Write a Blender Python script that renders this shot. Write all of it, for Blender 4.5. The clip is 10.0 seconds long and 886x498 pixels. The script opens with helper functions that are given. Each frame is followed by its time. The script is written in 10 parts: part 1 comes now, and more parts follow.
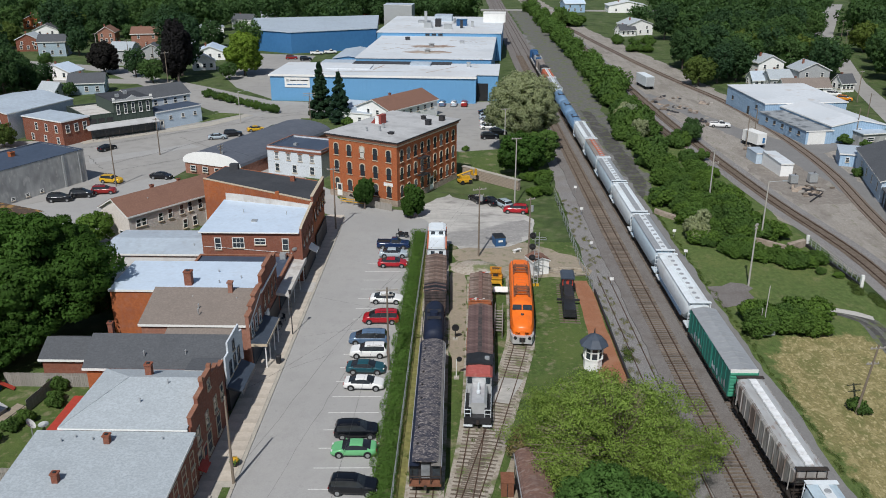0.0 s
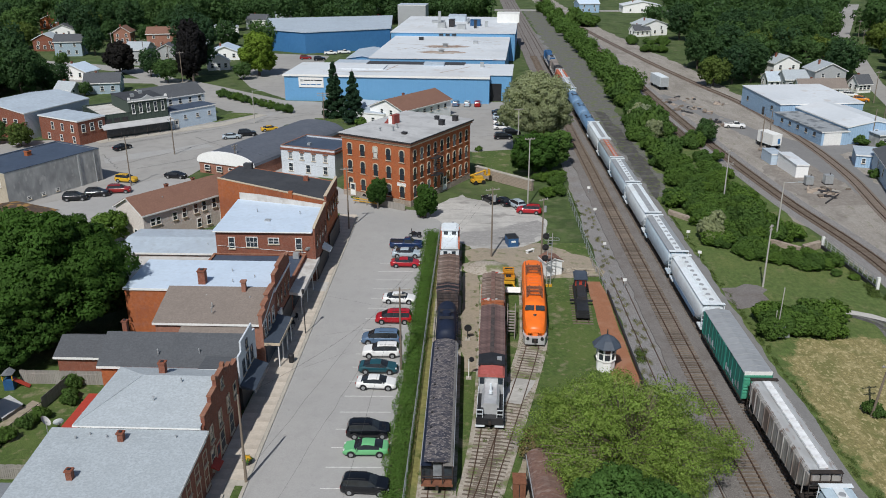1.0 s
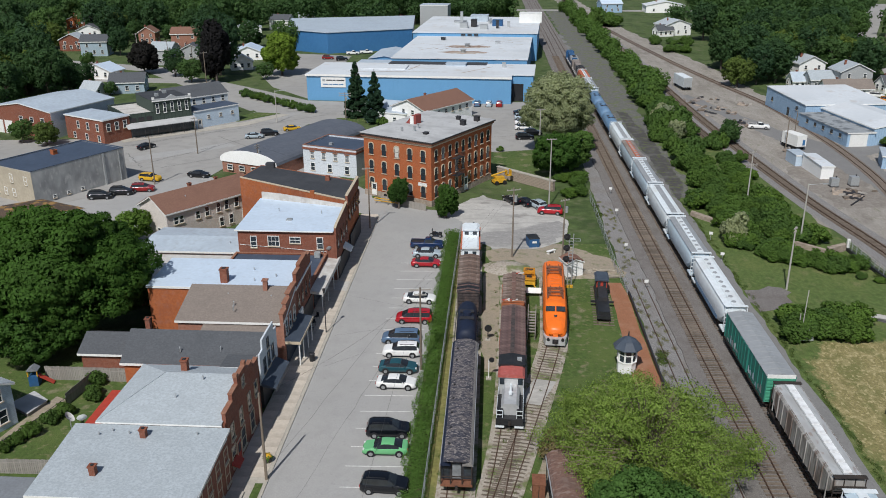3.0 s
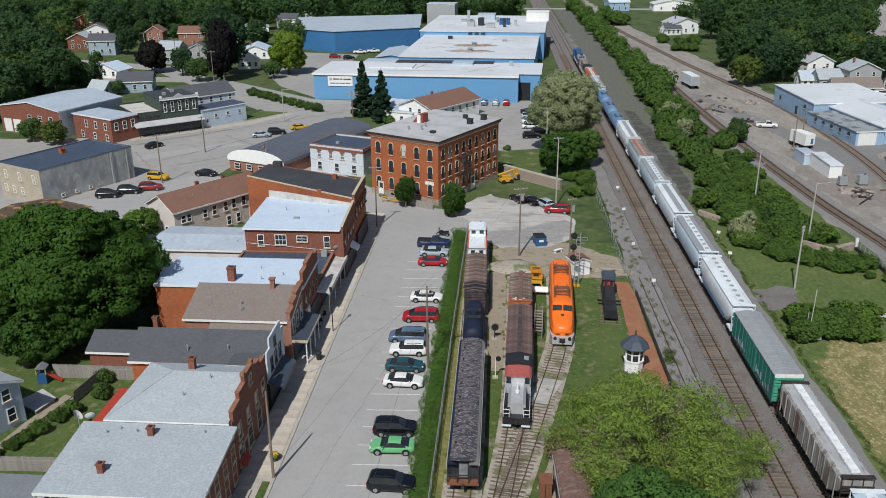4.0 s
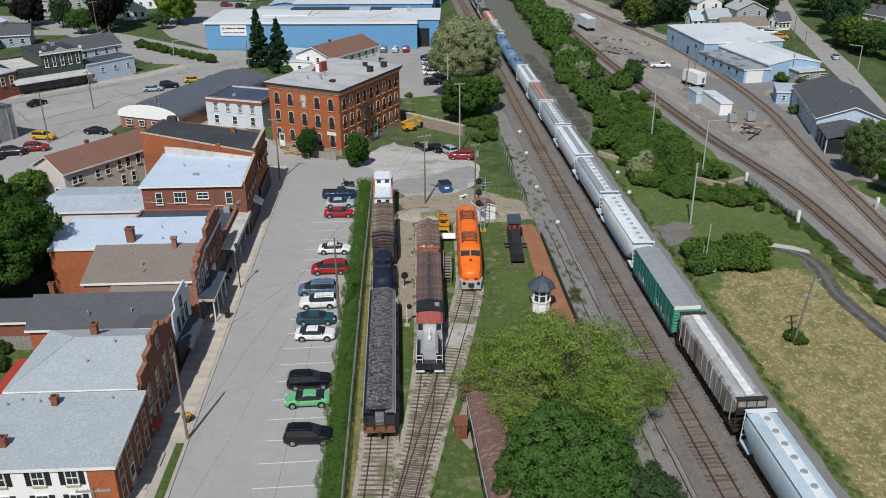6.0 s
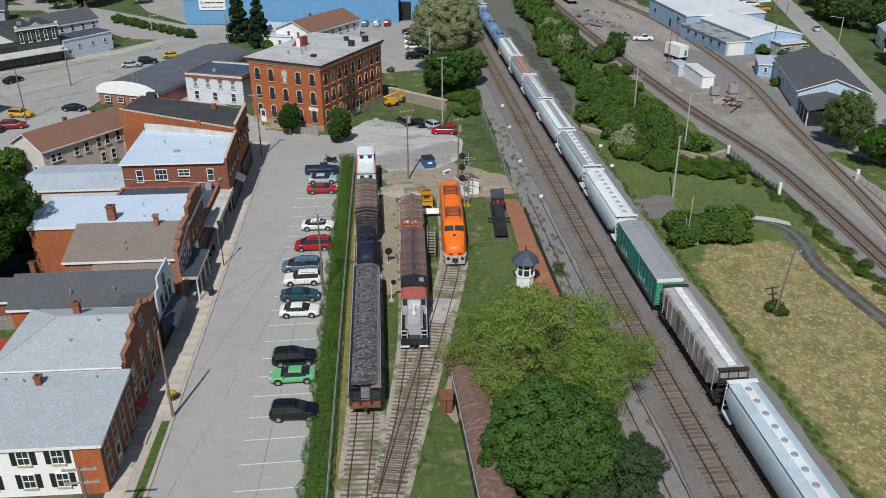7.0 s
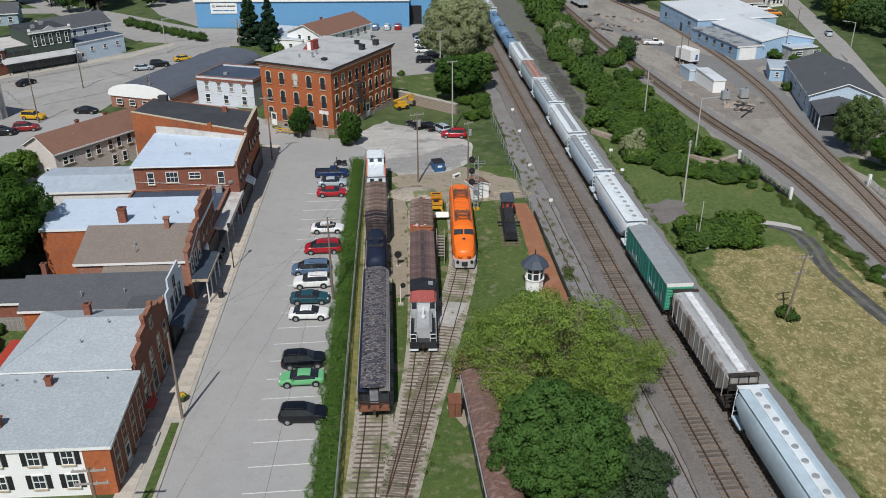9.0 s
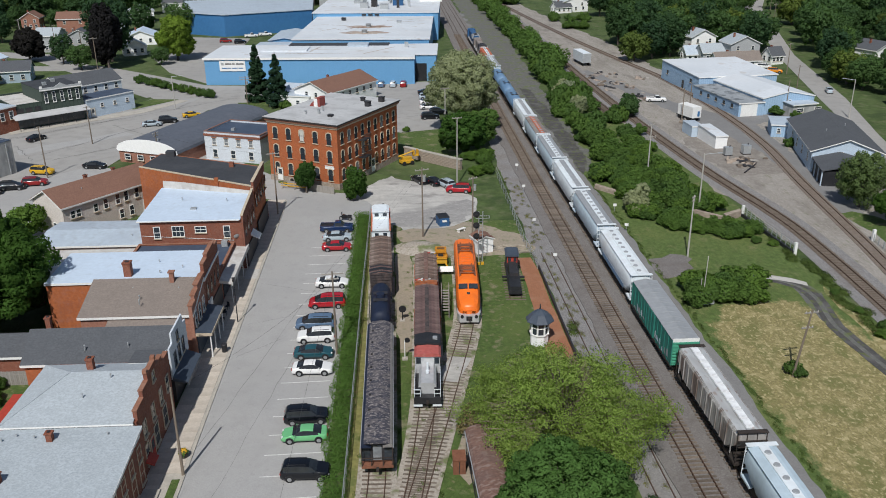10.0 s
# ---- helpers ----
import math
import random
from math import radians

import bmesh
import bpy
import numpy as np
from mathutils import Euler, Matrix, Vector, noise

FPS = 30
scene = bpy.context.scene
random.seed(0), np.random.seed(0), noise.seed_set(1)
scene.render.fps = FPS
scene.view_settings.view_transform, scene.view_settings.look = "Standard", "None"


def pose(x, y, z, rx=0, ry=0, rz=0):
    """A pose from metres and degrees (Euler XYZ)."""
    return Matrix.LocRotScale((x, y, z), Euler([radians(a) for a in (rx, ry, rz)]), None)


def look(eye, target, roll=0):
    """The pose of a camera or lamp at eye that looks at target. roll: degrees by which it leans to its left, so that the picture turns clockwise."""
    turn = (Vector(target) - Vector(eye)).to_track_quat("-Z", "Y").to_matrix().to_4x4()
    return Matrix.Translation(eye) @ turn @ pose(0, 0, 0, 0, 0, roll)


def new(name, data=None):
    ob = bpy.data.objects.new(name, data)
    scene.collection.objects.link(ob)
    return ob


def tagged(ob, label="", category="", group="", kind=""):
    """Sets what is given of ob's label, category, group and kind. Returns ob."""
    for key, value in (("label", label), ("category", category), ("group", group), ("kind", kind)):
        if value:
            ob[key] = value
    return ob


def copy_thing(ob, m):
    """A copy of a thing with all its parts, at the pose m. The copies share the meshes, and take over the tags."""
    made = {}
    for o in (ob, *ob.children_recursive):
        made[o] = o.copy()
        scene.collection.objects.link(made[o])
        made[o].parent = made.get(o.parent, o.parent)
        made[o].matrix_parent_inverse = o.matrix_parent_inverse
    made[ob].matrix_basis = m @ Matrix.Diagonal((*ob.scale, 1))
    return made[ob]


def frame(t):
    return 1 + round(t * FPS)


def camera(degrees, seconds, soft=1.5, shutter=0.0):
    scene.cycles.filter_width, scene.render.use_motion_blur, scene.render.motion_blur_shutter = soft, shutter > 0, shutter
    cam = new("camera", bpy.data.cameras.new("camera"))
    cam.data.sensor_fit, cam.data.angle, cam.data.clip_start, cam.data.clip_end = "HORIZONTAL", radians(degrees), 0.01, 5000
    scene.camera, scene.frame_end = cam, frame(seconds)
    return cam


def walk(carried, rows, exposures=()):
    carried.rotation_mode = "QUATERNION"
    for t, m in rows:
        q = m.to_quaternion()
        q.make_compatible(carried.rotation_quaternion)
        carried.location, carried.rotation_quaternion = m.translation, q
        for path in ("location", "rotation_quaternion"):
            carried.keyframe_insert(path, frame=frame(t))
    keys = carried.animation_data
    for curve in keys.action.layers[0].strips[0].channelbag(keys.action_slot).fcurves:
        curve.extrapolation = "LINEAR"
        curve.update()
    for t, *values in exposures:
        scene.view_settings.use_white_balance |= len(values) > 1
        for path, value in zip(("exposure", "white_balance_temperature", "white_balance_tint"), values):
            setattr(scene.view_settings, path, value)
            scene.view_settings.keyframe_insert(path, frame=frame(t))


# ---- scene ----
# ---- camera: a hovering drone that only turns ----
EYE_HEIGHT = 47.0
cam = camera(55.34, 10.0, soft=0.95)
# seconds, turn to the left, downward tilt, roll
PATH = [
    (0.0, -0.00, 20.97, 0.06),
    (0.5, 0.48, 20.96, 0.02),
    (1.0, 0.93, 20.96, -0.03),
    (1.5, 1.34, 20.95, -0.05),
    (2.0, 1.72, 20.96, -0.10),
    (2.5, 2.05, 20.95, -0.14),
    (4.0, 2.93, 21.03, -0.35),
    (4.5, 2.75, 21.43, -0.36),
    (5.0, 0.74, 22.02, -0.40),
    (5.5, -1.63, 22.84, -0.33),
    (6.0, -3.86, 24.53, -0.31),
    (6.2, -4.92, 25.33, -0.28),
    (6.6, -5.30, 26.05, -0.31),
    (7.1, -4.98, 26.22, -0.35),
    (7.5, -4.77, 26.19, -0.36),
    (8.0, -4.61, 26.17, -0.34),
    (8.5, -4.49, 26.13, -0.36),
    (9.0, -4.35, 25.97, -0.38),
    (9.5, -4.24, 23.39, -0.38),
    (10.0, -4.04, 22.28, -0.42),
]
walk(cam, [(t, pose(0, 0, EYE_HEIGHT, 0, 0, turn) @ pose(0, 0, 0, 90 - tilt) @ pose(0, 0, 0, 0, 0, roll)) for t, turn, tilt, roll in PATH])

# ---- light: clear sky, high sun behind the camera's left shoulder ----
SUN_UP, SUN_AZ = 50.0, 16.0
world = bpy.data.worlds.new("sky")
scene.world = world
world.use_nodes = True
sky = world.node_tree.nodes.new("ShaderNodeTexSky")
sky.sky_type, sky.sun_disc = "NISHITA", False
sky.sun_elevation, sky.sun_rotation = radians(SUN_UP), radians(180 + SUN_AZ)
back = world.node_tree.nodes["Background"]
back.inputs["Strength"].default_value = 0.066
world.node_tree.links.new(sky.outputs[0], back.inputs["Color"])
sun = new("sun", bpy.data.lights.new("sun", "SUN"))
sun.data.energy, sun.data.angle, sun.data.color = 3.8, radians(0.6), (0.97, 0.955, 0.92)
sun.matrix_world = look((0, 0, 120), Vector((0, 0, 120)) + Vector((math.sin(radians(SUN_AZ)) * math.cos(radians(SUN_UP)), math.cos(radians(SUN_AZ)) * math.cos(radians(SUN_UP)), -math.sin(radians(SUN_UP)))))
scene.view_settings.exposure = 0.0

# ---- materials ----
MATS = {}


def surface(name, base, rough=0.85, metal=0.0, grain=(8.0, 0.12), stain=None, bump=None, rand=0.0, island=0.0, stretch=(1, 1, 1), spec=0.3, world_space=False, over=None):
    """A worn surface: base colour, fine grain, larger stains (scale, amount, colour), fine relief, and a spread between alike pieces. over: a second cover (base, grain, stains) that grows where the mesh attribute "core" is high."""
    m = bpy.data.materials.new(name)
    m.use_nodes = True
    nt = m.node_tree
    nd, lk = nt.nodes, nt.links
    b = nd["Principled BSDF"]
    b.inputs["Roughness"].default_value, b.inputs["Metallic"].default_value = rough, metal
    b.inputs["Specular IOR Level"].default_value = spec
    tc, mp = nd.new("ShaderNodeTexCoord"), nd.new("ShaderNodeMapping")
    mp.inputs["Scale"].default_value = stretch
    if world_space:
        lk.new(nd.new("ShaderNodeNewGeometry").outputs["Position"], mp.inputs["Vector"])
    else:
        lk.new(tc.outputs["Object"], mp.inputs["Vector"])

    def noise_of(scale, detail):
        n = nd.new("ShaderNodeTexNoise")
        n.inputs["Scale"].default_value, n.inputs["Detail"].default_value = scale, detail
        lk.new(mp.outputs[0], n.inputs["Vector"])
        return n.outputs["Fac"]

    def blend(kind, fac, a, c):
        x = nd.new("ShaderNodeMix")
        x.data_type, x.blend_type = "RGBA", kind
        for sock, val in ((x.inputs[0], fac), (x.inputs[6], a), (x.inputs[7], c)):
            if hasattr(val, "default_value"):
                lk.new(val, sock)
            else:
                sock.default_value = val
        return x.outputs[2]

    def ramp(src, lo, hi, a, c):
        r = nd.new("ShaderNodeValToRGB")
        r.color_ramp.elements[0].position, r.color_ramp.elements[1].position = lo, hi
        r.color_ramp.elements[0].color, r.color_ramp.elements[1].color = a, c
        lk.new(src, r.inputs[0])
        return r.outputs[0]

    def paint(ground_colour, grains, stains):
        c = (*ground_colour, 1)
        g = noise_of(grains[0], 5.0)
        lo, hi = 1 - grains[1], 1 + grains[1]
        c = blend("MULTIPLY", 1.0, ramp(g, 0.3, 0.7, (lo, lo, lo, 1), (hi, hi, hi, 1)), c)
        for s in (stains or ()):
            f = ramp(noise_of(s[0], 6.0), s[3] if len(s) > 3 else 0.48, s[4] if len(s) > 4 else 0.66, (0, 0, 0, 1), (s[1], s[1], s[1], 1))
            c = blend("MIX", f, c, (*s[2], 1))
        return c

    col = paint(base, grain, stain)
    if over:
        core = nd.new("ShaderNodeAttribute")
        core.attribute_name = "core"
        level = core.outputs["Fac"]
        for scale, amount in ((0.22, 0.9), (0.9, 0.8), (3.5, 0.5)):
            ma = nd.new("ShaderNodeMath")
            ma.operation = "MULTIPLY_ADD"
            lk.new(noise_of(scale, 4.0), ma.inputs[0])
            ma.inputs[1].default_value = amount
            lk.new(level, ma.inputs[2])
            level = ma.outputs[0]
        scaled = nd.new("ShaderNodeMath")
        scaled.operation = "MULTIPLY"
        scaled.inputs[1].default_value = 0.5
        lk.new(level, scaled.inputs[0])
        col = blend("MIX", ramp(scaled.outputs[0], 0.74, 0.86, (0, 0, 0, 1), (1, 1, 1, 1)), col, paint(*over))
    if rand or island:
        src = nd.new("ShaderNodeObjectInfo").outputs["Random"] if rand else nd.new("ShaderNodeNewGeometry").outputs["Random Per Island"]
        a = rand or island
        col = blend("MULTIPLY", 1.0, ramp(src, 0, 1, (1 - a, 1 - a, 1 - a * 1.1, 1), (1 + a, 1 + a, 1 + a * 0.8, 1)), col)
    lk.new(col, b.inputs["Base Color"])
    if bump:
        bp = nd.new("ShaderNodeBump")
        bp.inputs["Strength"].default_value, bp.inputs["Distance"].default_value = bump[1], bump[2] if len(bump) > 2 else 0.05
        lk.new(noise_of(bump[0], 4.0), bp.inputs["Height"])
        lk.new(bp.outputs[0], b.inputs["Normal"])
    MATS[name] = m
    return m


def brick(name, c1, c2, mortar, scale=1.0, stain=None):
    """Brick courses 75 mm high at real size, on upright walls of any heading."""
    m = surface(name, c1, 0.9, grain=(3.0, 0.16), stain=stain, bump=(12, 0.3, 0.02))
    nt = m.node_tree
    nd, lk = nt.nodes, nt.links
    b = nd["Principled BSDF"]
    geo, sep, add, comb, tex, mix = (nd.new(k) for k in ("ShaderNodeTexCoord", "ShaderNodeSeparateXYZ", "ShaderNodeMath", "ShaderNodeCombineXYZ", "ShaderNodeTexBrick", "ShaderNodeMix"))
    lk.new(geo.outputs["Object"], sep.inputs[0])
    lk.new(sep.outputs[0], add.inputs[0])
    lk.new(sep.outputs[1], add.inputs[1])
    lk.new(add.outputs[0], comb.inputs[0])
    lk.new(sep.outputs[2], comb.inputs[1])
    lk.new(comb.outputs[0], tex.inputs["Vector"])
    tex.inputs["Scale"].default_value = 1.0
    tex.inputs["Brick Width"].default_value, tex.inputs["Row Height"].default_value = 0.215 * scale, 0.075 * scale
    tex.inputs["Mortar Size"].default_value = 0.01 * scale
    tex.inputs["Color1"].default_value, tex.inputs["Color2"].default_value, tex.inputs["Mortar"].default_value = (1, 1, 1, 1), (*[q / max(p, 0.01) for p, q in zip(c1, c2)], 1), (*[q / max(p, 0.01) for p, q in zip(c1, mortar)], 1)
    mix.data_type, mix.blend_type = "RGBA", "MULTIPLY"
    mix.inputs[0].default_value = 0.8
    old = b.inputs["Base Color"].links[0].from_socket
    lk.new(old, mix.inputs[6])
    lk.new(tex.outputs["Color"], mix.inputs[7])
    lk.new(mix.outputs[2], b.inputs["Base Color"])
    return m


def banded(name, base, dark, period, axis, rough=0.85, metal=0.0, width=0.12, grain=(4, 0.12), stain=None, rand=0.0, bump=0.4):
    """Boards, courses or metal ribs: thin darker joints every `period` metres along one axis, with relief."""
    m = surface(name, base, rough, metal, grain, stain, rand=rand)
    nt = m.node_tree
    nd, lk = nt.nodes, nt.links
    b = nd["Principled BSDF"]
    tc, sep, div, fr, cmp_, mix, bp = (nd.new(k) for k in ("ShaderNodeTexCoord", "ShaderNodeSeparateXYZ", "ShaderNodeMath", "ShaderNodeMath", "ShaderNodeMath", "ShaderNodeMix", "ShaderNodeBump"))
    lk.new(tc.outputs["Object"], sep.inputs[0])
    div.operation, fr.operation, cmp_.operation = "DIVIDE", "FRACT", "LESS_THAN"
    div.inputs[1].default_value, cmp_.inputs[1].default_value = period, width
    lk.new(sep.outputs[axis], div.inputs[0])
    lk.new(div.outputs[0], fr.inputs[0])
    lk.new(fr.outputs[0], cmp_.inputs[0])
    mix.data_type, mix.blend_type = "RGBA", "MIX"
    old = b.inputs["Base Color"].links[0].from_socket
    lk.new(cmp_.outputs[0], mix.inputs[0])
    lk.new(old, mix.inputs[6])
    mix.inputs[7].default_value = (*dark, 1)
    lk.new(mix.outputs[2], b.inputs["Base Color"])
    bp.inputs["Strength"].default_value, bp.inputs["Distance"].default_value = bump, 0.04
    lk.new(fr.outputs[0], bp.inputs["Height"])
    lk.new(bp.outputs[0], b.inputs["Normal"])
    return m


def leafy(name, base, spread=0.35, light=(1.2, 1.25, 0.8)):
    m = surface(name, base, 0.7, grain=(0.35, 0.22), island=spread, spec=0.12)
    nt = m.node_tree
    nd, lk = nt.nodes, nt.links
    b, out = nd["Principled BSDF"], nd["Material Output"]
    hue, each, rmp = nd.new("ShaderNodeMix"), nd.new("ShaderNodeObjectInfo"), nd.new("ShaderNodeValToRGB")
    hue.data_type, hue.blend_type = "RGBA", "MULTIPLY"
    hue.inputs[0].default_value = 1.0
    rmp.color_ramp.elements[0].color, rmp.color_ramp.elements[1].color = (0.86, 0.88, 1.0, 1), (1.14, 1.10, 0.95, 1)
    lk.new(each.outputs["Random"], rmp.inputs[0])
    lk.new(b.inputs["Base Color"].links[0].from_socket, hue.inputs[6])
    lk.new(rmp.outputs[0], hue.inputs[7])
    lk.new(hue.outputs[2], b.inputs["Base Color"])
    tr, mx = nd.new("ShaderNodeBsdfTranslucent"), nd.new("ShaderNodeMixShader")
    tr.inputs["Color"].default_value = (*[min(1, c * k * 1.3) for c, k in zip(base, light)], 1)
    mx.inputs[0].default_value = 0.36
    lk.new(b.outputs[0], mx.inputs[1])
    lk.new(tr.outputs[0], mx.inputs[2])
    lk.new(mx.outputs[0], out.inputs[0])
    return m


def glassy(name, base=(0.03, 0.04, 0.05), rough=0.08):
    return surface(name, base, rough, grain=(1.5, 0.3), spec=0.6)


# ground
surface("grass", (0.115, 0.145, 0.042), 0.95, grain=(1.2, 0.3), stain=[(0.11, 0.8, (0.19, 0.19, 0.065)), (0.35, 0.75, (0.27, 0.235, 0.125), 0.52, 0.66), (1.5, 0.75, (0.055, 0.10, 0.025), 0.5, 0.64), (5, 0.7, (0.045, 0.08, 0.02), 0.5, 0.64)], bump=(6, 0.9, 0.1))
surface("far_grass", (0.07, 0.105, 0.033), 0.95, grain=(0.6, 0.3), stain=[(0.05, 0.7, (0.10, 0.13, 0.05)), (0.3, 0.5, (0.17, 0.15, 0.10), 0.55, 0.7), (0.12, 0.7, (0.035, 0.06, 0.018), 0.5, 0.62)], bump=(2, 0.8, 0.2))
surface("cut_grass", (0.075, 0.116, 0.03), 0.95, grain=(2.0, 0.25), stain=[(0.16, 0.7, (0.115, 0.150, 0.043)), (0.35, 0.75, (0.27, 0.235, 0.155), 0.575, 0.66), (1.3, 0.7, (0.22, 0.20, 0.11), 0.57, 0.68), (7, 0.6, (0.045, 0.085, 0.018), 0.48, 0.66)], bump=(8, 0.8, 0.08))
surface("hay", (0.27, 0.225, 0.10), 0.95, grain=(4, 0.35), stretch=(0.6, 1.1, 1), stain=[(0.3, 0.85, (0.13, 0.15, 0.048), 0.50, 0.60), (0.7, 0.75, (0.42, 0.36, 0.19), 0.52, 0.62), (2.4, 0.75, (0.50, 0.435, 0.25), 0.55, 0.63), (1.4, 0.65, (0.16, 0.15, 0.06), 0.55, 0.64)], bump=(6, 1.0, 0.12))
surface("field", (0.102, 0.145, 0.042), 0.95, grain=(1.6, 0.3), stretch=(1.15, 0.75, 1), stain=[(0.11, 0.8, (0.145, 0.172, 0.055)), (0.4, 0.6, (0.20, 0.19, 0.09), 0.56, 0.70), (1.5, 0.7, (0.07, 0.115, 0.028), 0.5, 0.64), (6, 0.6, (0.055, 0.09, 0.024), 0.5, 0.64)], bump=(6, 0.9, 0.1),
        over=((0.25, 0.215, 0.095), (4, 0.35), [(0.3, 0.75, (0.14, 0.15, 0.05), 0.50, 0.60), (0.75, 0.7, (0.35, 0.30, 0.15), 0.51, 0.60), (2.2, 0.75, (0.47, 0.40, 0.22), 0.55, 0.61), (1.3, 0.7, (0.17, 0.155, 0.06), 0.55, 0.63), (5, 0.6, (0.20, 0.17, 0.07), 0.54, 0.62)]))
surface("asphalt", (0.365, 0.36, 0.352), 0.93, grain=(9, 0.08), stain=[(0.12, 0.55, (0.37, 0.362, 0.35)), (0.5, 0.3, (0.29, 0.285, 0.28)), (0.05, 0.45, (0.315, 0.31, 0.303)), (1.7, 0.35, (0.26, 0.255, 0.25), 0.6, 0.72)], bump=(30, 0.3, 0.01))
surface("road_grey", (0.335, 0.325, 0.31), 0.93, grain=(6, 0.06), stain=[(0.08, 0.5, (0.37, 0.358, 0.338)), (0.4, 0.4, (0.25, 0.243, 0.232)), (0.03, 0.5, (0.27, 0.262, 0.25))], bump=(20, 0.3, 0.01))
surface("gravel_lot", (0.46, 0.445, 0.42), 0.95, grain=(5, 0.14), stretch=(0.7, 1.5, 1), stain=[(0.11, 0.8, (0.30, 0.29, 0.275)), (0.28, 0.75, (0.20, 0.19, 0.18), 0.56, 0.66), (0.6, 0.5, (0.56, 0.54, 0.51)), (1.8, 0.4, (0.34, 0.33, 0.31), 0.52, 0.64)], bump=(14, 0.7, 0.04))
surface("lane_dark", (0.13, 0.13, 0.12), 0.93, grain=(4, 0.2), stain=[(0.35, 0.8, (0.12, 0.15, 0.05), 0.52, 0.62), (1.2, 0.6, (0.19, 0.185, 0.17), 0.52, 0.62)])
surface("lot_dark", (0.30, 0.29, 0.28), 0.93, grain=(5, 0.14), stretch=(0.7, 1.4, 1), stain=[(0.2, 0.7, (0.40, 0.39, 0.37), 0.5, 0.62), (0.7, 0.5, (0.22, 0.215, 0.21)), (2.0, 0.4, (0.46, 0.45, 0.43), 0.56, 0.64)])
surface("yard_gravel", (0.29, 0.265, 0.235), 0.95, grain=(4, 0.2), stretch=(1.3, 0.45, 1), stain=[(0.08, 0.85, (0.215, 0.195, 0.172)), (0.35, 0.6, (0.36, 0.335, 0.305)), (0.9, 0.6, (0.14, 0.15, 0.075), 0.58, 0.70), (2.5, 0.5, (0.40, 0.375, 0.345), 0.54, 0.64), (0.2, 0.6, (0.16, 0.14, 0.125), 0.58, 0.7)], bump=(10, 0.8, 0.05))
surface("yard_soil", (0.24, 0.215, 0.19), 0.95, grain=(5, 0.25), stain=[(0.3, 0.6, (0.17, 0.15, 0.13)), (1.2, 0.6, (0.31, 0.29, 0.265), 0.52, 0.62)], bump=(10, 0.8, 0.05))
surface("ballast", (0.22, 0.212, 0.21), 0.95, grain=(9, 0.26), stain=[(7, 0.6, (0.43, 0.42, 0.41), 0.56, 0.63), (11, 0.5, (0.10, 0.095, 0.09), 0.57, 0.64), (0.25, 0.6, (0.19, 0.165, 0.15)), (0.07, 0.5, (0.26, 0.25, 0.24)), (3, 0.5, (0.30, 0.285, 0.27))], bump=(16, 1.0, 0.06))
surface("dark_ballast", (0.185, 0.170, 0.162), 0.95, grain=(9, 0.24), stain=[(7, 0.5, (0.34, 0.325, 0.315), 0.57, 0.64), (11, 0.45, (0.09, 0.08, 0.075), 0.57, 0.64), (0.3, 0.6, (0.14, 0.12, 0.11)), (3, 0.5, (0.23, 0.215, 0.2))], bump=(16, 1.0, 0.06))
surface("access_gravel", (0.205, 0.202, 0.20), 0.95, grain=(6, 0.12), stain=[(0.2, 0.5, (0.25, 0.245, 0.24)), (1.0, 0.4, (0.18, 0.175, 0.17))], bump=(12, 0.6, 0.03))
surface("museum_bed", (0.39, 0.35, 0.30), 0.95, grain=(6, 0.25), stain=[(0.3, 0.7, (0.40, 0.36, 0.31)), (0.5, 0.85, (0.12, 0.155, 0.045), 0.50, 0.62), (3, 0.6, (0.20, 0.16, 0.12), 0.52, 0.64)], bump=(12, 0.9, 0.05))
surface("bare_earth", (0.31, 0.265, 0.205), 0.95, grain=(4, 0.16), stain=[(0.2, 0.7, (0.36, 0.30, 0.23)), (0.8, 0.6, (0.12, 0.15, 0.05), 0.54, 0.68)], bump=(10, 0.8, 0.05))
surface("brick_path", (0.30, 0.135, 0.075), 0.92, grain=(7, 0.15), stain=[(0.5, 0.5, (0.36, 0.20, 0.13))], bump=(14, 0.5, 0.02))
surface("concrete", (0.54, 0.48, 0.415), 0.9, grain=(5, 0.08), stain=[(0.5, 0.5, (0.38, 0.335, 0.28)), (2.5, 0.35, (0.30, 0.27, 0.235), 0.55, 0.7)], bump=(20, 0.3, 0.01), rand=0.07)
surface("kerb_stone", (0.43, 0.40, 0.35), 0.9, grain=(5, 0.1), stain=[(0.6, 0.5, (0.3, 0.28, 0.25))])
surface("line_paint", (0.66, 0.66, 0.64), 0.85, grain=(6, 0.12), stain=[(1.6, 0.6, (0.36, 0.355, 0.35), 0.5, 0.7)])
surface("tar", (0.20, 0.197, 0.192), 0.8, grain=(5, 0.2))
surface("puddle_pale", (0.48, 0.46, 0.43), 0.8, grain=(3, 0.12), stain=[(0.4, 0.6, (0.36, 0.34, 0.3))])
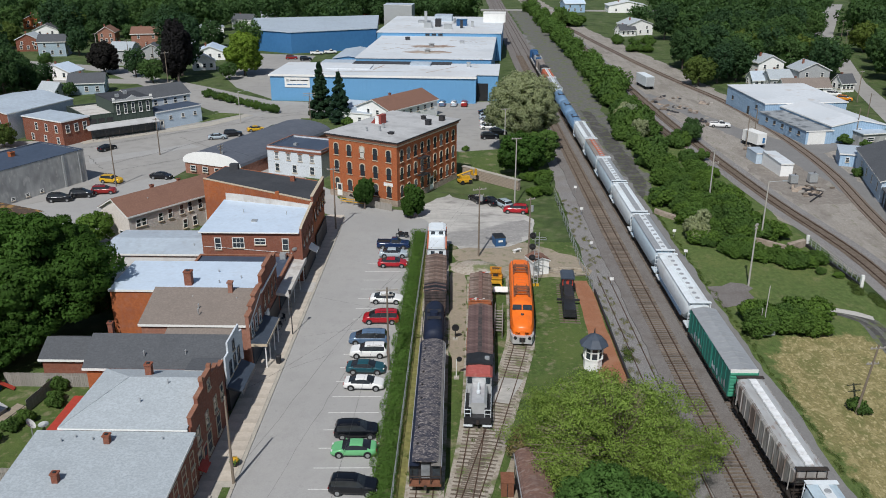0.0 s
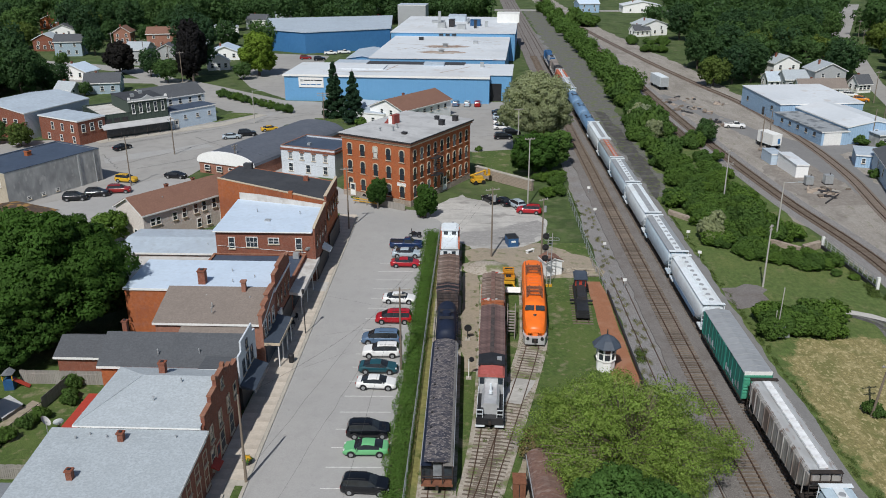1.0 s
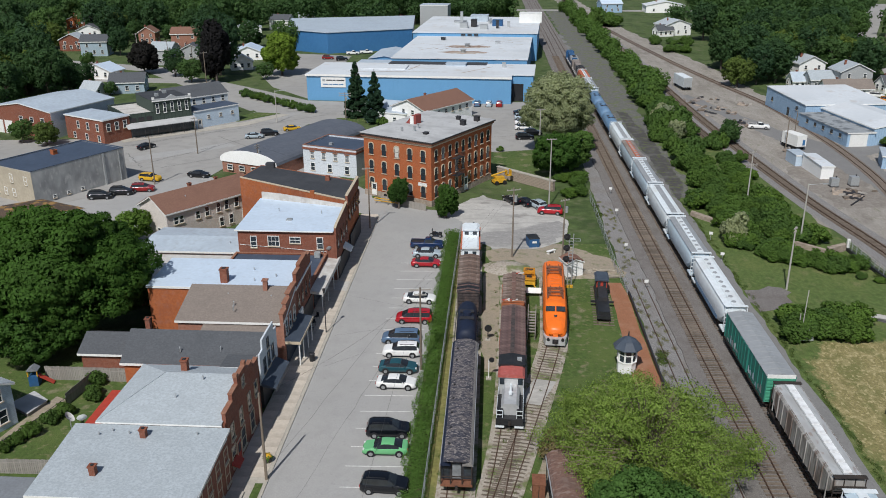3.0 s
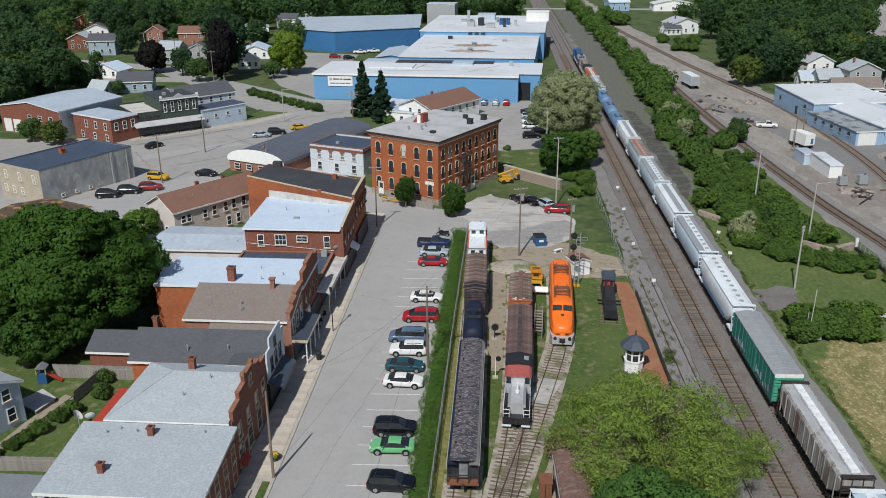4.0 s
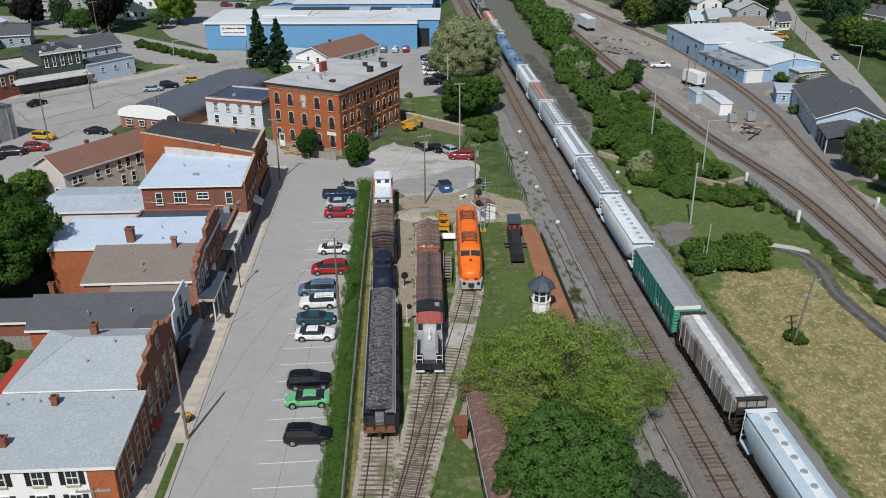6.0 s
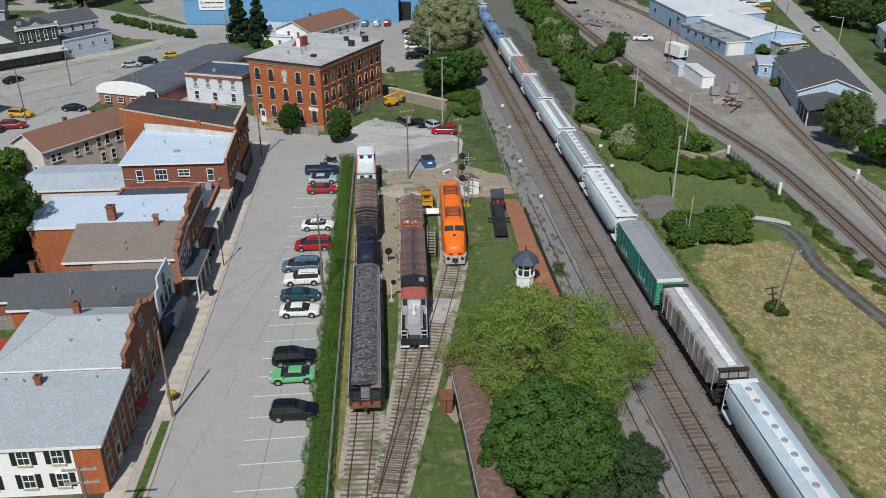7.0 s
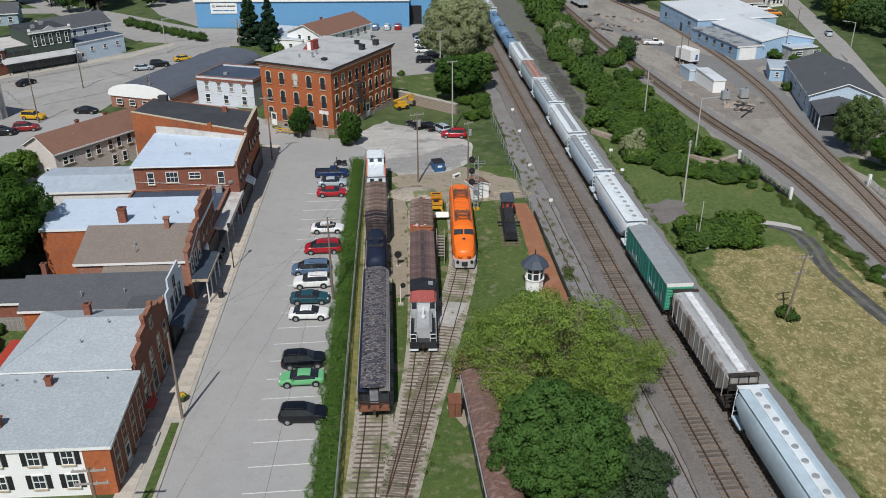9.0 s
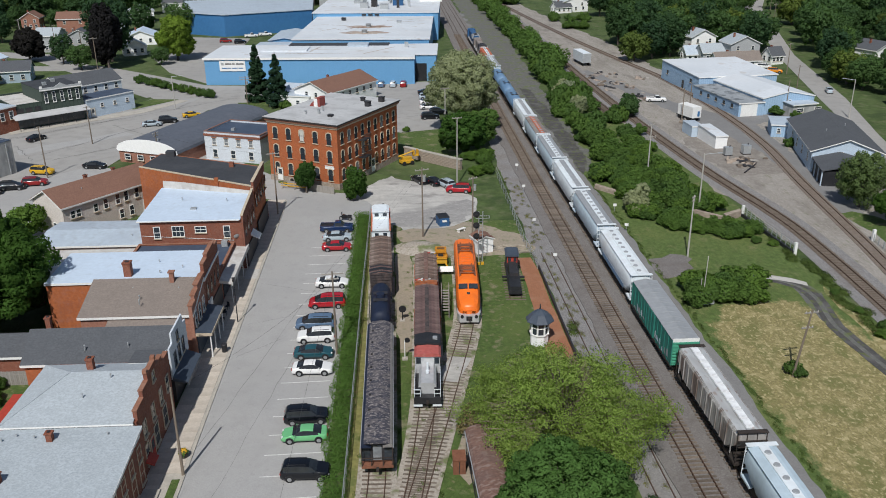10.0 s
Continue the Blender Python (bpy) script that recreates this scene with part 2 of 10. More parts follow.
# walls and roofs
brick("brick_red", (0.235, 0.075, 0.042), (0.20, 0.062, 0.036), (0.24, 0.14, 0.11), stain=[(0.35, 0.5, (0.16, 0.06, 0.04)), (1.5, 0.35, (0.27, 0.10, 0.06))])
brick("brick_orange", (0.41, 0.112, 0.040), (0.36, 0.095, 0.036), (0.34, 0.14, 0.07), stain=[(0.3, 0.5, (0.33, 0.09, 0.032)), (1.4, 0.35, (0.47, 0.15, 0.05)), (0.7, 0.4, (0.23, 0.08, 0.045), 0.58, 0.75)])
brick("brick_painted", (0.40, 0.115, 0.036), (0.33, 0.105, 0.044), (0.34, 0.13, 0.065), stain=[(0.3, 0.6, (0.27, 0.085, 0.04)), (1.2, 0.3, (0.40, 0.17, 0.10))])
brick("brick_pink", (0.33, 0.15, 0.10), (0.29, 0.13, 0.09), (0.33, 0.2, 0.16), stain=[(0.4, 0.5, (0.25, 0.115, 0.08))])
banded("white_siding", (0.86, 0.86, 0.85), (0.73, 0.73, 0.73), 0.2, 2, width=0.1, grain=(2, 0.03), stain=[(0.2, 0.1, (0.78, 0.78, 0.77))], bump=0.08)
banded("tan_siding", (0.70, 0.64, 0.60), (0.56, 0.51, 0.47), 0.2, 2, width=0.12, stain=[(0.5, 0.3, (0.52, 0.46, 0.41))])
banded("blue_house_siding", (0.36, 0.45, 0.52), (0.26, 0.33, 0.39), 0.2, 2, width=0.12, stain=[(0.5, 0.3, (0.31, 0.39, 0.45))])
banded("grey_siding", (0.40, 0.415, 0.42), (0.29, 0.30, 0.31), 0.2, 2, width=0.12, stain=[(0.5, 0.3, (0.34, 0.35, 0.36))])
banded("blue_metal", (0.335, 0.48, 0.64), (0.255, 0.38, 0.53), 0.6, 0, rough=0.5, width=0.14, stain=[(0.25, 0.35, (0.30, 0.43, 0.575))])
banded("factory_blue", (0.135, 0.325, 0.55), (0.12, 0.30, 0.515), 1.2, 0, rough=0.55, width=0.05, stain=[(0.12, 0.4, (0.15, 0.345, 0.57)), (0.5, 0.25, (0.12, 0.295, 0.51))])
surface("factory_blue_dark", (0.045, 0.155, 0.34), 0.5, grain=(1, 0.08), stain=[(0.1, 0.4, (0.055, 0.18, 0.37))])
surface("factory_roof", (0.62, 0.655, 0.69), 0.7, grain=(1.2, 0.06), stain=[(0.035, 0.5, (0.48, 0.46, 0.44), 0.5, 0.7), (0.10, 0.6, (0.50, 0.535, 0.565)), (0.25, 0.7, (0.42, 0.36, 0.31), 0.60, 0.74), (0.05, 0.5, (0.64, 0.68, 0.72))], bump=(2, 0.2, 0.02))
surface("white_membrane", (0.56, 0.66, 0.78), 0.45, grain=(2, 0.05), stain=[(0.3, 0.5, (0.50, 0.595, 0.71)), (1.1, 0.35, (0.42, 0.47, 0.53), 0.56, 0.72)], bump=(3, 0.2, 0.01), spec=0.5)
surface("old_membrane", (0.55, 0.53, 0.50), 0.8, grain=(2, 0.1), stain=[(0.5, 0.7, (0.36, 0.32, 0.29)), (1.6, 0.5, (0.62, 0.61, 0.6))])
surface("tar_roof", (0.05, 0.053, 0.06), 0.75, grain=(3, 0.15), stain=[(0.25, 0.5, (0.075, 0.078, 0.085)), (0.8, 0.3, (0.035, 0.037, 0.042))])
surface("blue_grey_roof", (0.058, 0.08, 0.122), 0.6, grain=(2, 0.12), stain=[(0.2, 0.5, (0.08, 0.104, 0.148)), (0.7, 0.4, (0.045, 0.06, 0.09))])
surface("grey_flat_roof", (0.47, 0.475, 0.48), 0.85, grain=(2, 0.08), stain=[(0.25, 0.6, (0.30, 0.30, 0.305)), (0.9, 0.4, (0.22, 0.22, 0.225), 0.58, 0.72), (0.1, 0.4, (0.42, 0.425, 0.43))])
surface("metal_roof", (0.47, 0.54, 0.61), 0.5, 0.1, grain=(1.5, 0.09), stain=[(0.2, 0.5, (0.40, 0.46, 0.53)), (0.8, 0.35, (0.34, 0.37, 0.40), 0.56, 0.7)])


def shingles(name, base, dark, row=0.28):
    m = surface(name, base, 0.92, grain=(7, 0.14), stain=[(0.3, 0.4, dark), (4.8, 0.65, [min(1, c * 1.22) for c in base], 0.5, 0.60), (2.6, 0.4, [c * 0.86 for c in base], 0.54, 0.64), (0.6, 0.3, [c * 0.9 for c in base])], bump=(9, 0.6, 0.03), stretch=(0.8, 1, 1))
    return m


shingles("shingle_light", (0.36, 0.40, 0.43), (0.30, 0.335, 0.36))
shingles("shingle_pale", (0.385, 0.425, 0.455), (0.33, 0.36, 0.39))
shingles("shingle_dark", (0.088, 0.094, 0.104), (0.068, 0.073, 0.081))
shingles("shingle_brown", (0.215, 0.182, 0.16), (0.175, 0.148, 0.13))
shingles("shingle_redbrown", (0.205, 0.112, 0.082), (0.165, 0.09, 0.068))
surface("grey_block", (0.36, 0.365, 0.36), 0.9, grain=(1.2, 0.16), stain=[(0.18, 0.8, (0.52, 0.52, 0.51), 0.5, 0.66), (0.5, 0.7, (0.25, 0.255, 0.255)), (1.4, 0.6, (0.56, 0.55, 0.53), 0.57, 0.68)], stretch=(1, 1, 0.5))
banded("pale_siding", (0.60, 0.645, 0.69), (0.47, 0.51, 0.55), 0.3, 2, width=0.1, stain=[(0.5, 0.3, (0.52, 0.56, 0.60))])
surface("brick_coping", (0.27, 0.125, 0.08), 0.9, grain=(6, 0.2), stain=[(1.0, 0.5, (0.34, 0.20, 0.14))])
surface("tan_stone", (0.42, 0.37, 0.29), 0.9, grain=(2, 0.12), stain=[(0.5, 0.5, (0.32, 0.28, 0.22))])
banded("green_front", (0.055, 0.075, 0.062), (0.03, 0.045, 0.038), 0.9, 0, width=0.1)
surface("stone_trim", (0.52, 0.44, 0.33), 0.9, grain=(6, 0.12), stain=[(1.2, 0.4, (0.40, 0.33, 0.25))])
surface("white_paint", (0.78, 0.78, 0.76), 0.6, grain=(4, 0.06), stain=[(0.9, 0.25, (0.6, 0.6, 0.58))])
surface("red_paint", (0.42, 0.055, 0.035), 0.6, grain=(3, 0.12), stain=[(0.6, 0.4, (0.34, 0.06, 0.045))])
surface("faded_red", (0.42, 0.105, 0.09), 0.65, grain=(3, 0.12), stain=[(0.7, 0.5, (0.34, 0.10, 0.09)), (2, 0.4, (0.5, 0.2, 0.17), 0.56, 0.66)])
surface("black_paint", (0.022, 0.023, 0.026), 0.5, grain=(4, 0.2), stain=[(0.8, 0.4, (0.05, 0.05, 0.052))])
surface("dark_metal", (0.045, 0.045, 0.05), 0.6, 0.3, grain=(5, 0.2), stain=[(0.7, 0.4, (0.09, 0.07, 0.06))])
surface("slate_awning", (0.055, 0.07, 0.095), 0.5, grain=(4, 0.12), stain=[(0.6, 0.4, (0.09, 0.11, 0.14))])
surface("old_stone", (0.34, 0.28, 0.23), 0.92, grain=(2, 0.2), stain=[(0.6, 0.6, (0.24, 0.19, 0.155)), (2, 0.4, (0.42, 0.36, 0.3))], bump=(3, 0.8, 0.06))
surface("grey_wood", (0.30, 0.28, 0.26), 0.9, grain=(4, 0.15), stretch=(1, 1, 0.2), stain=[(0.5, 0.4, (0.22, 0.2, 0.185))], rand=0.12)
surface("pole_wood", (0.19, 0.155, 0.125), 0.9, grain=(5, 0.15), stretch=(1, 1, 0.1), stain=[(0.4, 0.4, (0.14, 0.115, 0.095))], rand=0.15)
surface("pale_pole", (0.42, 0.40, 0.37), 0.85, grain=(5, 0.1), stretch=(1, 1, 0.1))
surface("galvanised", (0.46, 0.48, 0.49), 0.5, 0.5, grain=(4, 0.1))
surface("wire", (0.05, 0.05, 0.05), 0.6)
glassy("pane")
surface("pane_pale", (0.20, 0.215, 0.23), 0.15, grain=(1.2, 0.35), spec=0.6)
surface("blind", (0.55, 0.54, 0.50), 0.8, grain=(3, 0.1))
# rail
surface("rail_rust", (0.12, 0.075, 0.055), 0.65, 0.4, grain=(3, 0.15))
surface("sleeper_wood", (0.155, 0.125, 0.105), 0.92, grain=(5, 0.2), stain=[(1.1, 0.5, (0.24, 0.2, 0.175))], rand=0.28)
surface("sleeper_grey", (0.36, 0.315, 0.265), 0.92, grain=(5, 0.2), stain=[(1.1, 0.5, (0.40, 0.35, 0.29))], rand=0.25)
# car_grey and car_white carry extra blue, the sky's reflection put into the paint
surface("car_grey", (0.52, 0.63, 0.72), 0.5, grain=(1.5, 0.07), stain=[(0.35, 0.45, (0.46, 0.52, 0.565)), (1.2, 0.3, (0.36, 0.36, 0.36), 0.58, 0.75)], rand=0.04)
surface("car_white", (0.71, 0.765, 0.80), 0.5, grain=(1.5, 0.06), stain=[(0.35, 0.45, (0.56, 0.56, 0.55)), (1.2, 0.3, (0.36, 0.34, 0.32), 0.6, 0.75)])
surface("car_lightblue", (0.46, 0.56, 0.63), 0.5, grain=(1.5, 0.07), stain=[(0.35, 0.4, (0.33, 0.41, 0.46))])
surface("car_brown", (0.255, 0.225, 0.205), 0.75, grain=(1.5, 0.15), stain=[(0.5, 0.7, (0.17, 0.13, 0.11)), (1.5, 0.5, (0.36, 0.34, 0.32), 0.56, 0.72)], stretch=(1, 1, 0.3))
surface("car_weathered", (0.33, 0.315, 0.30), 0.75, grain=(1.5, 0.2), stain=[(0.7, 0.85, (0.15, 0.105, 0.085), 0.48, 0.58), (1.6, 0.6, (0.52, 0.51, 0.50), 0.54, 0.62), (3.0, 0.5, (0.10, 0.08, 0.07), 0.58, 0.66)], stretch=(1, 1.6, 0.22))
surface("roof_weathered", (0.42, 0.435, 0.445), 0.65, grain=(2, 0.12), stain=[(0.5, 0.6, (0.30, 0.29, 0.285)), (1.4, 0.6, (0.24, 0.17, 0.14), 0.58, 0.68)], stretch=(1.5, 0.5, 1))
surface("hatch_white", (0.76, 0.77, 0.78), 0.5, grain=(2, 0.1), stain=[(1.5, 0.5, (0.5, 0.49, 0.48), 0.55, 0.66)])
surface("roof_dark", (0.06, 0.05, 0.05), 0.9, grain=(4, 0.3), stain=[(1.2, 0.6, (0.13, 0.09, 0.08))])
surface("roof_sheet", (0.135, 0.085, 0.082), 0.85, grain=(3, 0.25), stain=[(0.9, 0.6, (0.085, 0.062, 0.064)), (2.4, 0.5, (0.21, 0.145, 0.13), 0.55, 0.65)], rand=0.22)
surface("roof_board", (0.165, 0.115, 0.10), 0.9, grain=(5, 0.25), stain=[(1.2, 0.6, (0.27, 0.22, 0.20), 0.5, 0.62)], rand=0.38)
surface("car_green", (0.03, 0.19, 0.155), 0.55, grain=(1.5, 0.1), stain=[(0.6, 0.4, (0.025, 0.14, 0.115))])
surface("car_green_light", (0.075, 0.33, 0.22), 0.55, grain=(1.5, 0.1))
surface("car_roof_grey", (0.36, 0.375, 0.39), 0.5, 0.2, grain=(1.5, 0.08), stain=[(0.4, 0.4, (0.29, 0.30, 0.31))])
surface("rust_bed", (0.175, 0.14, 0.12), 0.95, grain=(8, 0.25), stain=[(0.25, 0.6, (0.215, 0.185, 0.165)), (2, 0.5, (0.12, 0.095, 0.08), 0.52, 0.64), (0.8, 0.5, (0.13, 0.135, 0.065), 0.58, 0.7)], bump=(14, 1.0, 0.06))
surface("hut_red", (0.27, 0.06, 0.05), 0.7, grain=(3, 0.15), stain=[(0.6, 0.4, (0.22, 0.07, 0.06))])
surface("roof_worn_grey", (0.24, 0.225, 0.215), 0.85, grain=(4, 0.2), stain=[(0.8, 0.6, (0.15, 0.14, 0.14)), (2.6, 0.6, (0.33, 0.31, 0.29), 0.55, 0.64)])
surface("roof_mottled", (0.10, 0.07, 0.05), 0.9, grain=(4, 0.25), stain=[(0.7, 0.9, (0.36, 0.21, 0.07), 0.53, 0.60), (0.4, 0.5, (0.06, 0.045, 0.04))])
surface("patched_roof", (0.30, 0.32, 0.335), 0.6, grain=(2, 0.12), stain=[(0.35, 0.85, (0.12, 0.13, 0.14), 0.5, 0.58), (0.8, 0.5, (0.44, 0.47, 0.49), 0.55, 0.65)])
surface("rust_stain", (0.40, 0.33, 0.275), 0.85, grain=(0.8, 0.25), stain=[(0.15, 0.8, (0.22, 0.13, 0.085), 0.45, 0.62), (0.5, 0.6, (0.54, 0.52, 0.5), 0.5, 0.65)])
surface("hall_roof", (0.105, 0.118, 0.145), 0.7, grain=(1.5, 0.1), stain=[(0.25, 0.5, (0.13, 0.142, 0.17)), (0.9, 0.4, (0.085, 0.095, 0.12))])
surface("roof_slate", (0.20, 0.215, 0.235), 0.85, grain=(4, 0.12), stain=[(0.5, 0.4, (0.16, 0.172, 0.19))])
surface("navy_paint", (0.012, 0.019, 0.042), 0.62, grain=(1.5, 0.2), stain=[(0.8, 0.5, (0.03, 0.035, 0.05))])
surface("cinder", (0.075, 0.072, 0.07), 0.95, grain=(5, 0.25), stain=[(0.4, 0.7, (0.15, 0.145, 0.14)), (0.9, 0.8, (0.115, 0.135, 0.045), 0.54, 0.64)], bump=(10, 0.7, 0.04))
banded("powder_siding", (0.50, 0.60, 0.70), (0.40, 0.48, 0.57), 0.2, 2, width=0.12, stain=[(0.5, 0.3, (0.44, 0.53, 0.62))])
surface("tank_blue", (0.135, 0.235, 0.37), 0.45, grain=(1.2, 0.1), stain=[(0.4, 0.4, (0.18, 0.27, 0.38))])
surface("orange_car", (0.48, 0.13, 0.06), 0.55, grain=(1.5, 0.1), stain=[(0.4, 0.4, (0.38, 0.11, 0.06))])
surface("bogie_steel", (0.05, 0.042, 0.038), 0.75, 0.3, grain=(4, 0.2), stain=[(1.5, 0.5, (0.10, 0.07, 0.055))])
surface("loco_orange", (0.86, 0.175, 0.018), 0.38, grain=(1.2, 0.06), stain=[(0.5, 0.35, (0.72, 0.15, 0.025)), (2, 0.3, (0.5, 0.12, 0.04), 0.6, 0.75)], spec=0.5)
surface("silver_paint", (0.55, 0.56, 0.57), 0.4, 0.3, grain=(2, 0.08), stain=[(0.7, 0.4, (0.40, 0.41, 0.42))])
surface("roof_peeling", (0.055, 0.055, 0.072), 0.8, grain=(5, 0.35), stretch=(0.7, 1.2, 1), stain=[(0.35, 0.5, (0.11, 0.10, 0.105)), (1.6, 0.75, (0.145, 0.13, 0.13), 0.46, 0.55), (5.0, 0.85, (0.28, 0.25, 0.235), 0.55, 0.61), (2.8, 0.75, (0.032, 0.034, 0.048), 0.56, 0.62)], bump=(6, 0.8, 0.03))
surface("roof_rusty", (0.17, 0.10, 0.08), 0.85, grain=(3, 0.25), stretch=(1, 1.8, 1), stain=[(1.6, 0.8, (0.27, 0.20, 0.175), 0.52, 0.62), (0.4, 0.6, (0.13, 0.085, 0.075))], bump=(6, 0.7, 0.03))
surface("rust_orange", (0.35, 0.12, 0.055), 0.8, grain=(2.5, 0.2), stain=[(0.6, 0.6, (0.24, 0.09, 0.055)), (2, 0.4, (0.40, 0.2, 0.12))])
surface("machine_yellow", (0.62, 0.35, 0.03), 0.5, grain=(3, 0.12), stain=[(0.8, 0.4, (0.45, 0.26, 0.04))])
surface("machine_orange", (0.60, 0.26, 0.025), 0.55, grain=(3, 0.15), stain=[(0.9, 0.5, (0.40, 0.18, 0.04)), (2.5, 0.5, (0.12, 0.08, 0.05), 0.58, 0.68)])
surface("dumpster_blue", (0.03, 0.10, 0.23), 0.5, grain=(3, 0.12), stain=[(0.7, 0.4, (0.05, 0.09, 0.15))])
# vegetation
leafy("leaf_maple", (0.053, 0.116, 0.024), 0.3)
leafy("leaf_lime", (0.235, 0.325, 0.075), 0.32)
leafy("leaf_willow", (0.075, 0.125, 0.052), 0.3)
leafy("leaf_brush", (0.088, 0.158, 0.040), 0.25)
leafy("leaf_ash", (0.125, 0.18, 0.068), 0.28)
leafy("grass_blade", (0.10, 0.145, 0.04), 0.25)
leafy("dry_blade", (0.20, 0.20, 0.075), 0.3)
leafy("leaf_dry", (0.24, 0.20, 0.12), 0.3)
surface("twig", (0.24, 0.19, 0.145), 0.9, grain=(3, 0.2))
leafy("leaf_near", (0.082, 0.165, 0.044), 0.3)
# town greens lean blue: distance haze is mixed into the leaf colour
leafy("leaf_town", (0.052, 0.104, 0.038), 0.25)
leafy("leaf_town_mid", (0.072, 0.134, 0.046), 0.22)
leafy("leaf_town_deep", (0.046, 0.094, 0.042), 0.22)
leafy("leaf_town_pale", (0.105, 0.150, 0.038), 0.25)
leafy("leaf_grey", (0.28, 0.315, 0.20), 0.3)
leafy("leaf_spruce", (0.028, 0.062, 0.036))
leafy("leaf_scrub", (0.105, 0.185, 0.042), 0.28)
leafy("leaf_hedge", (0.115, 0.215, 0.05), 0.16)
leafy("leaf_purple", (0.022, 0.021, 0.022))
leafy("leaf_yellow", (0.165, 0.25, 0.04))
surface("bark", (0.12, 0.10, 0.085), 0.95, grain=(6, 0.25), stretch=(1, 1, 0.25))

# ---- building blocks ----


class Geo:
    """Gathers the faces of one part."""

    def __init__(self):
        self.v, self.f = [], []

    def add(self, pts, faces, m=None):
        n = len(self.v)
        self.v += [tuple(m @ Vector(p)) for p in pts] if m else [tuple(p) for p in pts]
        self.f += [tuple(i + n for i in f) for f in faces]
        return self

    def box(self, x0, y0, z0, x1, y1, z1, m=None):
        p = [(x, y, z) for z in (z0, z1) for y in (y0, y1) for x in (x0, x1)]
        return self.add(p, [(0, 2, 3, 1), (4, 5, 7, 6), (0, 1, 5, 4), (2, 6, 7, 3), (0, 4, 6, 2), (1, 3, 7, 5)], m)

    def prism(self, poly, a, b, axis="z", m=None):
        """A polygon swept along an axis: poly holds the other two coordinates, in cyclic order."""
        put = {"z": lambda p, q: (p[0], p[1], q), "x": lambda p, q: (q, p[0], p[1]), "y": lambda p, q: (p[0], q, p[1])}[axis]
        n = len(poly)
        pts = [put(p, a) for p in poly] + [put(p, b) for p in poly]
        return self.add(pts, [tuple(range(n))[::-1], tuple(range(n, 2 * n))] + [(i, (i + 1) % n, n + (i + 1) % n, n + i) for i in range(n)], m)

    def loft(self, rings, caps=True, m=None):
        n = len(rings[0])
        pts = [p for r in rings for p in r]
        fs = [(k * n + i, k * n + (i + 1) % n, (k + 1) * n + (i + 1) % n, (k + 1) * n + i) for k in range(len(rings) - 1) for i in range(n)]
        if caps:
            fs += [tuple(range(n))[::-1], tuple(range((len(rings) - 1) * n, len(rings) * n))]
        return self.add(pts, fs, m)

    def tube(self, p0, p1, r0, r1=None, n=8, m=None):
        p0, p1 = Vector(p0), Vector(p1)
        r1 = r0 if r1 is None else r1
        q = (p1 - p0).to_track_quat("Z", "Y")
        ring = lambda c, r: [c + q @ Vector((r * math.cos(2 * math.pi * i / n), r * math.sin(2 * math.pi * i / n), 0)) for i in range(n)]
        return self.loft([ring(p0, r0), ring(p1, r1)], True, m)

    def poly(self, pts, m=None):
        return self.add(pts, [tuple(range(len(pts)))], m)

    def mesh(self, name):
        me = bpy.data.meshes.new(name)
        me.from_pydata(self.v, [], self.f)
        bm = bmesh.new()
        bm.from_mesh(me)
        bmesh.ops.recalc_face_normals(bm, faces=bm.faces)
        bm.to_mesh(me)
        bm.free()
        return me


def part(name, geo, material, parent=None, label="", m=None, smooth=False, kind=""):
    """One mesh object, a part of `parent`."""
    me = geo.mesh(name) if isinstance(geo, Geo) else geo
    if not me.materials:
        me.materials.append(MATS[material])
    if smooth:
        me.polygons.foreach_set("use_smooth", [True] * len(me.polygons))
        me.set_sharp_from_angle(angle=radians(38))
    ob = new(name, me)
    ob.parent = parent
    if m is not None:
        ob.matrix_basis = m
    if label or kind:
        tagged(ob, label, kind=kind)
    return ob


def thing(name, m, label, category, group="", kind=""):
    ob = new(name)
    ob.empty_display_size = 0.2
    ob.matrix_basis = m
    return tagged(ob, label, category, group, kind)


def ragged(pts, amount, step=1.6):
    """The outline cut into short pieces that stray a little, as worn edges do."""
    r = random.Random(len(pts) + int(abs(pts[0][0]) * 10))
    out = []
    for (x0, y0), (x1, y1) in zip(pts, pts[1:] + pts[:1]):
        l = math.hypot(x1 - x0, y1 - y0)
        n = max(1, min(90, int(l / step)))
        p = r.uniform(0, 6)
        for k in range(n):
            s = k / n
            e = 0 if k == 0 else amount * (r.uniform(-0.6, 0.6) + 0.8 * math.sin(p + s * l * 0.35) * math.sin(math.pi * s))
            out.append((x0 + (x1 - x0) * s - (y1 - y0) / l * e, y0 + (y1 - y0) * s + (x1 - x0) / l * e))
    return out


def slab(name, pts, z, material, label, category, depth=0.3, kind="structure", uneven=0.0):
    """A flat piece of the ground, as a thin slab whose top is at z."""
    ob = part(name, Geo().prism(ragged(pts, uneven) if uneven else pts, z - depth, z), material)
    return tagged(ob, label, category, kind=kind)


STREET = pose(0, 0, 0, 0, 0, -1.4)


def on_street(u, v, z=0, turn=0):
    return STREET @ pose(u, v, z, 0, 0, turn)
surface("dry_grass", (0.20, 0.19, 0.065), 0.95, grain=(1.5, 0.28), stain=[(0.3, 0.7, (0.12, 0.15, 0.045)), (2.5, 0.6, (0.29, 0.25, 0.11), 0.52, 0.66)], bump=(7, 0.9, 0.08))
surface("shed_brown", (0.20, 0.085, 0.05), 0.85, grain=(4, 0.2), stain=[(0.9, 0.5, (0.13, 0.06, 0.04))])

# ---- the ground and its paved pieces ----
rng = random.Random(4)
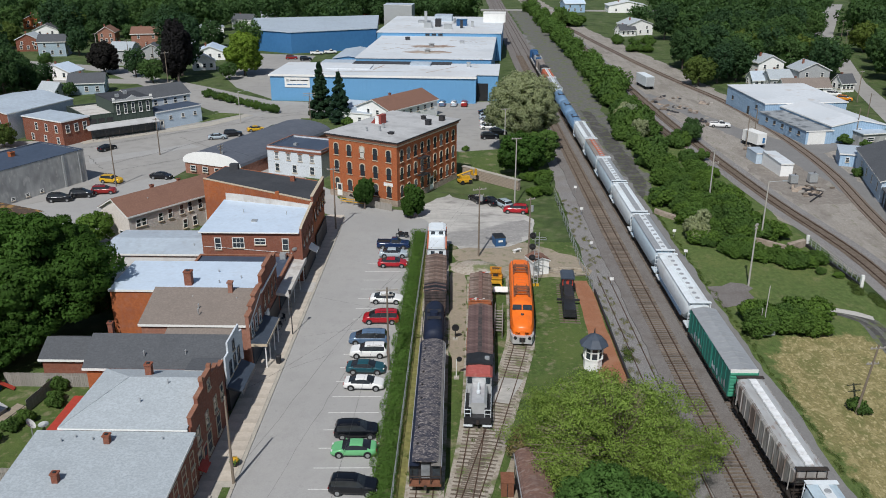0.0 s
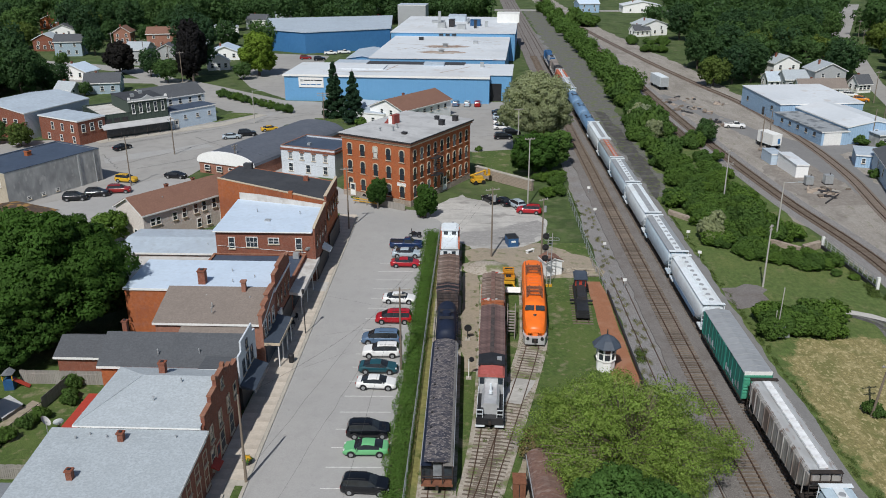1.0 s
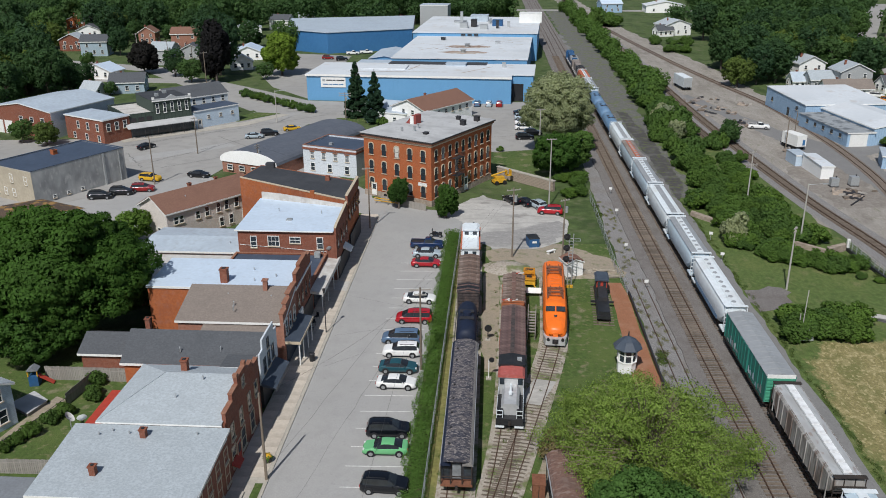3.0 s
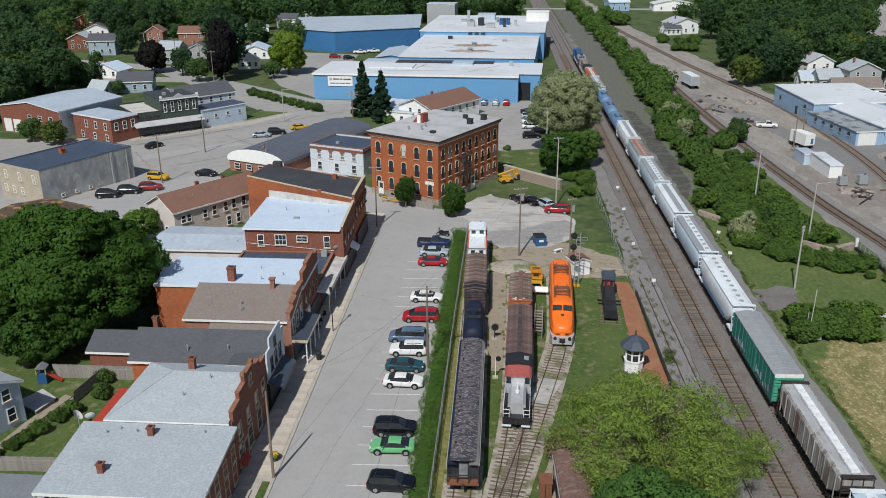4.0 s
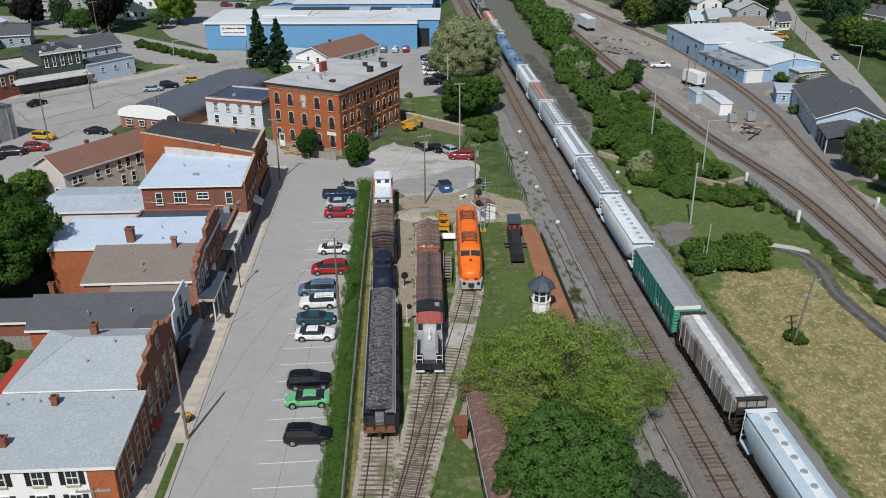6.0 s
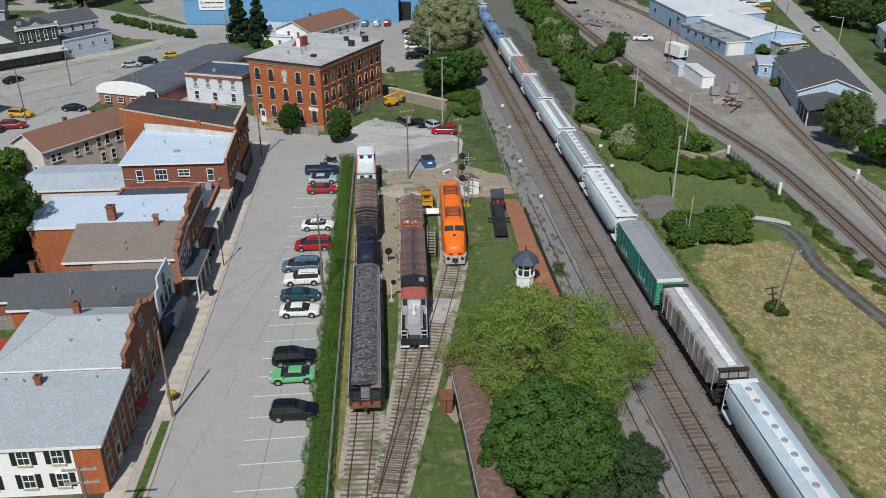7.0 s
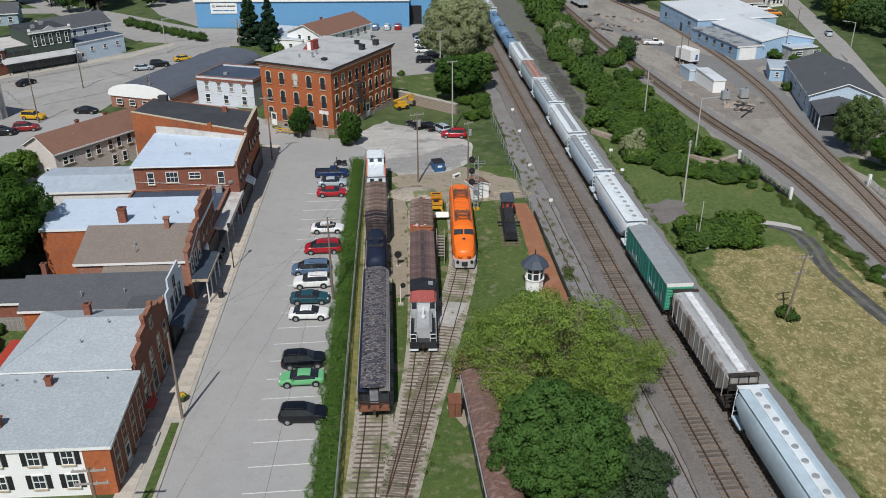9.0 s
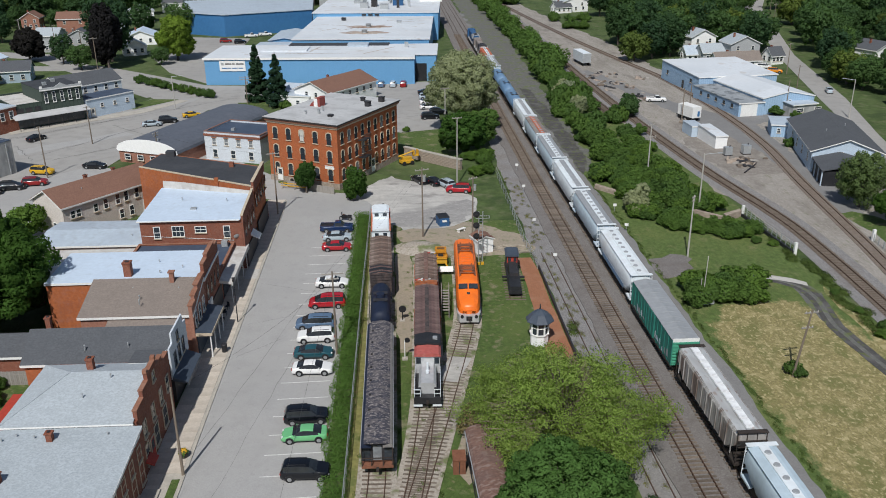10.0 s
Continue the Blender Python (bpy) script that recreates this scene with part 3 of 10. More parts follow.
ground = part("ground", Geo().poly([(-2500, -600, 0), (2500, -600, 0), (2500, 4500, 0), (-2500, 4500, 0)]), "far_grass")
tagged(ground, "wide flat grassy ground of a small town", "ground", kind="structure")


def turned(pts):
    return [tuple((STREET @ Vector((u, v, 0)))[:2]) for u, v in pts]


def along(points, step):
    """Points and headings every `step` metres of a line through the given points, eased at the bends."""
    pts = [Vector((*p, 0)) for p in points]
    dense = []
    for i in range(len(pts) - 1):
        p0, p1, p2, p3 = pts[max(i - 1, 0)], pts[i], pts[i + 1], pts[min(i + 2, len(pts) - 1)]
        n = max(2, int((p2 - p1).length / 2))
        for k in range(n):
            t = k / n
            m1, m2 = (p2 - p0) * 0.5, (p3 - p1) * 0.5
            s = (p2 - p1).length
            m1, m2 = m1.normalized() * s, m2.normalized() * s
            dense.append((2 * t**3 - 3 * t**2 + 1) * p1 + (t**3 - 2 * t**2 + t) * m1 + (-2 * t**3 + 3 * t**2) * p2 + (t**3 - t**2) * m2)
    dense.append(pts[-1])
    out, left = [], 0.0
    for a, b in zip(dense, dense[1:]):
        d = (b - a).length
        way = (b - a).normalized()
        while left <= d:
            out.append((a + way * left, math.atan2(-way.x, way.y)))
            left += step
        left -= d
    return out


slab("museum_lawn", turned([(-8.0, 12), (23.5, 12), (21.5, 70), (19.0, 105), (17.5, 126), (-8.0, 126)]), 0.02, "cut_grass", "mown green lawn with worn patches between the sidings", "lawn")
street = slab("street_and_parking", turned([(-20.3, 5), (-7.8, 5), (-7.8, 131)]) + [(1, 127), (4, 133), (-6, 141), (-14, 144), (-21, 150), (-30, 158), (-36, 156), (-24, 142), (-17.6, 138)], 0.05, "asphalt", "worn grey asphalt street with angled car parking", "street")
slab("gravel_lot", [(-6.5, 139.5), (-3.1, 136.5), (2.5, 122.5), (9, 123), (13, 126), (15, 132.6), (14.6, 138.5), (10.5, 144), (4.6, 147.5), (1.2, 151), (-2.9, 145.5)], 0.07, "gravel_lot", "pale gravel parking lot beside the brick building", "parking lot", uneven=0.7)
slab("lot_apron", [(1.8, 124.0), (8.6, 123.2), (12.6, 126), (14.6, 132.4), (13.8, 136.4), (9.5, 134.0), (5.0, 131.0), (1.2, 130.2), (-0.4, 127.6)], 0.076, "lot_dark", "worn darker asphalt along the gravel lot", "parking lot", 0.1, uneven=0.9)
slab("dirt_patch", [(1.5, 122), (2.5, 112.5), (12, 110.5), (21, 112), (20.5, 119), (13, 125.5), (8, 124)], 0.045, "bare_earth", "bare brown earth patch at the end of the sidings", "dirt", uneven=0.8)
slab("brick_path", [(18.3, 110), (18.2, 100), (17.7, 88), (17.4, 78), (20.3, 78), (20.4, 90), (20.6, 106), (20.3, 110)], 0.055, "brick_path", "reddish brick path beside the main line", "path", uneven=0.12)
slab("siding_gravel", [(20.6, 20), (24.8, 20), (24.6, 70), (24.6, 110), (25.4, 200), (23.2, 200), (21.6, 150), (20.8, 110), (21.0, 70)], 0.03, "ballast", "grey gravel strip beside the main line", "gravel", uneven=0.3)
slab("main_ballast", [(24.2, -60), (33.6, -60), (33.4, 45), (33.7, 130), (35.3, 300), (42.0, 900), (32.0, 900), (25.4, 300), (24.2, 130), (24.0, 45)], 0.16, "dark_ballast", "brown-grey crushed stone ballast of the main line", "ballast", 0.4, uneven=0.22)
slab("access_road", [(33.3, -60), (36.6, -60), (36.4, 60), (36.4, 92), (36.9, 150), (37.8, 220), (39.0, 400), (36.0, 400), (33.5, 130), (33.2, 45)], 0.06, "access_gravel", "grey gravel service road along the railway", "road", uneven=0.25)
HAY = [(36.9, 20), (58, 20), (57.5, 74), (55.4, 90), (50, 94.2), (41.2, 93.6), (37.8, 87.5), (36.7, 78), (37.2, 66), (37.0, 50)]


def inside_by(x, y, poly):
    """How far a point lies inside an outline (below zero: outside)."""
    best, odd = 1e9, False
    for (x0, y0), (x1, y1) in zip(poly, poly[1:] + poly[:1]):
        dx, dy = x1 - x0, y1 - y0
        k = max(0, min(1, ((x - x0) * dx + (y - y0) * dy) / (dx * dx + dy * dy)))
        best = min(best, math.hypot(x - x0 - dx * k, y - y0 - dy * k))
        if (y0 > y) != (y1 > y) and x < x0 + dx * (y - y0) / dy:
            odd = not odd
    return best if odd else -best


def field_sheet(x0, x1, y0, y1, step, z):
    """Rough ground as a finely bumpy sheet; its attribute core says how far a place lies inside the hay."""
    r = random.Random(8)
    nx, ny = int((x1 - x0) / step), int((y1 - y0) / step)
    pts = [(x0 + i * step, y0 + j * step, z + (r.uniform(0, 0.014) if 0 < i < nx and 0 < j < ny else 0)) for j in range(ny + 1) for i in range(nx + 1)]
    me = Geo().add(pts, [(j * (nx + 1) + i, j * (nx + 1) + i + 1, (j + 1) * (nx + 1) + i + 1, (j + 1) * (nx + 1) + i) for j in range(ny) for i in range(nx)]).mesh("rough_field")
    me.attributes.new("core", "FLOAT", "POINT").data.foreach_set("value", [max(-1.0, min(1.0, inside_by(p[0], p[1], HAY) / 2.5)) * 0.6 + 0.3 for p in pts])
    return me


tagged(part("rough_field", field_sheet(36.0, 58.2, 20, 205, 0.6, 0.010), "field"), "rough green grass with dry mown hay in swathes", "field", kind="structure")
slab("field_track", [(53.9, 30), (56.3, 30), (54.8, 70), (53.7, 86), (55.7, 95), (54.6, 98.8), (49.5, 101.8), (49.2, 100.2), (52.8, 97.2), (52.0, 88), (53.0, 70)], 0.045, "lane_dark", "dark worn lane grown with grass at its edges", "track", uneven=0.2)
for off in (-0.65, 0.65):
    way = along([(55.1, 30), (53.9, 70), (52.9, 86), (54.2, 93), (53.9, 97.2), (50, 100.8)], 2.0)
    side = [Vector((math.cos(a), math.sin(a), 0)) for p, a in way]
    edge = [p + r * (off - rng.uniform(0.3, 0.42)) for (p, a), r in zip(way, side)] + [p + r * (off + rng.uniform(0.3, 0.42)) for (p, a), r in zip(way, side)][::-1]
    slab("wheel_rut", [tuple(p[:2]) for p in edge], 0.053 if off < 0 else 0.056, "cinder", "dark muddy wheel rut in the field", "track", 0.08)
slab("hay_strip", [(55.6, 30), (58.0, 30), (57.8, 80), (56.9, 97), (55.9, 92), (55.3, 78)], 0.035, "hay", "strip of dry mown hay beside the yard track", "field", uneven=0.3)
slab("pale_slab", [(48.6, 100.6), (52, 99.4), (55, 97.3), (55.3, 98.4), (52, 100.8), (48.8, 102)], 0.06, "puddle_pale", "pale broken concrete slab", "concrete", uneven=0.25)
slab("yard", [(58.8, 20), (120, 20), (100, 150), (88, 180), (84, 240), (82, 300), (70, 420), (64, 620), (50, 620), (52.5, 420), (53.0, 300), (54.4, 215), (57.2, 150), (59.5, 122), (59.6, 92)], 0.03, "yard_gravel", "wide grey-brown gravel rail yard", "yard", uneven=0.8)
slab("warehouse_verge", [(73.0, 123.5), (75.6, 124.5), (80, 118), (80, 108), (74.2, 106)], 0.05, "cut_grass", "rough grass beside the inner yard track", "lawn", uneven=0.5)
slab("dark_soil", [(63.5, 146), (74.5, 146), (77, 168), (73, 186), (66.5, 187), (63, 165)], 0.036, "yard_soil", "dark brown soil between sheds and scrap", "soil", 0.1, uneven=1.4)
slab("yard_lane", [(73, 120), (77, 120), (82.5, 165), (84, 182), (98, 190), (97, 197), (80, 192), (74, 205), (62, 252), (58, 250), (70, 195), (76, 160)], 0.042, "access_gravel", "compacted grey lane across the rail yard", "lane", uneven=0.6)
slab("east_street", [(76, 90), (83, 90), (97.5, 140), (106.3, 170), (118, 206), (127.4, 242), (135, 271), (180, 400), (255, 560), (243, 560), (171, 400), (128, 266.5), (122.9, 248), (112.5, 211), (106, 187), (100.7, 170), (91, 140)], 0.05, "road_grey", "pale grey side street lined with trees", "street")
slab("main_street", [(-200, 100), (-100, 112), (-72, 147), (-54, 161), (-49, 187), (-43, 210), (-31, 215), (-14, 216), (-13, 236), (-49, 241), (-72, 262), (-80, 254), (-60, 225), (-70, 203), (-81, 193.5), (-113, 191), (-220, 205)], 0.04, "road_grey", "wide pale asphalt main street and its parking", "street")
slab("factory_yard", [(-14, 216), (-1, 222), (0, 200), (-4, 190), (3.6, 183), (13, 185.5), (14, 240), (-13, 238)], 0.06, "road_grey", "pale concrete yard beside the factory", "yard")
slab("factory_west_yard", [(-49, 243), (-49, 330), (-72, 336), (-80, 300), (-64, 262)], 0.06, "road_grey", "asphalt parking yard behind the factory", "yard")
slab("cross_street", [(-62, 226), (-56, 232), (-110, 300), (-190, 330), (-194, 322), (-116, 292)], 0.05, "road_grey", "pale residential street between trees", "street")
slab("far_street", [(-190, 276), (-90, 268), (-76, 256), (-72, 262), (-88, 276), (-190, 285)], 0.055, "road_grey", "pale residential street with kerbs", "street")
slab("crossing_road", [(-40, 520), (160, 505), (160, 513), (-40, 528)], 0.19, "road_grey", "pale road across the railway", "road", 0.2)
slab("lane", [(-24, 142), (-17.6, 138.5), (-20, 152), (-35, 172), (-46, 186), (-50, 180)], 0.045, "asphalt", "asphalt lane between buildings", "lane")
slab("dark_lot", [(-56, 164), (-71, 148), (-79, 140), (-60, 118), (-46, 128), (-42, 150)], 0.05, "asphalt", "asphalt car park behind the shops", "car park")

# near-black patch with grassy spots, laid over the service strip
slab("cinder_patch", [(37.2, 228), (39.6, 226), (40.6, 190), (40.0, 160), (36.6, 148)], 0.075, "cinder", "near-black ground patch beside the train", "cinder", uneven=0.4)
slab("service_strip", [(36.6, 150), (40.2, 150), (42.0, 200), (44.2, 250), (47.6, 320), (49.8, 420), (49.5, 520), (38.6, 520), (37.6, 420), (36.4, 300), (35.6, 210)], 0.062, "lane_dark", "dark gravel service strip between the train and the scrub", "gravel", 0.1, uneven=0.9)
slab("bare_verge", [(36.9, 101), (39.6, 102), (43.0, 107.5), (40.5, 109.5), (36.8, 108)], 0.05, "dark_ballast", "bare grey ground beside the service road", "gravel", 0.1, uneven=0.9)
slab("far_sidewalk", [(-84.6, 192.0), (-82.4, 189.4), (-58.0, 208.4), (-50.0, 221.0), (-52.6, 222.2), (-60.0, 211.4)], 0.12, "kerb_stone", "pale sidewalk along the shops of the main street", "sidewalk", 0.2)
slab("corner_lawn", [(-66.0, 214.0), (-61.5, 212.4), (-53.0, 222.8), (-60.0, 224.0)], 0.09, "cut_grass", "small green lawn at the street corner", "lawn", 0.2)
slab("corner_walk", [(-36.0, 213.6), (-14.5, 214.4), (-14.5, 217.2), (-37.0, 217.2)], 0.10, "cut_grass", "green strip before the white house", "lawn", 0.2)
for pts in ([(-76, 176), (-58, 190), (-55, 187), (-74, 172)], [(-88, 168), (-78, 177), (-76, 174), (-86, 164)], [(-59, 214), (-46, 230), (-43, 228), (-56, 211)]):
    slab("road_patch", pts, 0.062, "asphalt", "darker repaired strip in the main street", "road", 0.05, uneven=0.3)
# kerb and sidewalk with separate concrete slabs
walk_base = slab("sidewalk", turned([(-23.6, 5), (-20.3, 5), (-20.3, 138), (-23.6, 138)]), 0.10, "kerb_stone", "pale concrete sidewalk with worn slabs and a kerb", "sidewalk")
slab_mesh = Geo().box(-0.73, -0.78, 0, 0.73, 0.78, 0.03).mesh("paving_slab")
for i in range(82):
    for k in range(2):
        v = 8 + i * 1.6
        if v < 63 and k == 1:
            continue
        part("paving_slab", slab_mesh, "concrete", walk_base, m=on_street(-22.8 + k * 1.52, v, 0.10 + rng.uniform(0, 0.008)))
kerb_mesh = Geo().box(-0.1, -1.47, 0, 0.1, 1.47, 0.15).mesh("kerb")
for i in range(43):
    part("kerb", kerb_mesh, "kerb_stone", walk_base, m=on_street(-20.25, 9.5 + i * 3, 0.0))
slab("verge", turned([(-21.9, 5), (-20.5, 5), (-20.5, 62.3), (-21.2, 62.3)]), 0.135, "cut_grass", "narrow green grass strip between sidewalk and kerb", "verge", 0.1)
# painted parking lines
line_mesh = Geo().box(-2.6, -0.05, 0, 2.6, 0.05, 0.006).mesh("painted_line")
for i in range(-3, 18):
    v = 62.4 + i * 3.17
    part("painted_line", line_mesh, "line_paint", street, m=on_street(-10.95 - 0.03 * i, v, 0.05, 2.0))
for u0, v0, u1, v1 in ((-20.2, 66.2, -8.6, 118), (-19.5, 92, -9, 96), (-18.6, 52, -12.8, 85), (-19.8, 104, -10, 100), (-19.5, 84, -15, 88)):
    n = 14
    pts = [Vector((u0 + (u1 - u0) * k / n + rng.uniform(-0.12, 0.12), v0 + (v1 - v0) * k / n, 0.053)) for k in range(n + 1)]
    g = Geo()
    for a, c in zip(pts, pts[1:]):
        side = Vector((-(c - a).y, (c - a).x, 0)).normalized() * rng.uniform(0.015, 0.03)
        g.add([a - side, a + side, c + side, c - side], [(0, 1, 2, 3)], STREET)
    part("tar_seam", g, "tar", street)
for x0, y0, x1, y1 in ((-80, 186, -40, 222), (-70, 172, -46, 206), (-90, 178, -62, 203), (-66, 168, -52, 180), (-78, 180, -70, 168), (-62, 196, -52, 186), (-40, 225, -14, 228), (-52, 226, -30, 220), (-16, 232, 12, 228), (0, 196, 13, 200)):
    n = 16
    pts = [Vector((x0 + (x1 - x0) * k / n + rng.uniform(-0.3, 0.3), y0 + (y1 - y0) * k / n + rng.uniform(-0.3, 0.3), 0.068)) for k in range(n + 1)]
    g = Geo()
    for a, c in zip(pts, pts[1:]):
        side = Vector((-(c - a).y, (c - a).x, 0)).normalized() * rng.uniform(0.05, 0.12)
        g.add([a - side, a + side, c + side, c - side], [(0, 1, 2, 3)])
    part("tar_seam", g, "tar", street)
part("ramp_patch", Geo().box(-22.2, 105.4, 0.1, -20.4, 108.6, 0.145, STREET), "puddle_pale", walk_base, "pale new concrete ramp")

# ---- railway tracks ----
TIE = Geo().box(-1.3, -0.115, 0, 1.3, 0.115, 0.14).mesh("sleeper")


def track(points, z, label, tie_from=None, tie_to=None, ties=True, tie_mat="sleeper_wood", spacing=0.56, sunk=0.0):
    base = thing("railway_track", pose(0, 0, 0), label, "railway track", kind="structure")
    ways = along(points, 1.5)
    for side in (-0.75, 0.75):
        rings = []
        for p, a in ways:
            r = Vector((math.cos(a), math.sin(a), 0))
            c = p + r * side
            rings.append([c + r * dx + Vector((0, 0, z + 0.10 - sunk + dz)) for dx, dz in ((-0.045, 0), (0.045, 0), (0.04, 0.16), (-0.04, 0.16))])
        part("rail", Geo().loft(rings), "rail_rust", base)
    if ties:
        far = Geo()
        n = 0
        for p, a in along(points, spacing):
            m = Matrix.Translation((p.x + rng.uniform(-0.05, 0.05), p.y, z - sunk)) @ pose(0, 0, 0, 0, 0, math.degrees(a) + rng.uniform(-1.2, 1.2))
            if tie_from is not None and tie_from <= p.y <= tie_to and n < 280:
                part("sleeper", TIE, tie_mat, base, m=m)
                n += 1
            elif p.y < 330:
                far.box(-1.3, -0.115, 0, 1.3, 0.115, 0.14, m)
        if far.v:
            part("distant_sleepers", far, tie_mat, base, kind="stuff")
    return base


M1 = [(27.2, -60), (26.9, 20), (26.87, 60), (26.93, 87), (27.08, 110), (27.25, 140), (27.75, 200), (29.1, 320), (30.3, 420), (31.4, 519), (35.6, 900)]
M2 = [(x + 4.05, y) for x, y in M1]
track(M1, 0.12, "rusty main line track on wooden sleepers in crushed stone", 47, 150)
track(M2, 0.12, "main line track under the freight train", 40, 44)
track([(23.1, 20), (22.95, 50), (22.88, 70), (22.88, 92), (22.85, 112)], 0.0, "disused siding half buried in gravel and weeds", ties=False, sunk=0.12)
TA = [(-4.2, 20), (-2.35, 51.6), (-1.62, 62), (-1.15, 85), (-0.95, 105), (-0.85, 126)]
TB = [(-3.6, 25), (0.0, 51.3), (1.85, 61), (3.45, 73), (4.0, 82), (5.0, 104), (5.2, 112)]
TC = [(0.2, 52), (2.35, 61), (5.75, 75), (8.9, 88.5), (9.6, 93), (10.55, 108.5), (10.8, 114)]
for pts, name in ((TA, "museum siding with grey sleepers in gravel and grass"), (TB, "museum siding curving into a switch"), (TC, "museum siding that leads to the orange engine")):
    bed = along(pts, 3)
    ring = [p + Vector((math.cos(a), math.sin(a), 0)) * -1.75 for p, a in bed] + [p + Vector((math.cos(a), math.sin(a), 0)) * 1.75 for p, a in bed][::-1]
    slab("siding_bed", [tuple(p[:2]) for p in ring], {0: 0.088, 1: 0.08, 2: 0.084}[(TA, TB, TC).index(pts)], "museum_bed", "brown gravel bed of a siding, grown with grass", "ballast", 0.1)
    track(pts, -0.05 if pts is not TA else -0.04, name, 46, 92, tie_mat="sleeper_grey", spacing=0.6)
R1 = [(57, 20), (60.2, 70), (61.6, 90), (62.5, 105), (62.8, 121), (60.2, 148), (58.3, 187), (57.5, 225), (57.5, 274), (57.6, 327), (57.5, 400), (56.8, 500), (56, 620)]
R2 = [(58, 60), (66.4, 90), (69.6, 107), (71.4, 119), (74.7, 141), (78.9, 166), (80.9, 197), (80.2, 239), (76.3, 267), (70, 320), (60.5, 440), (56, 620)]
for pts in (R1, R2):
    bed = along(pts, 6)
    for half, z, mt in ((3.0, 0.045, "ballast"), (1.35, 0.07, "rust_bed")):
        if pts is R2 and half > 2:
            continue
        ring = [p + Vector((math.cos(a), math.sin(a), 0)) * -half for p, a in bed] + [p + Vector((math.cos(a), math.sin(a), 0)) * half for p, a in bed][::-1]
        slab("yard_track_bed", [tuple(p[:2]) for p in ring], z, mt, "weathered stone bed of a yard track", "ballast", 0.1)
track(R1, 0.06, "rusty track through the gravel yard", ties=True)
track(R2, 0.0, "track through the yard past the blue sheds", ties=True, sunk=0.05)
track([(x - 3.9, y) for x, y in R1[6:]], 0.02, "second yard track sunk in gravel", ties=True, sunk=0.05)

# ---- buildings ----
CACHE = {}


def window_meshes(w, h, bars, arch):
    key = (w, h, bars, arch)
    if key not in CACHE:
        t = 0.09
        f = Geo()
        top = []
        n = 8
        if arch:
            top = [(w / 2 * math.cos(math.pi * i / n), h - w / 2 * 0.8 + w / 2 * 0.8 * math.sin(math.pi * i / n)) for i in range(n + 1)]
            hood = [(a * 1.3, c + (0.15 if 0 < i < n else 0.0)) for i, (a, c) in enumerate(top)]
            low = h * 0.45
            pairs = [((w / 2, low), (w * 0.65, low))] + list(zip(top, hood)) + [((-w / 2, low), (-w * 0.65, low))]
            lintel = Geo().loft([[(a[0], 0.02, a[1]), (c[0], 0.02, c[1]), (c[0], -0.1, c[1]), (a[0], -0.1, a[1])] for a, c in pairs]).mesh("hood")
            pane = Geo().prism([(-w / 2, 0.0), (w / 2, 0.0)] + top, -0.02, 0.02, "y").mesh("pane")
            f.add([(-w / 2, -0.05, 0), (w / 2, -0.05, 0), (w / 2, -0.05, h * 0.72), (w / 2 - 0.07, -0.05, h * 0.72), (w / 2 - 0.07, -0.05, 0.07), (-w / 2 + 0.07, -0.05, 0.07), (-w / 2 + 0.07, -0.05, h * 0.72), (-w / 2, -0.05, h * 0.72)], [(0, 1, 4, 5), (1, 2, 3, 4), (0, 5, 6, 7)])
            bar = Geo().box(-w / 2, -0.055, h * 0.48, w / 2, 0.0, h * 0.48 + 0.06).mesh("glazing_bar")
        else:
            lintel = None
            pane = Geo().box(-w / 2, -0.02, 0, w / 2, 0.02, h).mesh("pane")
            o, i = (w / 2 + t, -t, h + t), (w / 2, 0.0, h)
            ring = lambda q, y: [(-q[0], y, q[1]), (q[0], y, q[1]), (q[0], y, q[2]), (-q[0], y, q[2])]
            pts = ring(o, -0.07) + ring(i, -0.07) + ring(o, 0.0) + ring(i, 0.0)
            f.add(pts, [fc for k in range(4) for fc in ((k, (k + 1) % 4, 4 + (k + 1) % 4, 4 + k), (8 + k, 8 + (k + 1) % 4, (k + 1) % 4, k), (4 + k, 4 + (k + 1) % 4, 12 + (k + 1) % 4, 12 + k), (12 + k, 12 + (k + 1) % 4, 8 + (k + 1) % 4, 8 + k))])
            g = Geo()
            if bars:
                g.box(-w / 2, -0.055, h / 2 - 0.035, w / 2, 0.0, h / 2 + 0.035)
            for k in range(1, bars):
                g.box(-w / 2 + w * k / bars - 0.02, -0.056, 0, -w / 2 + w * k / bars + 0.02, 0.0, h)
            bar = g.mesh("glazing_bar") if bars else None
        sill = Geo().box(-w / 2 - 0.14, -0.16, -0.16, w / 2 + 0.14, 0.0, -0.04).mesh("window_sill")
        CACHE[key] = (f.mesh("window_frame"), pane, sill, lintel, bar)
    return CACHE[key]


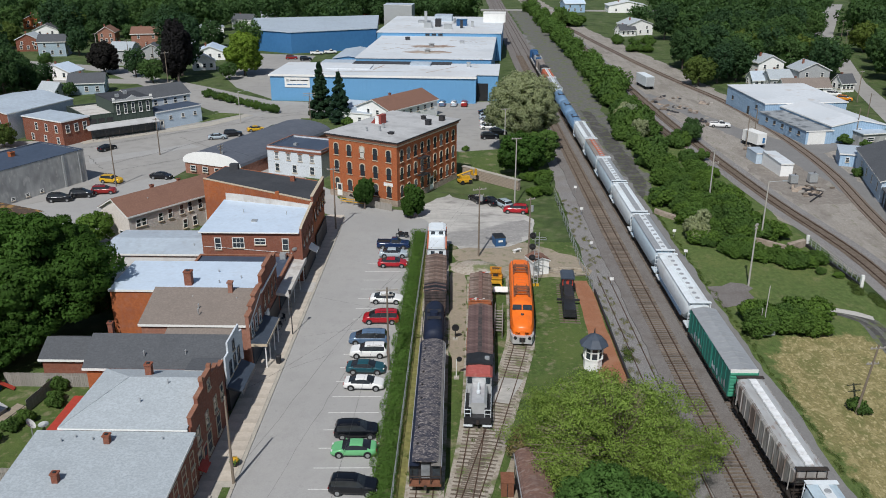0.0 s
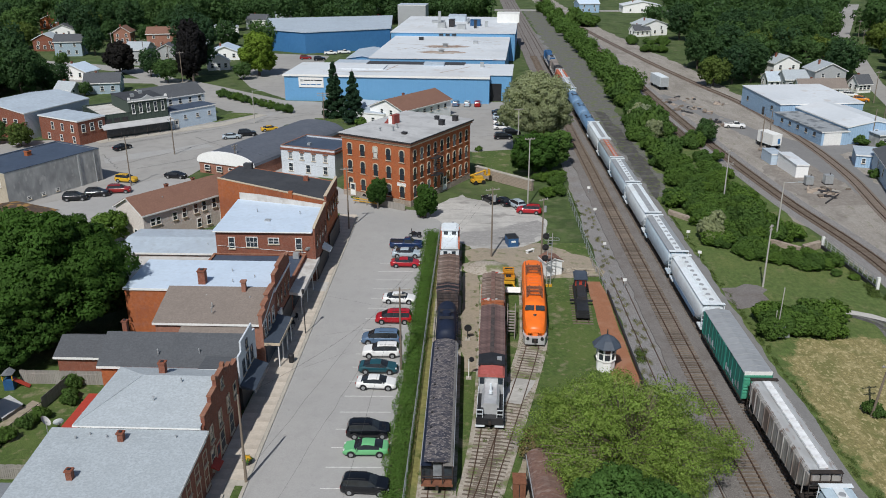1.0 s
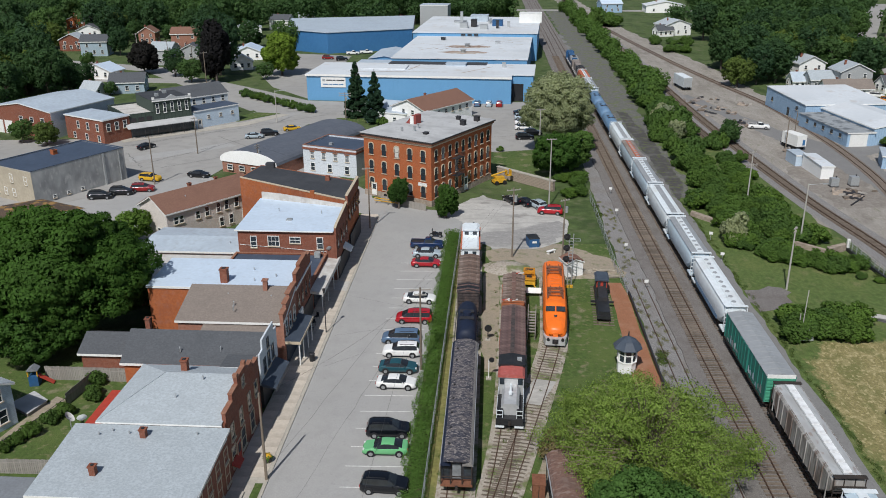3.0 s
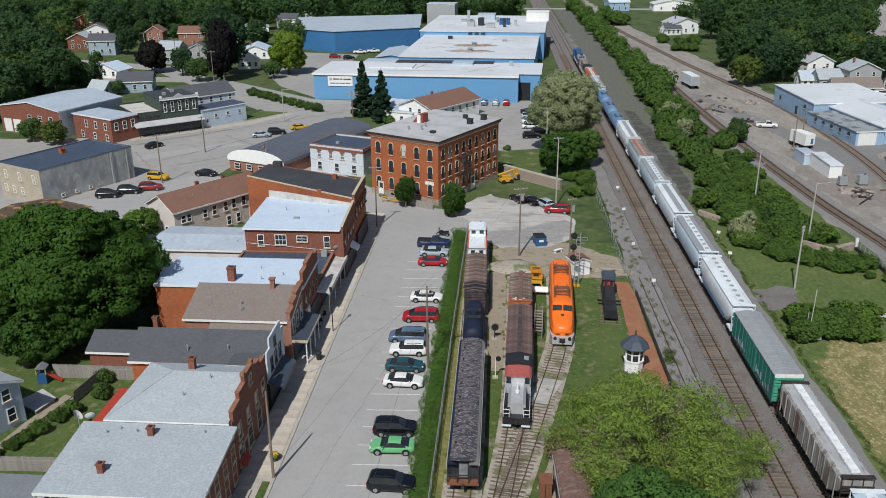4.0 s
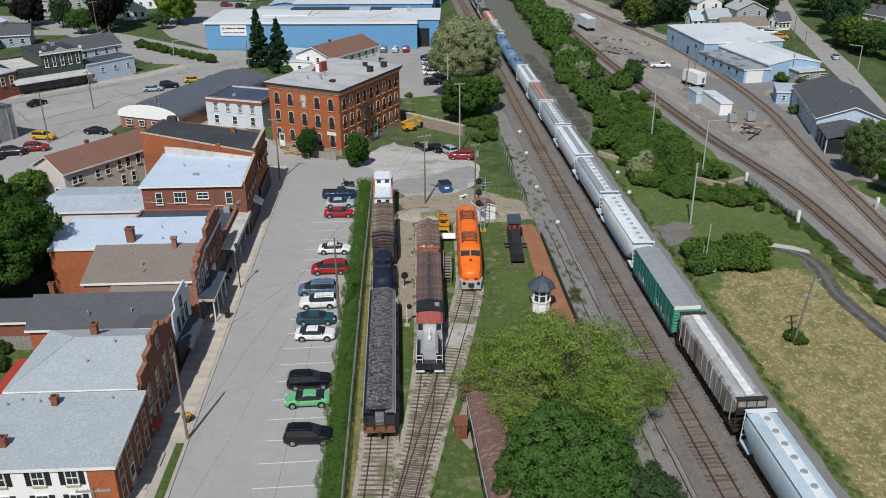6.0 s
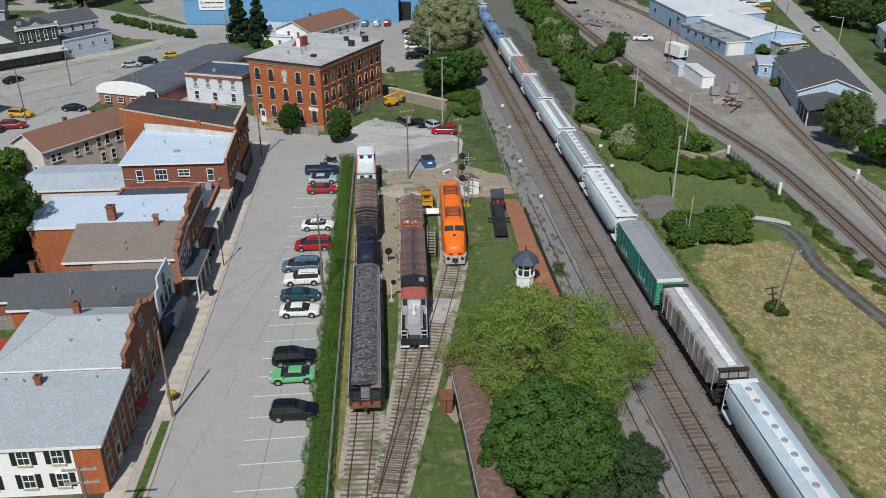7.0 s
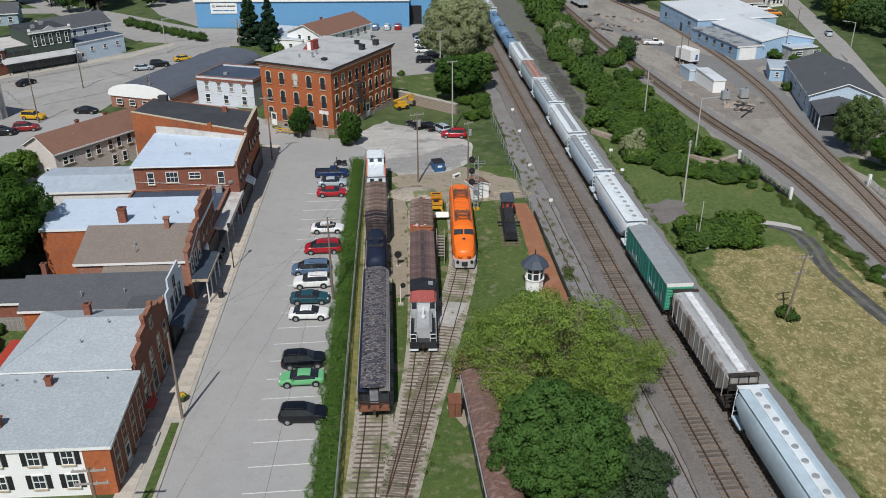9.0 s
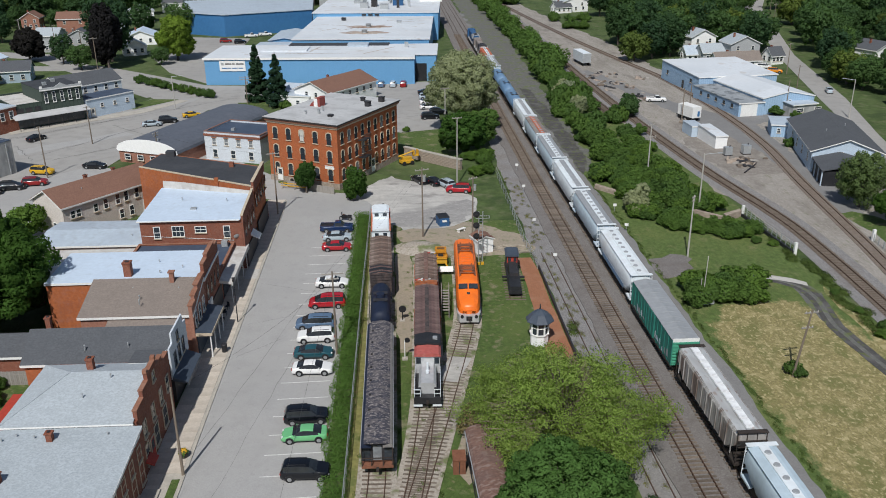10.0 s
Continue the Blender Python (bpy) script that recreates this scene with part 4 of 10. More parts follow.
def window(parent, m, w=0.9, h=1.6, bars=1, arch=False, frame_mat="white_paint", pane_mat="pane", sill_mat="stone_trim", shutters=""):
    fr, pa, si, li, ba = window_meshes(w, h, bars, arch)
    key = (fr.name, frame_mat)
    if key not in CACHE:
        CACHE[key] = fr.copy()
        CACHE[key].materials.append(MATS[frame_mat])
    win = part("window", CACHE[key], frame_mat, parent, m=m)
    for name, me, mt in (("pane", pa, pane_mat), ("window_sill", si, sill_mat), ("hood", li, sill_mat), ("glazing_bar", ba, frame_mat)):
        if me is None:
            continue
        key = (me.name, mt)
        if key not in CACHE:
            CACHE[key] = me.copy()
            CACHE[key].materials.append(MATS[mt])
        part(name, CACHE[key], mt, win)
    if shutters:
        for s in (-1, 1):
            key = ("shutter", w, h, shutters)
            if key not in CACHE:
                g = Geo().box(-0.2, -0.05, -0.05, 0.2, 0, h + 0.05)
                for k in range(int(h / 0.14)):
                    g.box(-0.16, -0.065, 0.02 + k * 0.14, 0.16, -0.05, 0.09 + k * 0.14)
                CACHE[key] = g.mesh("shutter")
                CACHE[key].materials.append(MATS[shutters])
            part("shutter", CACHE[key], shutters, win, m=pose(s * (w / 2 + 0.34), 0, 0))
    return win


def door(parent, m, w=0.95, h=2.1, mat="white_paint"):
    d = part("door", Geo().box(-w / 2, -0.05, 0, w / 2, 0.02, h).box(-w / 2 + 0.14, -0.07, 0.15, w / 2 - 0.14, -0.05, 0.9), mat, parent, m=m)
    part("door_frame", Geo().box(-w / 2 - 0.1, -0.08, 0, -w / 2, 0.02, h + 0.1).box(w / 2, -0.08, 0, w / 2 + 0.1, 0.02, h + 0.1).box(-w / 2, -0.08, h, w / 2, 0.02, h + 0.1), "stone_trim", d)
    part("door_glass", Geo().box(-w / 2 + 0.16, -0.065, 1.05, w / 2 - 0.16, -0.05, h - 0.2), "pane", d)
    return d


def face(side, w, d, at, z):
    """Where something hangs on a wall of a block w by d: x runs along the wall, -y looks out."""
    return {"S": pose(at, -0.003, z), "N": pose(w - at, d + 0.003, z, 0, 0, 180), "E": pose(w + 0.003, at, z, 0, 0, 90), "W": pose(-0.003, d - at, z, 0, 0, -90)}[side]


def chimney(parent, x, y, z, mat="brick_red", s=0.55, h=1.1):
    c = part("chimney", Geo().box(x - s / 2, y - s / 2, z - 0.6, x + s / 2, y + s / 2, z + h).box(x - s / 2 - 0.07, y - s / 2 - 0.07, z + h, x + s / 2 + 0.07, y + s / 2 + 0.07, z + h + 0.14), mat, parent)
    part("flue", Geo().box(x - s / 4, y - s / 4, z + h, x + s / 4, y + s / 4, z + h + 0.22), "dark_metal", c)
    return c


def vents(parent, spots, z):
    for x, y in spots:
        part("vent_pipe", Geo().tube((x, y, z - 0.2), (x, y, z + 0.42), 0.06, n=8).tube((x, y, z + 0.36), (x, y, z + 0.46), 0.1, 0.07), "galvanised", parent)


def building(name, m, w, d, h, wall, roof, kind="flat", rise=1.0, over=0.3, label="", category="building", wins=(), walls=None, parapet=0.0, trim="white_paint", east=None, group=""):
    """A block w by d by h with a roof: flat, shed (rising to the back), gable_x, gable_y (the ridge's direction) or hip."""
    b = thing(name, m, label, category, group)
    g = Geo().box(0, 0, -0.2, w, d, h)
    t = 0.18
    if kind == "gable_x":
        g.prism([(0, h), (d, h), (d / 2, h + rise)], 0, w, "x")
    if kind == "gable_y":
        g.prism([(0, h), (w, h), (w / 2, h + rise)], 0, d, "y")
    if kind == "shed":
        g.prism([(0, h), (d, h), (d, h + rise)], 0, w, "x")
    part("wall", g, wall, b)
    for side, mat in (walls or {}).items():
        top = h + (rise * 0.0)
        x0, y0, x1, y1 = {"S": (0, -0.03, w, 0.0), "E": (w, 0, w + 0.03, d), "W": (-0.03, 0, 0, d), "N": (0, d, w, d + 0.03)}[side]
        part("cladding", Geo().box(x0, y0, 0, x1, y1, top), mat, b)
    r = Geo()
    if kind == "flat":
        if parapet:
            r.box(0.25, 0.25, h - 0.1, w - 0.25, d - 0.25, h + 0.05)
            p = Geo().box(0, 0, h, w, 0.25, h + parapet).box(0, d - 0.25, h, w, d, h + parapet).box(0, 0.25, h, 0.25, d - 0.25, h + parapet).box(w - 0.25, 0.25, h, w, d - 0.25, h + parapet)
            part("parapet", p, wall, b)
            part("coping", Geo().box(-0.05, -0.05, h + parapet, w + 0.05, 0.3, h + parapet + 0.08).box(-0.05, d - 0.3, h + parapet, w + 0.05, d + 0.05, h + parapet + 0.08).box(-0.05, 0.3, h + parapet, 0.3, d - 0.3, h + parapet + 0.08).box(w - 0.3, 0.3, h + parapet, w + 0.05, d - 0.3, h + parapet + 0.08), trim, b)
        else:
            r.box(-over, -over, h, w + over, d + over, h + t)
    elif kind == "shed":
        k = rise / d
        r.prism([(-over, h - over * k), (d + over, h + rise + over * k), (d + over, h + rise + over * k + t), (-over, h - over * k + t)], -over, w + over, "x")
    elif kind == "gable_x":
        k = rise / (d / 2)
        r.prism([(-over, h - over * k), (d / 2, h + rise), (d + over, h - over * k), (d + over, h - over * k + t), (d / 2, h + rise + t), (-over, h - over * k + t)], -over, w + over, "x")
    elif kind == "gable_y":
        k = rise / (w / 2)
        r.prism([(-over, h - over * k), (w / 2, h + rise), (w + over, h - over * k), (w + over, h - over * k + t), (w / 2, h + rise + t), (-over, h - over * k + t)], -over, d + over, "y")
    elif kind == "hip":
        q = min(w, d) / 2
        o = over
        a = [(-o, -o, h), (w + o, -o, h), (w + o, d + o, h), (-o, d + o, h)]
        if w >= d:
            a += [(q, d / 2, h + rise), (w - q, d / 2, h + rise)]
            fs = [(0, 1, 5, 4), (2, 3, 4, 5), (1, 2, 5), (3, 0, 4), (3, 2, 1, 0)]
        else:
            a += [(w / 2, q, h + rise), (w / 2, d - q, h + rise)]
            fs = [(1, 2, 5, 4), (3, 0, 4, 5), (0, 1, 4), (2, 3, 5), (3, 2, 1, 0)]
        r.add(a, fs)
    ro = part("roof", r, roof, b)
    if kind in ("shed", "gable_x", "gable_y", "flat") and not parapet:
        g = Geo()
        if kind == "gable_y":
            k = rise / (w / 2)
            for x in (-over - 0.03, w + over):
                g.box(x, -over, h - over * k - 0.1, x + 0.03, d + over, h - over * k + t - 0.02)
            for y in (-over - 0.03, d + over):
                g.prism([(-over, h - over * k - 0.08), (w / 2, h + rise - 0.08), (w + over, h - over * k - 0.08), (w + over, h - over * k + 0.1), (w / 2, h + rise + 0.1), (-over, h - over * k + 0.1)], y, y + 0.03, "y")
        elif kind == "gable_x":
            k = rise / (d / 2)
            for y in (-over - 0.03, d + over):
                g.box(-over, y, h - over * k - 0.1, w + over, y + 0.03, h - over * k + t - 0.02)
            for x in (-over - 0.03, w + over):
                g.prism([(-over, h - over * k - 0.08), (d / 2, h + rise - 0.08), (d + over, h - over * k - 0.08), (d + over, h - over * k + 0.1), (d / 2, h + rise + 0.1), (-over, h - over * k + 0.1)], x, x + 0.03, "x")
        else:
            k = rise / d if kind == "shed" else 0
            g.box(-over, -over - 0.04, h - over * k - 0.1, w + over, -over, h - over * k + t - 0.02)
            g.prism([(-over, h - over * k - 0.1), (d + over, h + (rise if k else 0) + over * k - 0.1), (d + over, h + (rise if k else 0) + over * k + t - 0.02), (-over, h - over * k + t - 0.02)], w + over, w + over + 0.04, "x")
        part("fascia", g, trim, b)
    for spec in wins:
        side, at, z, ww, hh = spec[:5]
        opt = spec[5] if len(spec) > 5 else {}
        window(b, face(side, w, d, at, z), ww, hh, **opt)
    return b


def spread(side, a, b_, n, z, w, h, **opt):
    return [(side, a + (b_ - a) * k / max(1, n - 1), z, w, h, opt) for k in range(n)]


# -- the row along the sidewalk: fronts at u = -23.6 --
SH = dict(bars=2, shutters="black_paint")
b = building("house", on_street(-36.8, 53.5), 13.5, 8.7, 4.75, "white_siding", "shingle_light", "shed", 0.8, 0.22, "white-sided two-storey house with black shutters and grey shingle roof", "house",
             [("S", x, z, 0.85, 1.25, SH) for x in (1.6, 4.6, 7.6, 10.2) for z in (0.9, 3.2)] + spread("E", 1.2, 7.8, 4, 0.7, 0.95, 1.9, frame_mat="stone_trim") + spread("E", 1.2, 7.8, 4, 3.0, 0.9, 1.3, frame_mat="stone_trim"),
             walls={"E": "brick_red"})
part("brick_end", Geo().box(11.4, -0.06, 0, 13.53, 0, 4.7), "brick_orange", b, "orange brick end of the front wall")
chimney(b, 4.3, 2.5, 5.0, s=0.5, h=0.9)
chimney(b, 6.6, 7.4, 5.4, s=0.5, h=0.9)
vents(b, [(2.6, 7.4), (5.2, 7.7), (11.2, 7.9), (3.6, 8.0)], 5.45)
door(b, face("E", 13.5, 9.2, 3.4, 0.1), 1.0, 2.2)
part("stoop", Geo().box(13.5, 5.6, 0, 15.0, 7.4, 0.28), "kerb_stone", b)
part("stoop", Geo().box(13.5, 2.6, 0, 14.6, 4.2, 0.22), "kerb_stone", b)
dish = part("satellite_dish", Geo().loft([[Vector((0.45 * r * math.cos(a * math.pi / 8), 0.1 * r * r, 0.45 * r * math.sin(a * math.pi / 8))) for a in range(16)] for r in (0.05, 0.5, 1.0)], False).tube((0, 0.1, -0.1), (0, 0.3, -0.8), 0.03), "white_paint", b, m=pose(0.4, 9.0, 6.2, 25, 0, 30), smooth=True)

b = thing("shop", on_street(-35.5, 62.75), "two-storey brick shop with a stepped parapet and pale shingle roof", "shop")
part("wall", Geo().box(0.6, 0, -0.2, 11.9, 10.4, 5.9), "brick_red", b)
part("roof", Geo().add([(0.3, -0.3, 5.85), (11.7, -0.3, 5.85), (11.7, 6.9, 7.05), (4.1, 6.9, 7.05), (0.3, 10.5, 5.85), (11.7, 10.5, 5.85), (0.3, -0.3, 6.0), (11.7, -0.3, 6.0)], [(6, 7, 2, 3), (6, 3, 4), (3, 2, 5, 4), (0, 1, 7, 6), (0, 4, 5, 1)]), "shingle_pale", b)
part("ridge_cap", Geo().tube((0.4, -0.2, 6.02), (4.1, 6.9, 7.08), 0.06, n=6), "shingle_pale", b)
part("gutter", Geo().box(0.3, -0.38, 5.82, 11.75, -0.3, 5.92), "white_paint", b)
steps = [(0.3, 0), (0.3, 6.8), (2.4, 6.8), (2.4, 7.5), (4.2, 7.5), (4.2, 8.15), (7.0, 8.15), (7.0, 7.5), (8.8, 7.5), (8.8, 6.8), (10.7, 6.8), (10.7, 0)]
part("stepped_front", Geo().prism(steps, 11.6, 11.95, "x"), "brick_red", b)
part("coping", Geo().box(11.55, 0.25, 6.8, 12.0, 2.4, 6.88).box(11.55, 2.35, 7.5, 12.0, 4.2, 7.58).box(11.55, 4.15, 8.15, 12.0, 7.05, 8.23).box(11.55, 7.0, 7.5, 12.0, 8.85, 7.58).box(11.55, 8.8, 6.8, 12.0, 10.75, 6.88), "brick_coping", b)
for y in (4.1, 6.6):
    part("finial", Geo().box(11.58, y, 8.23, 11.97, y + 0.45, 8.55), "brick_coping", b)
for at, z, ww, hh in ((1.6, 3.4, 0.85, 1.5), (4.3, 3.4, 0.85, 1.5), (7.0, 3.4, 0.85, 1.5), (9.3, 3.4, 0.85, 1.5), (1.4, 0.7, 1.0, 2.0), (4.4, 0.7, 1.2, 2.0), (7.4, 0.7, 1.2, 2.0), (5.7, 6.6, 0.7, 0.9)):
    window(b, pose(11.953, at, z, 0, 0, 90), ww, hh, frame_mat="stone_trim")
for x in (1.5, 4.4, 7.4):
    window(b, face("S", 11.9, 10.4, x, 4.95), 1.1, 0.75)
door(b, pose(11.953, 2.9, 0.1, 0, 0, 90), 1.0, 2.2, "red_paint")
chimney(b, 5.6, 8.0, 6.75, s=0.6, h=1.0)
vents(b, [(6.4, 3.2)], 6.5)
vents(b, [(8.1, 5.9)], 6.9)
part("red_canopy", Geo().prism([(12.0, 1.5), (12.7, 1.1), (12.7, 1.0), (12.0, 1.3)], 0.4, 1.9, "y"), "red_paint", b, "faded red canvas canopy over the door")

b = building("lean_to", on_street(-38.6, 64.6), 3.6, 8.2, 2.7, "brick_red", "red_paint", "flat", 0.6, 0.15, "low lean-to with a bright red metal roof", "shed")

b = building("shop", on_street(-38.2, 75.1), 13.8, 6.6, 5.0, "brick_orange", "shingle_dark", "gable_x", 2.0, 0.3, "brick shop with dark shingle roof and white boarded front", "shop",
             spread("S", 3.6, 11.4, 3, 3.4, 1.0, 0.9))
part("false_front", Geo().prism([(-0.4, 2.9), (-0.4, 6.4), (0.8, 6.4), (0.8, 7.5), (5.2, 7.5), (5.2, 6.4), (6.2, 6.4), (6.2, 2.9)], 14.32, 14.5, "x"), "pale_siding", b, "tall white boarded false front")
for at in (1.1, 2.7, 4.3):
    window(b, pose(14.503, at, 3.7, 0, 0, 90), 0.7, 1.5, frame_mat="slate_awning")
window(b, pose(14.503, 2.7, 5.8, 0, 0, 90), 0.6, 1.0, frame_mat="slate_awning")
part("shopfront", Geo().box(13.8, 0, 0, 14.45, 6.0, 3.0), "dark_metal", b)
aw = part("awning", Geo().prism([(14.5, 3.3), (16.0, 2.7), (16.0, 2.55), (14.5, 2.9)], -0.6, 5.2, "y"), "slate_awning", b, "dark slate-coloured awning")
part("valance", Geo().box(15.96, -0.6, 2.25, 16.0, 5.2, 2.6), "slate_awning", aw)
chimney(b, 0.8, 5.2, 6.0, s=0.5, h=1.4)
vents(b, [(5.8, 0.9), (10.0, 1.2), (10.4, 2.6)], 6.0)
building("back_wing", on_street(-45.2, 79.7), 6.9, 5.0, 3.4, "brick_red", "shingle_dark", "gable_x", 1.2, 0.3, "low brick back wing with dark shingle roof", "building")
building("side_wing", on_street(-27.0, 72.9), 2.6, 2.2, 5.9, "brick_red", "shingle_dark", "flat", 1.0, 0.2, "narrow brick wing between two shops", "building")

b = building("shop", on_street(-35.8, 84.2), 12.0, 5.9, 5.4, "brick_pink", "shingle_brown", "shed", 1.6, 0.25, "pink brick shop with brown shingle roof and stepped front", "shop",
             [("S", 10.4, 3.7, 0.85, 1.5, {})])
part("stepped_front", Geo().prism([(-0.3, 0), (-0.3, 6.6), (1.2, 6.6), (1.2, 7.2), (2.9, 7.2), (2.9, 7.7), (5.9, 7.7), (5.9, 0)], 11.85, 12.25, "x"), "brick_pink", b)
part("coping", Geo().box(11.75, -0.35, 6.6, 12.35, 1.2, 6.72).box(11.75, 1.1, 7.2, 12.35, 2.9, 7.32).box(11.75, 2.8, 7.7, 12.35, 5.9, 7.82), "brick_coping", b)
for at in (0.9, 2.7, 4.6):
    window(b, pose(12.253, at, 3.7, 0, 0, 90), 0.8, 1.7)
part("shopfront", Geo().box(12.25, 0.2, 0.2, 12.4, 5.6, 2.9), "slate_awning", b)
part("porch_roof", Geo().prism([(12.2, 3.6), (14.0, 3.2), (14.0, 3.0), (12.2, 3.1)], -0.2, 6.6, "y"), "slate_awning", b, "dark sloping porch roof")
part("porch_fascia", Geo().box(14.0, -0.2, 2.85, 14.06, 6.6, 3.2).box(12.2, -0.24, 2.85, 14.06, -0.2, 3.2), "stone_trim", b)
for at in (0.0, 1.9, 4.2, 6.3):
    part("porch_post", Geo().tube((13.8, at, 0.1), (13.8, at, 3.0), 0.09, 0.07), "white_paint", b)
part("chimney_stack", Geo().box(8.6, 5.2, 6.2, 9.1, 5.7, 8.2).box(8.5, 5.1, 8.2, 9.2, 5.8, 8.35), "brick_pink", b)
vents(b, [(4.6, 4.6), (9.8, 4.3), (5.9, 2.4), (6.2, 1.2)], 6.4)
building("lower_wing", on_street(-32.6, 82.5), 7.4, 1.9, 4.5, "brick_pink", "shingle_brown", "shed", 0.5, 0.2, "narrow lower wing with a brown shingle roof", "building")

b = building("shop", on_street(-41.5, 90.2), 17.9, 8.5, 6.8, "brick_painted", "white_membrane", "shed", 0.15, 0.12, "brick shop with a glossy white flat roof and stepped parapet", "shop")
part("stepped_front", Geo().prism([(0, 0), (0, 7.6), (0.6, 7.6), (0.6, 8.6), (2.6, 8.6), (2.6, 9.0), (6.6, 9.0), (6.6, 8.5), (8.4, 8.5), (8.4, 0)], 17.55, 17.95, "x"), "brick_red", b)
part("coping", Geo().box(17.5, -0.02, 7.6, 18.0, 0.6, 7.68).box(17.5, 0.55, 8.6, 18.0, 2.6, 8.68).box(17.5, 2.55, 9.0, 18.0, 6.65, 9.08).box(17.5, 6.6, 8.5, 18.0, 8.42, 8.58), "brick_coping", b)
for at in (1.3, 3.2, 5.1, 7.0):
    window(b, pose(17.953, at, 4.0, 0, 0, 90), 0.8, 2.0, arch=True, sill_mat="brick_coping", frame_mat="stone_trim")
part("shopfront", Geo().box(17.95, 0.3, 0.3, 18.06, 8.0, 2.9), "dark_metal", b)
part("shop_sign", Geo().box(18.0, 0.6, 3.0, 18.3, 1.8, 3.9), "white_paint", b)
chimney(b, 9.0, 1.6, 6.9, s=0.85, h=1.7)
vents(b, [(11.6, 5.2), (14.8, 3.4), (12.5, 2.0)], 6.95)
b = building("shop", on_street(-36.5, 98.9), 12.9, 10.0, 3.9, "brick_red", "blue_grey_roof", "flat", 0, 0.1, "low brick shop with dark flat roof and long white canopy", "shop", parapet=0.2, trim="brick_coping")
can = part("canopy", Geo().prism([(12.95, 3.2), (14.6, 3.0), (14.6, 3.35), (12.95, 3.55)], -1.6, 10.8, "y").box(14.55, -1.7, 2.85, 14.65, 10.9, 3.45), "old_membrane", b, "long weathered white canopy over the sidewalk")
for at in (-0.8, 3, 7, 10):
    part("canopy_post", Geo().tube((14.3, at, 0.1), (14.3, at, 3.1), 0.05), "white_paint", b)
part("shopfront", Geo().box(12.9, 0.5, 0.3, 12.98, 9.8, 2.7), "pane", b)
part("air_conditioner", Geo().box(11.4, 8.6, 4.0, 12.2, 9.4, 4.8), "galvanised", b)
building("storehouse", on_street(-47.5, 99.3), 10.9, 8.6, 3.7, "brick_pink", "old_membrane", "flat", 0, 0.15, "low storehouse with a stained pale membrane roof", "building")
b = building("storehouse", on_street(-50.3, 109.0), 14.1, 9.3, 4.0, "tan_siding", "metal_roof", "gable_x", 0.55, 0.25, "long low storehouse with a pale blue metal roof", "building")
vents(b, [(12.6, 5.2), (12.2, 2.4), (13.2, 3.6)], 4.3)

b = thing("shop", STREET, "two-storey dark brick shop with a bright white roof", "shop")
part("wall", Geo().prism([(-36.1, 109.0), (-22.4, 109.0), (-22.4, 118.5), (-36.1, 122.3)], -0.2, 7.4), "brick_red", b)
part("roof", Geo().add([(-36.4, 108.7, 7.4), (-22.5, 108.7, 7.4), (-22.5, 118.5, 7.7), (-36.4, 122.3, 7.7), (-36.4, 108.7, 7.54), (-22.5, 108.7, 7.54), (-22.5, 118.5, 7.86), (-36.4, 122.3, 7.86)], [(4, 5, 6, 7), (3, 2, 1, 0), (0, 1, 5, 4), (1, 2, 6, 5), (2, 3, 7, 6), (3, 0, 4, 7)]), "white_membrane", b)
part("gutter", Geo().box(-36.4, 108.62, 7.36, -22.6, 108.7, 7.5), "white_paint", b)
part("upstand", Geo().prism([(-36.1, 7.8), (-22.5, 7.8), (-22.5, 8.3), (-33.0, 8.9), (-36.1, 8.9)], -0.12, 0.12, "y", Matrix.Translation((0, 120.4, 0)) @ Matrix(((1, 0, 0, 0), (-0.277, 1, 0, -8.1), (0, 0, 1, 0), (0, 0, 0, 1)))), "old_membrane", b, "stained pale membrane turned up a wall")
for u, z, ww, hh, nb in ((-33.9, 4.9, 0.75, 1.6, 1), (-31.05, 5.15, 1.5, 1.4, 3), (-28.0, 5.65, 1.4, 0.8, 2), (-24.5, 4.85, 0.75, 1.6, 1)):
    window(b, pose(u, 108.997, z), ww, hh, bars=nb)
part("wall_conduit", Geo().tube((-35.9, 108.94, 5.3), (-23.6, 108.94, 4.4), 0.03, n=6).tube((-24.1, 108.94, 4.0), (-24.1, 108.94, 6.2), 0.05, n=6), "galvanised", b)
part("front_parapet", Geo().prism([(109, 0), (109, 7.9), (110, 8.1), (118.5, 8.7), (118.5, 0)], -22.45, -22.2, "x"), "brick_red", b)
part("coping", Geo().prism([(109, 7.9), (110, 8.1), (118.5, 8.7), (118.5, 8.78), (110, 8.18), (109, 7.98)], -22.5, -22.15, "x"), "stone_trim", b)
for at in (110.4, 112.6, 114.8, 117.0):
    window(b, pose(-22.197, at, 4.6, 0, 0, 90), 0.8, 1.9, arch=True, sill_mat="brick_coping", frame_mat="stone_trim")
part("shopfront", Geo().box(-22.2, 109.5, 0.2, -22.05, 118.0, 2.8), "dark_metal", b)
part("shop_awning", Geo().prism([(-22.15, 3.6), (-21.0, 2.8), (-21.0, 2.7), (-22.15, 3.3)], 113.4, 115.6, "y"), "white_paint", b, "small white window awning")
dish = part("satellite_dish", Geo().loft([[Vector((0.4 * r * math.cos(a * math.pi / 8), 0.1 * r * r, 0.4 * r * math.sin(a * math.pi / 8))) for a in range(16)] for r in (0.05, 0.5, 1.0)], False).tube((0, 0.1, -0.1), (0, 0.3, -0.6), 0.03), "galvanised", b, m=pose(-23.2, 108.7, 5.0, 25, 0, 30), smooth=True)
part("roof_hatch", Geo().box(-30.0, 112.5, 7.6, -29.2, 113.3, 7.85), "galvanised", b)
vents(b, [(-32.0, 116.5), (-25.5, 115.6)], 7.8)

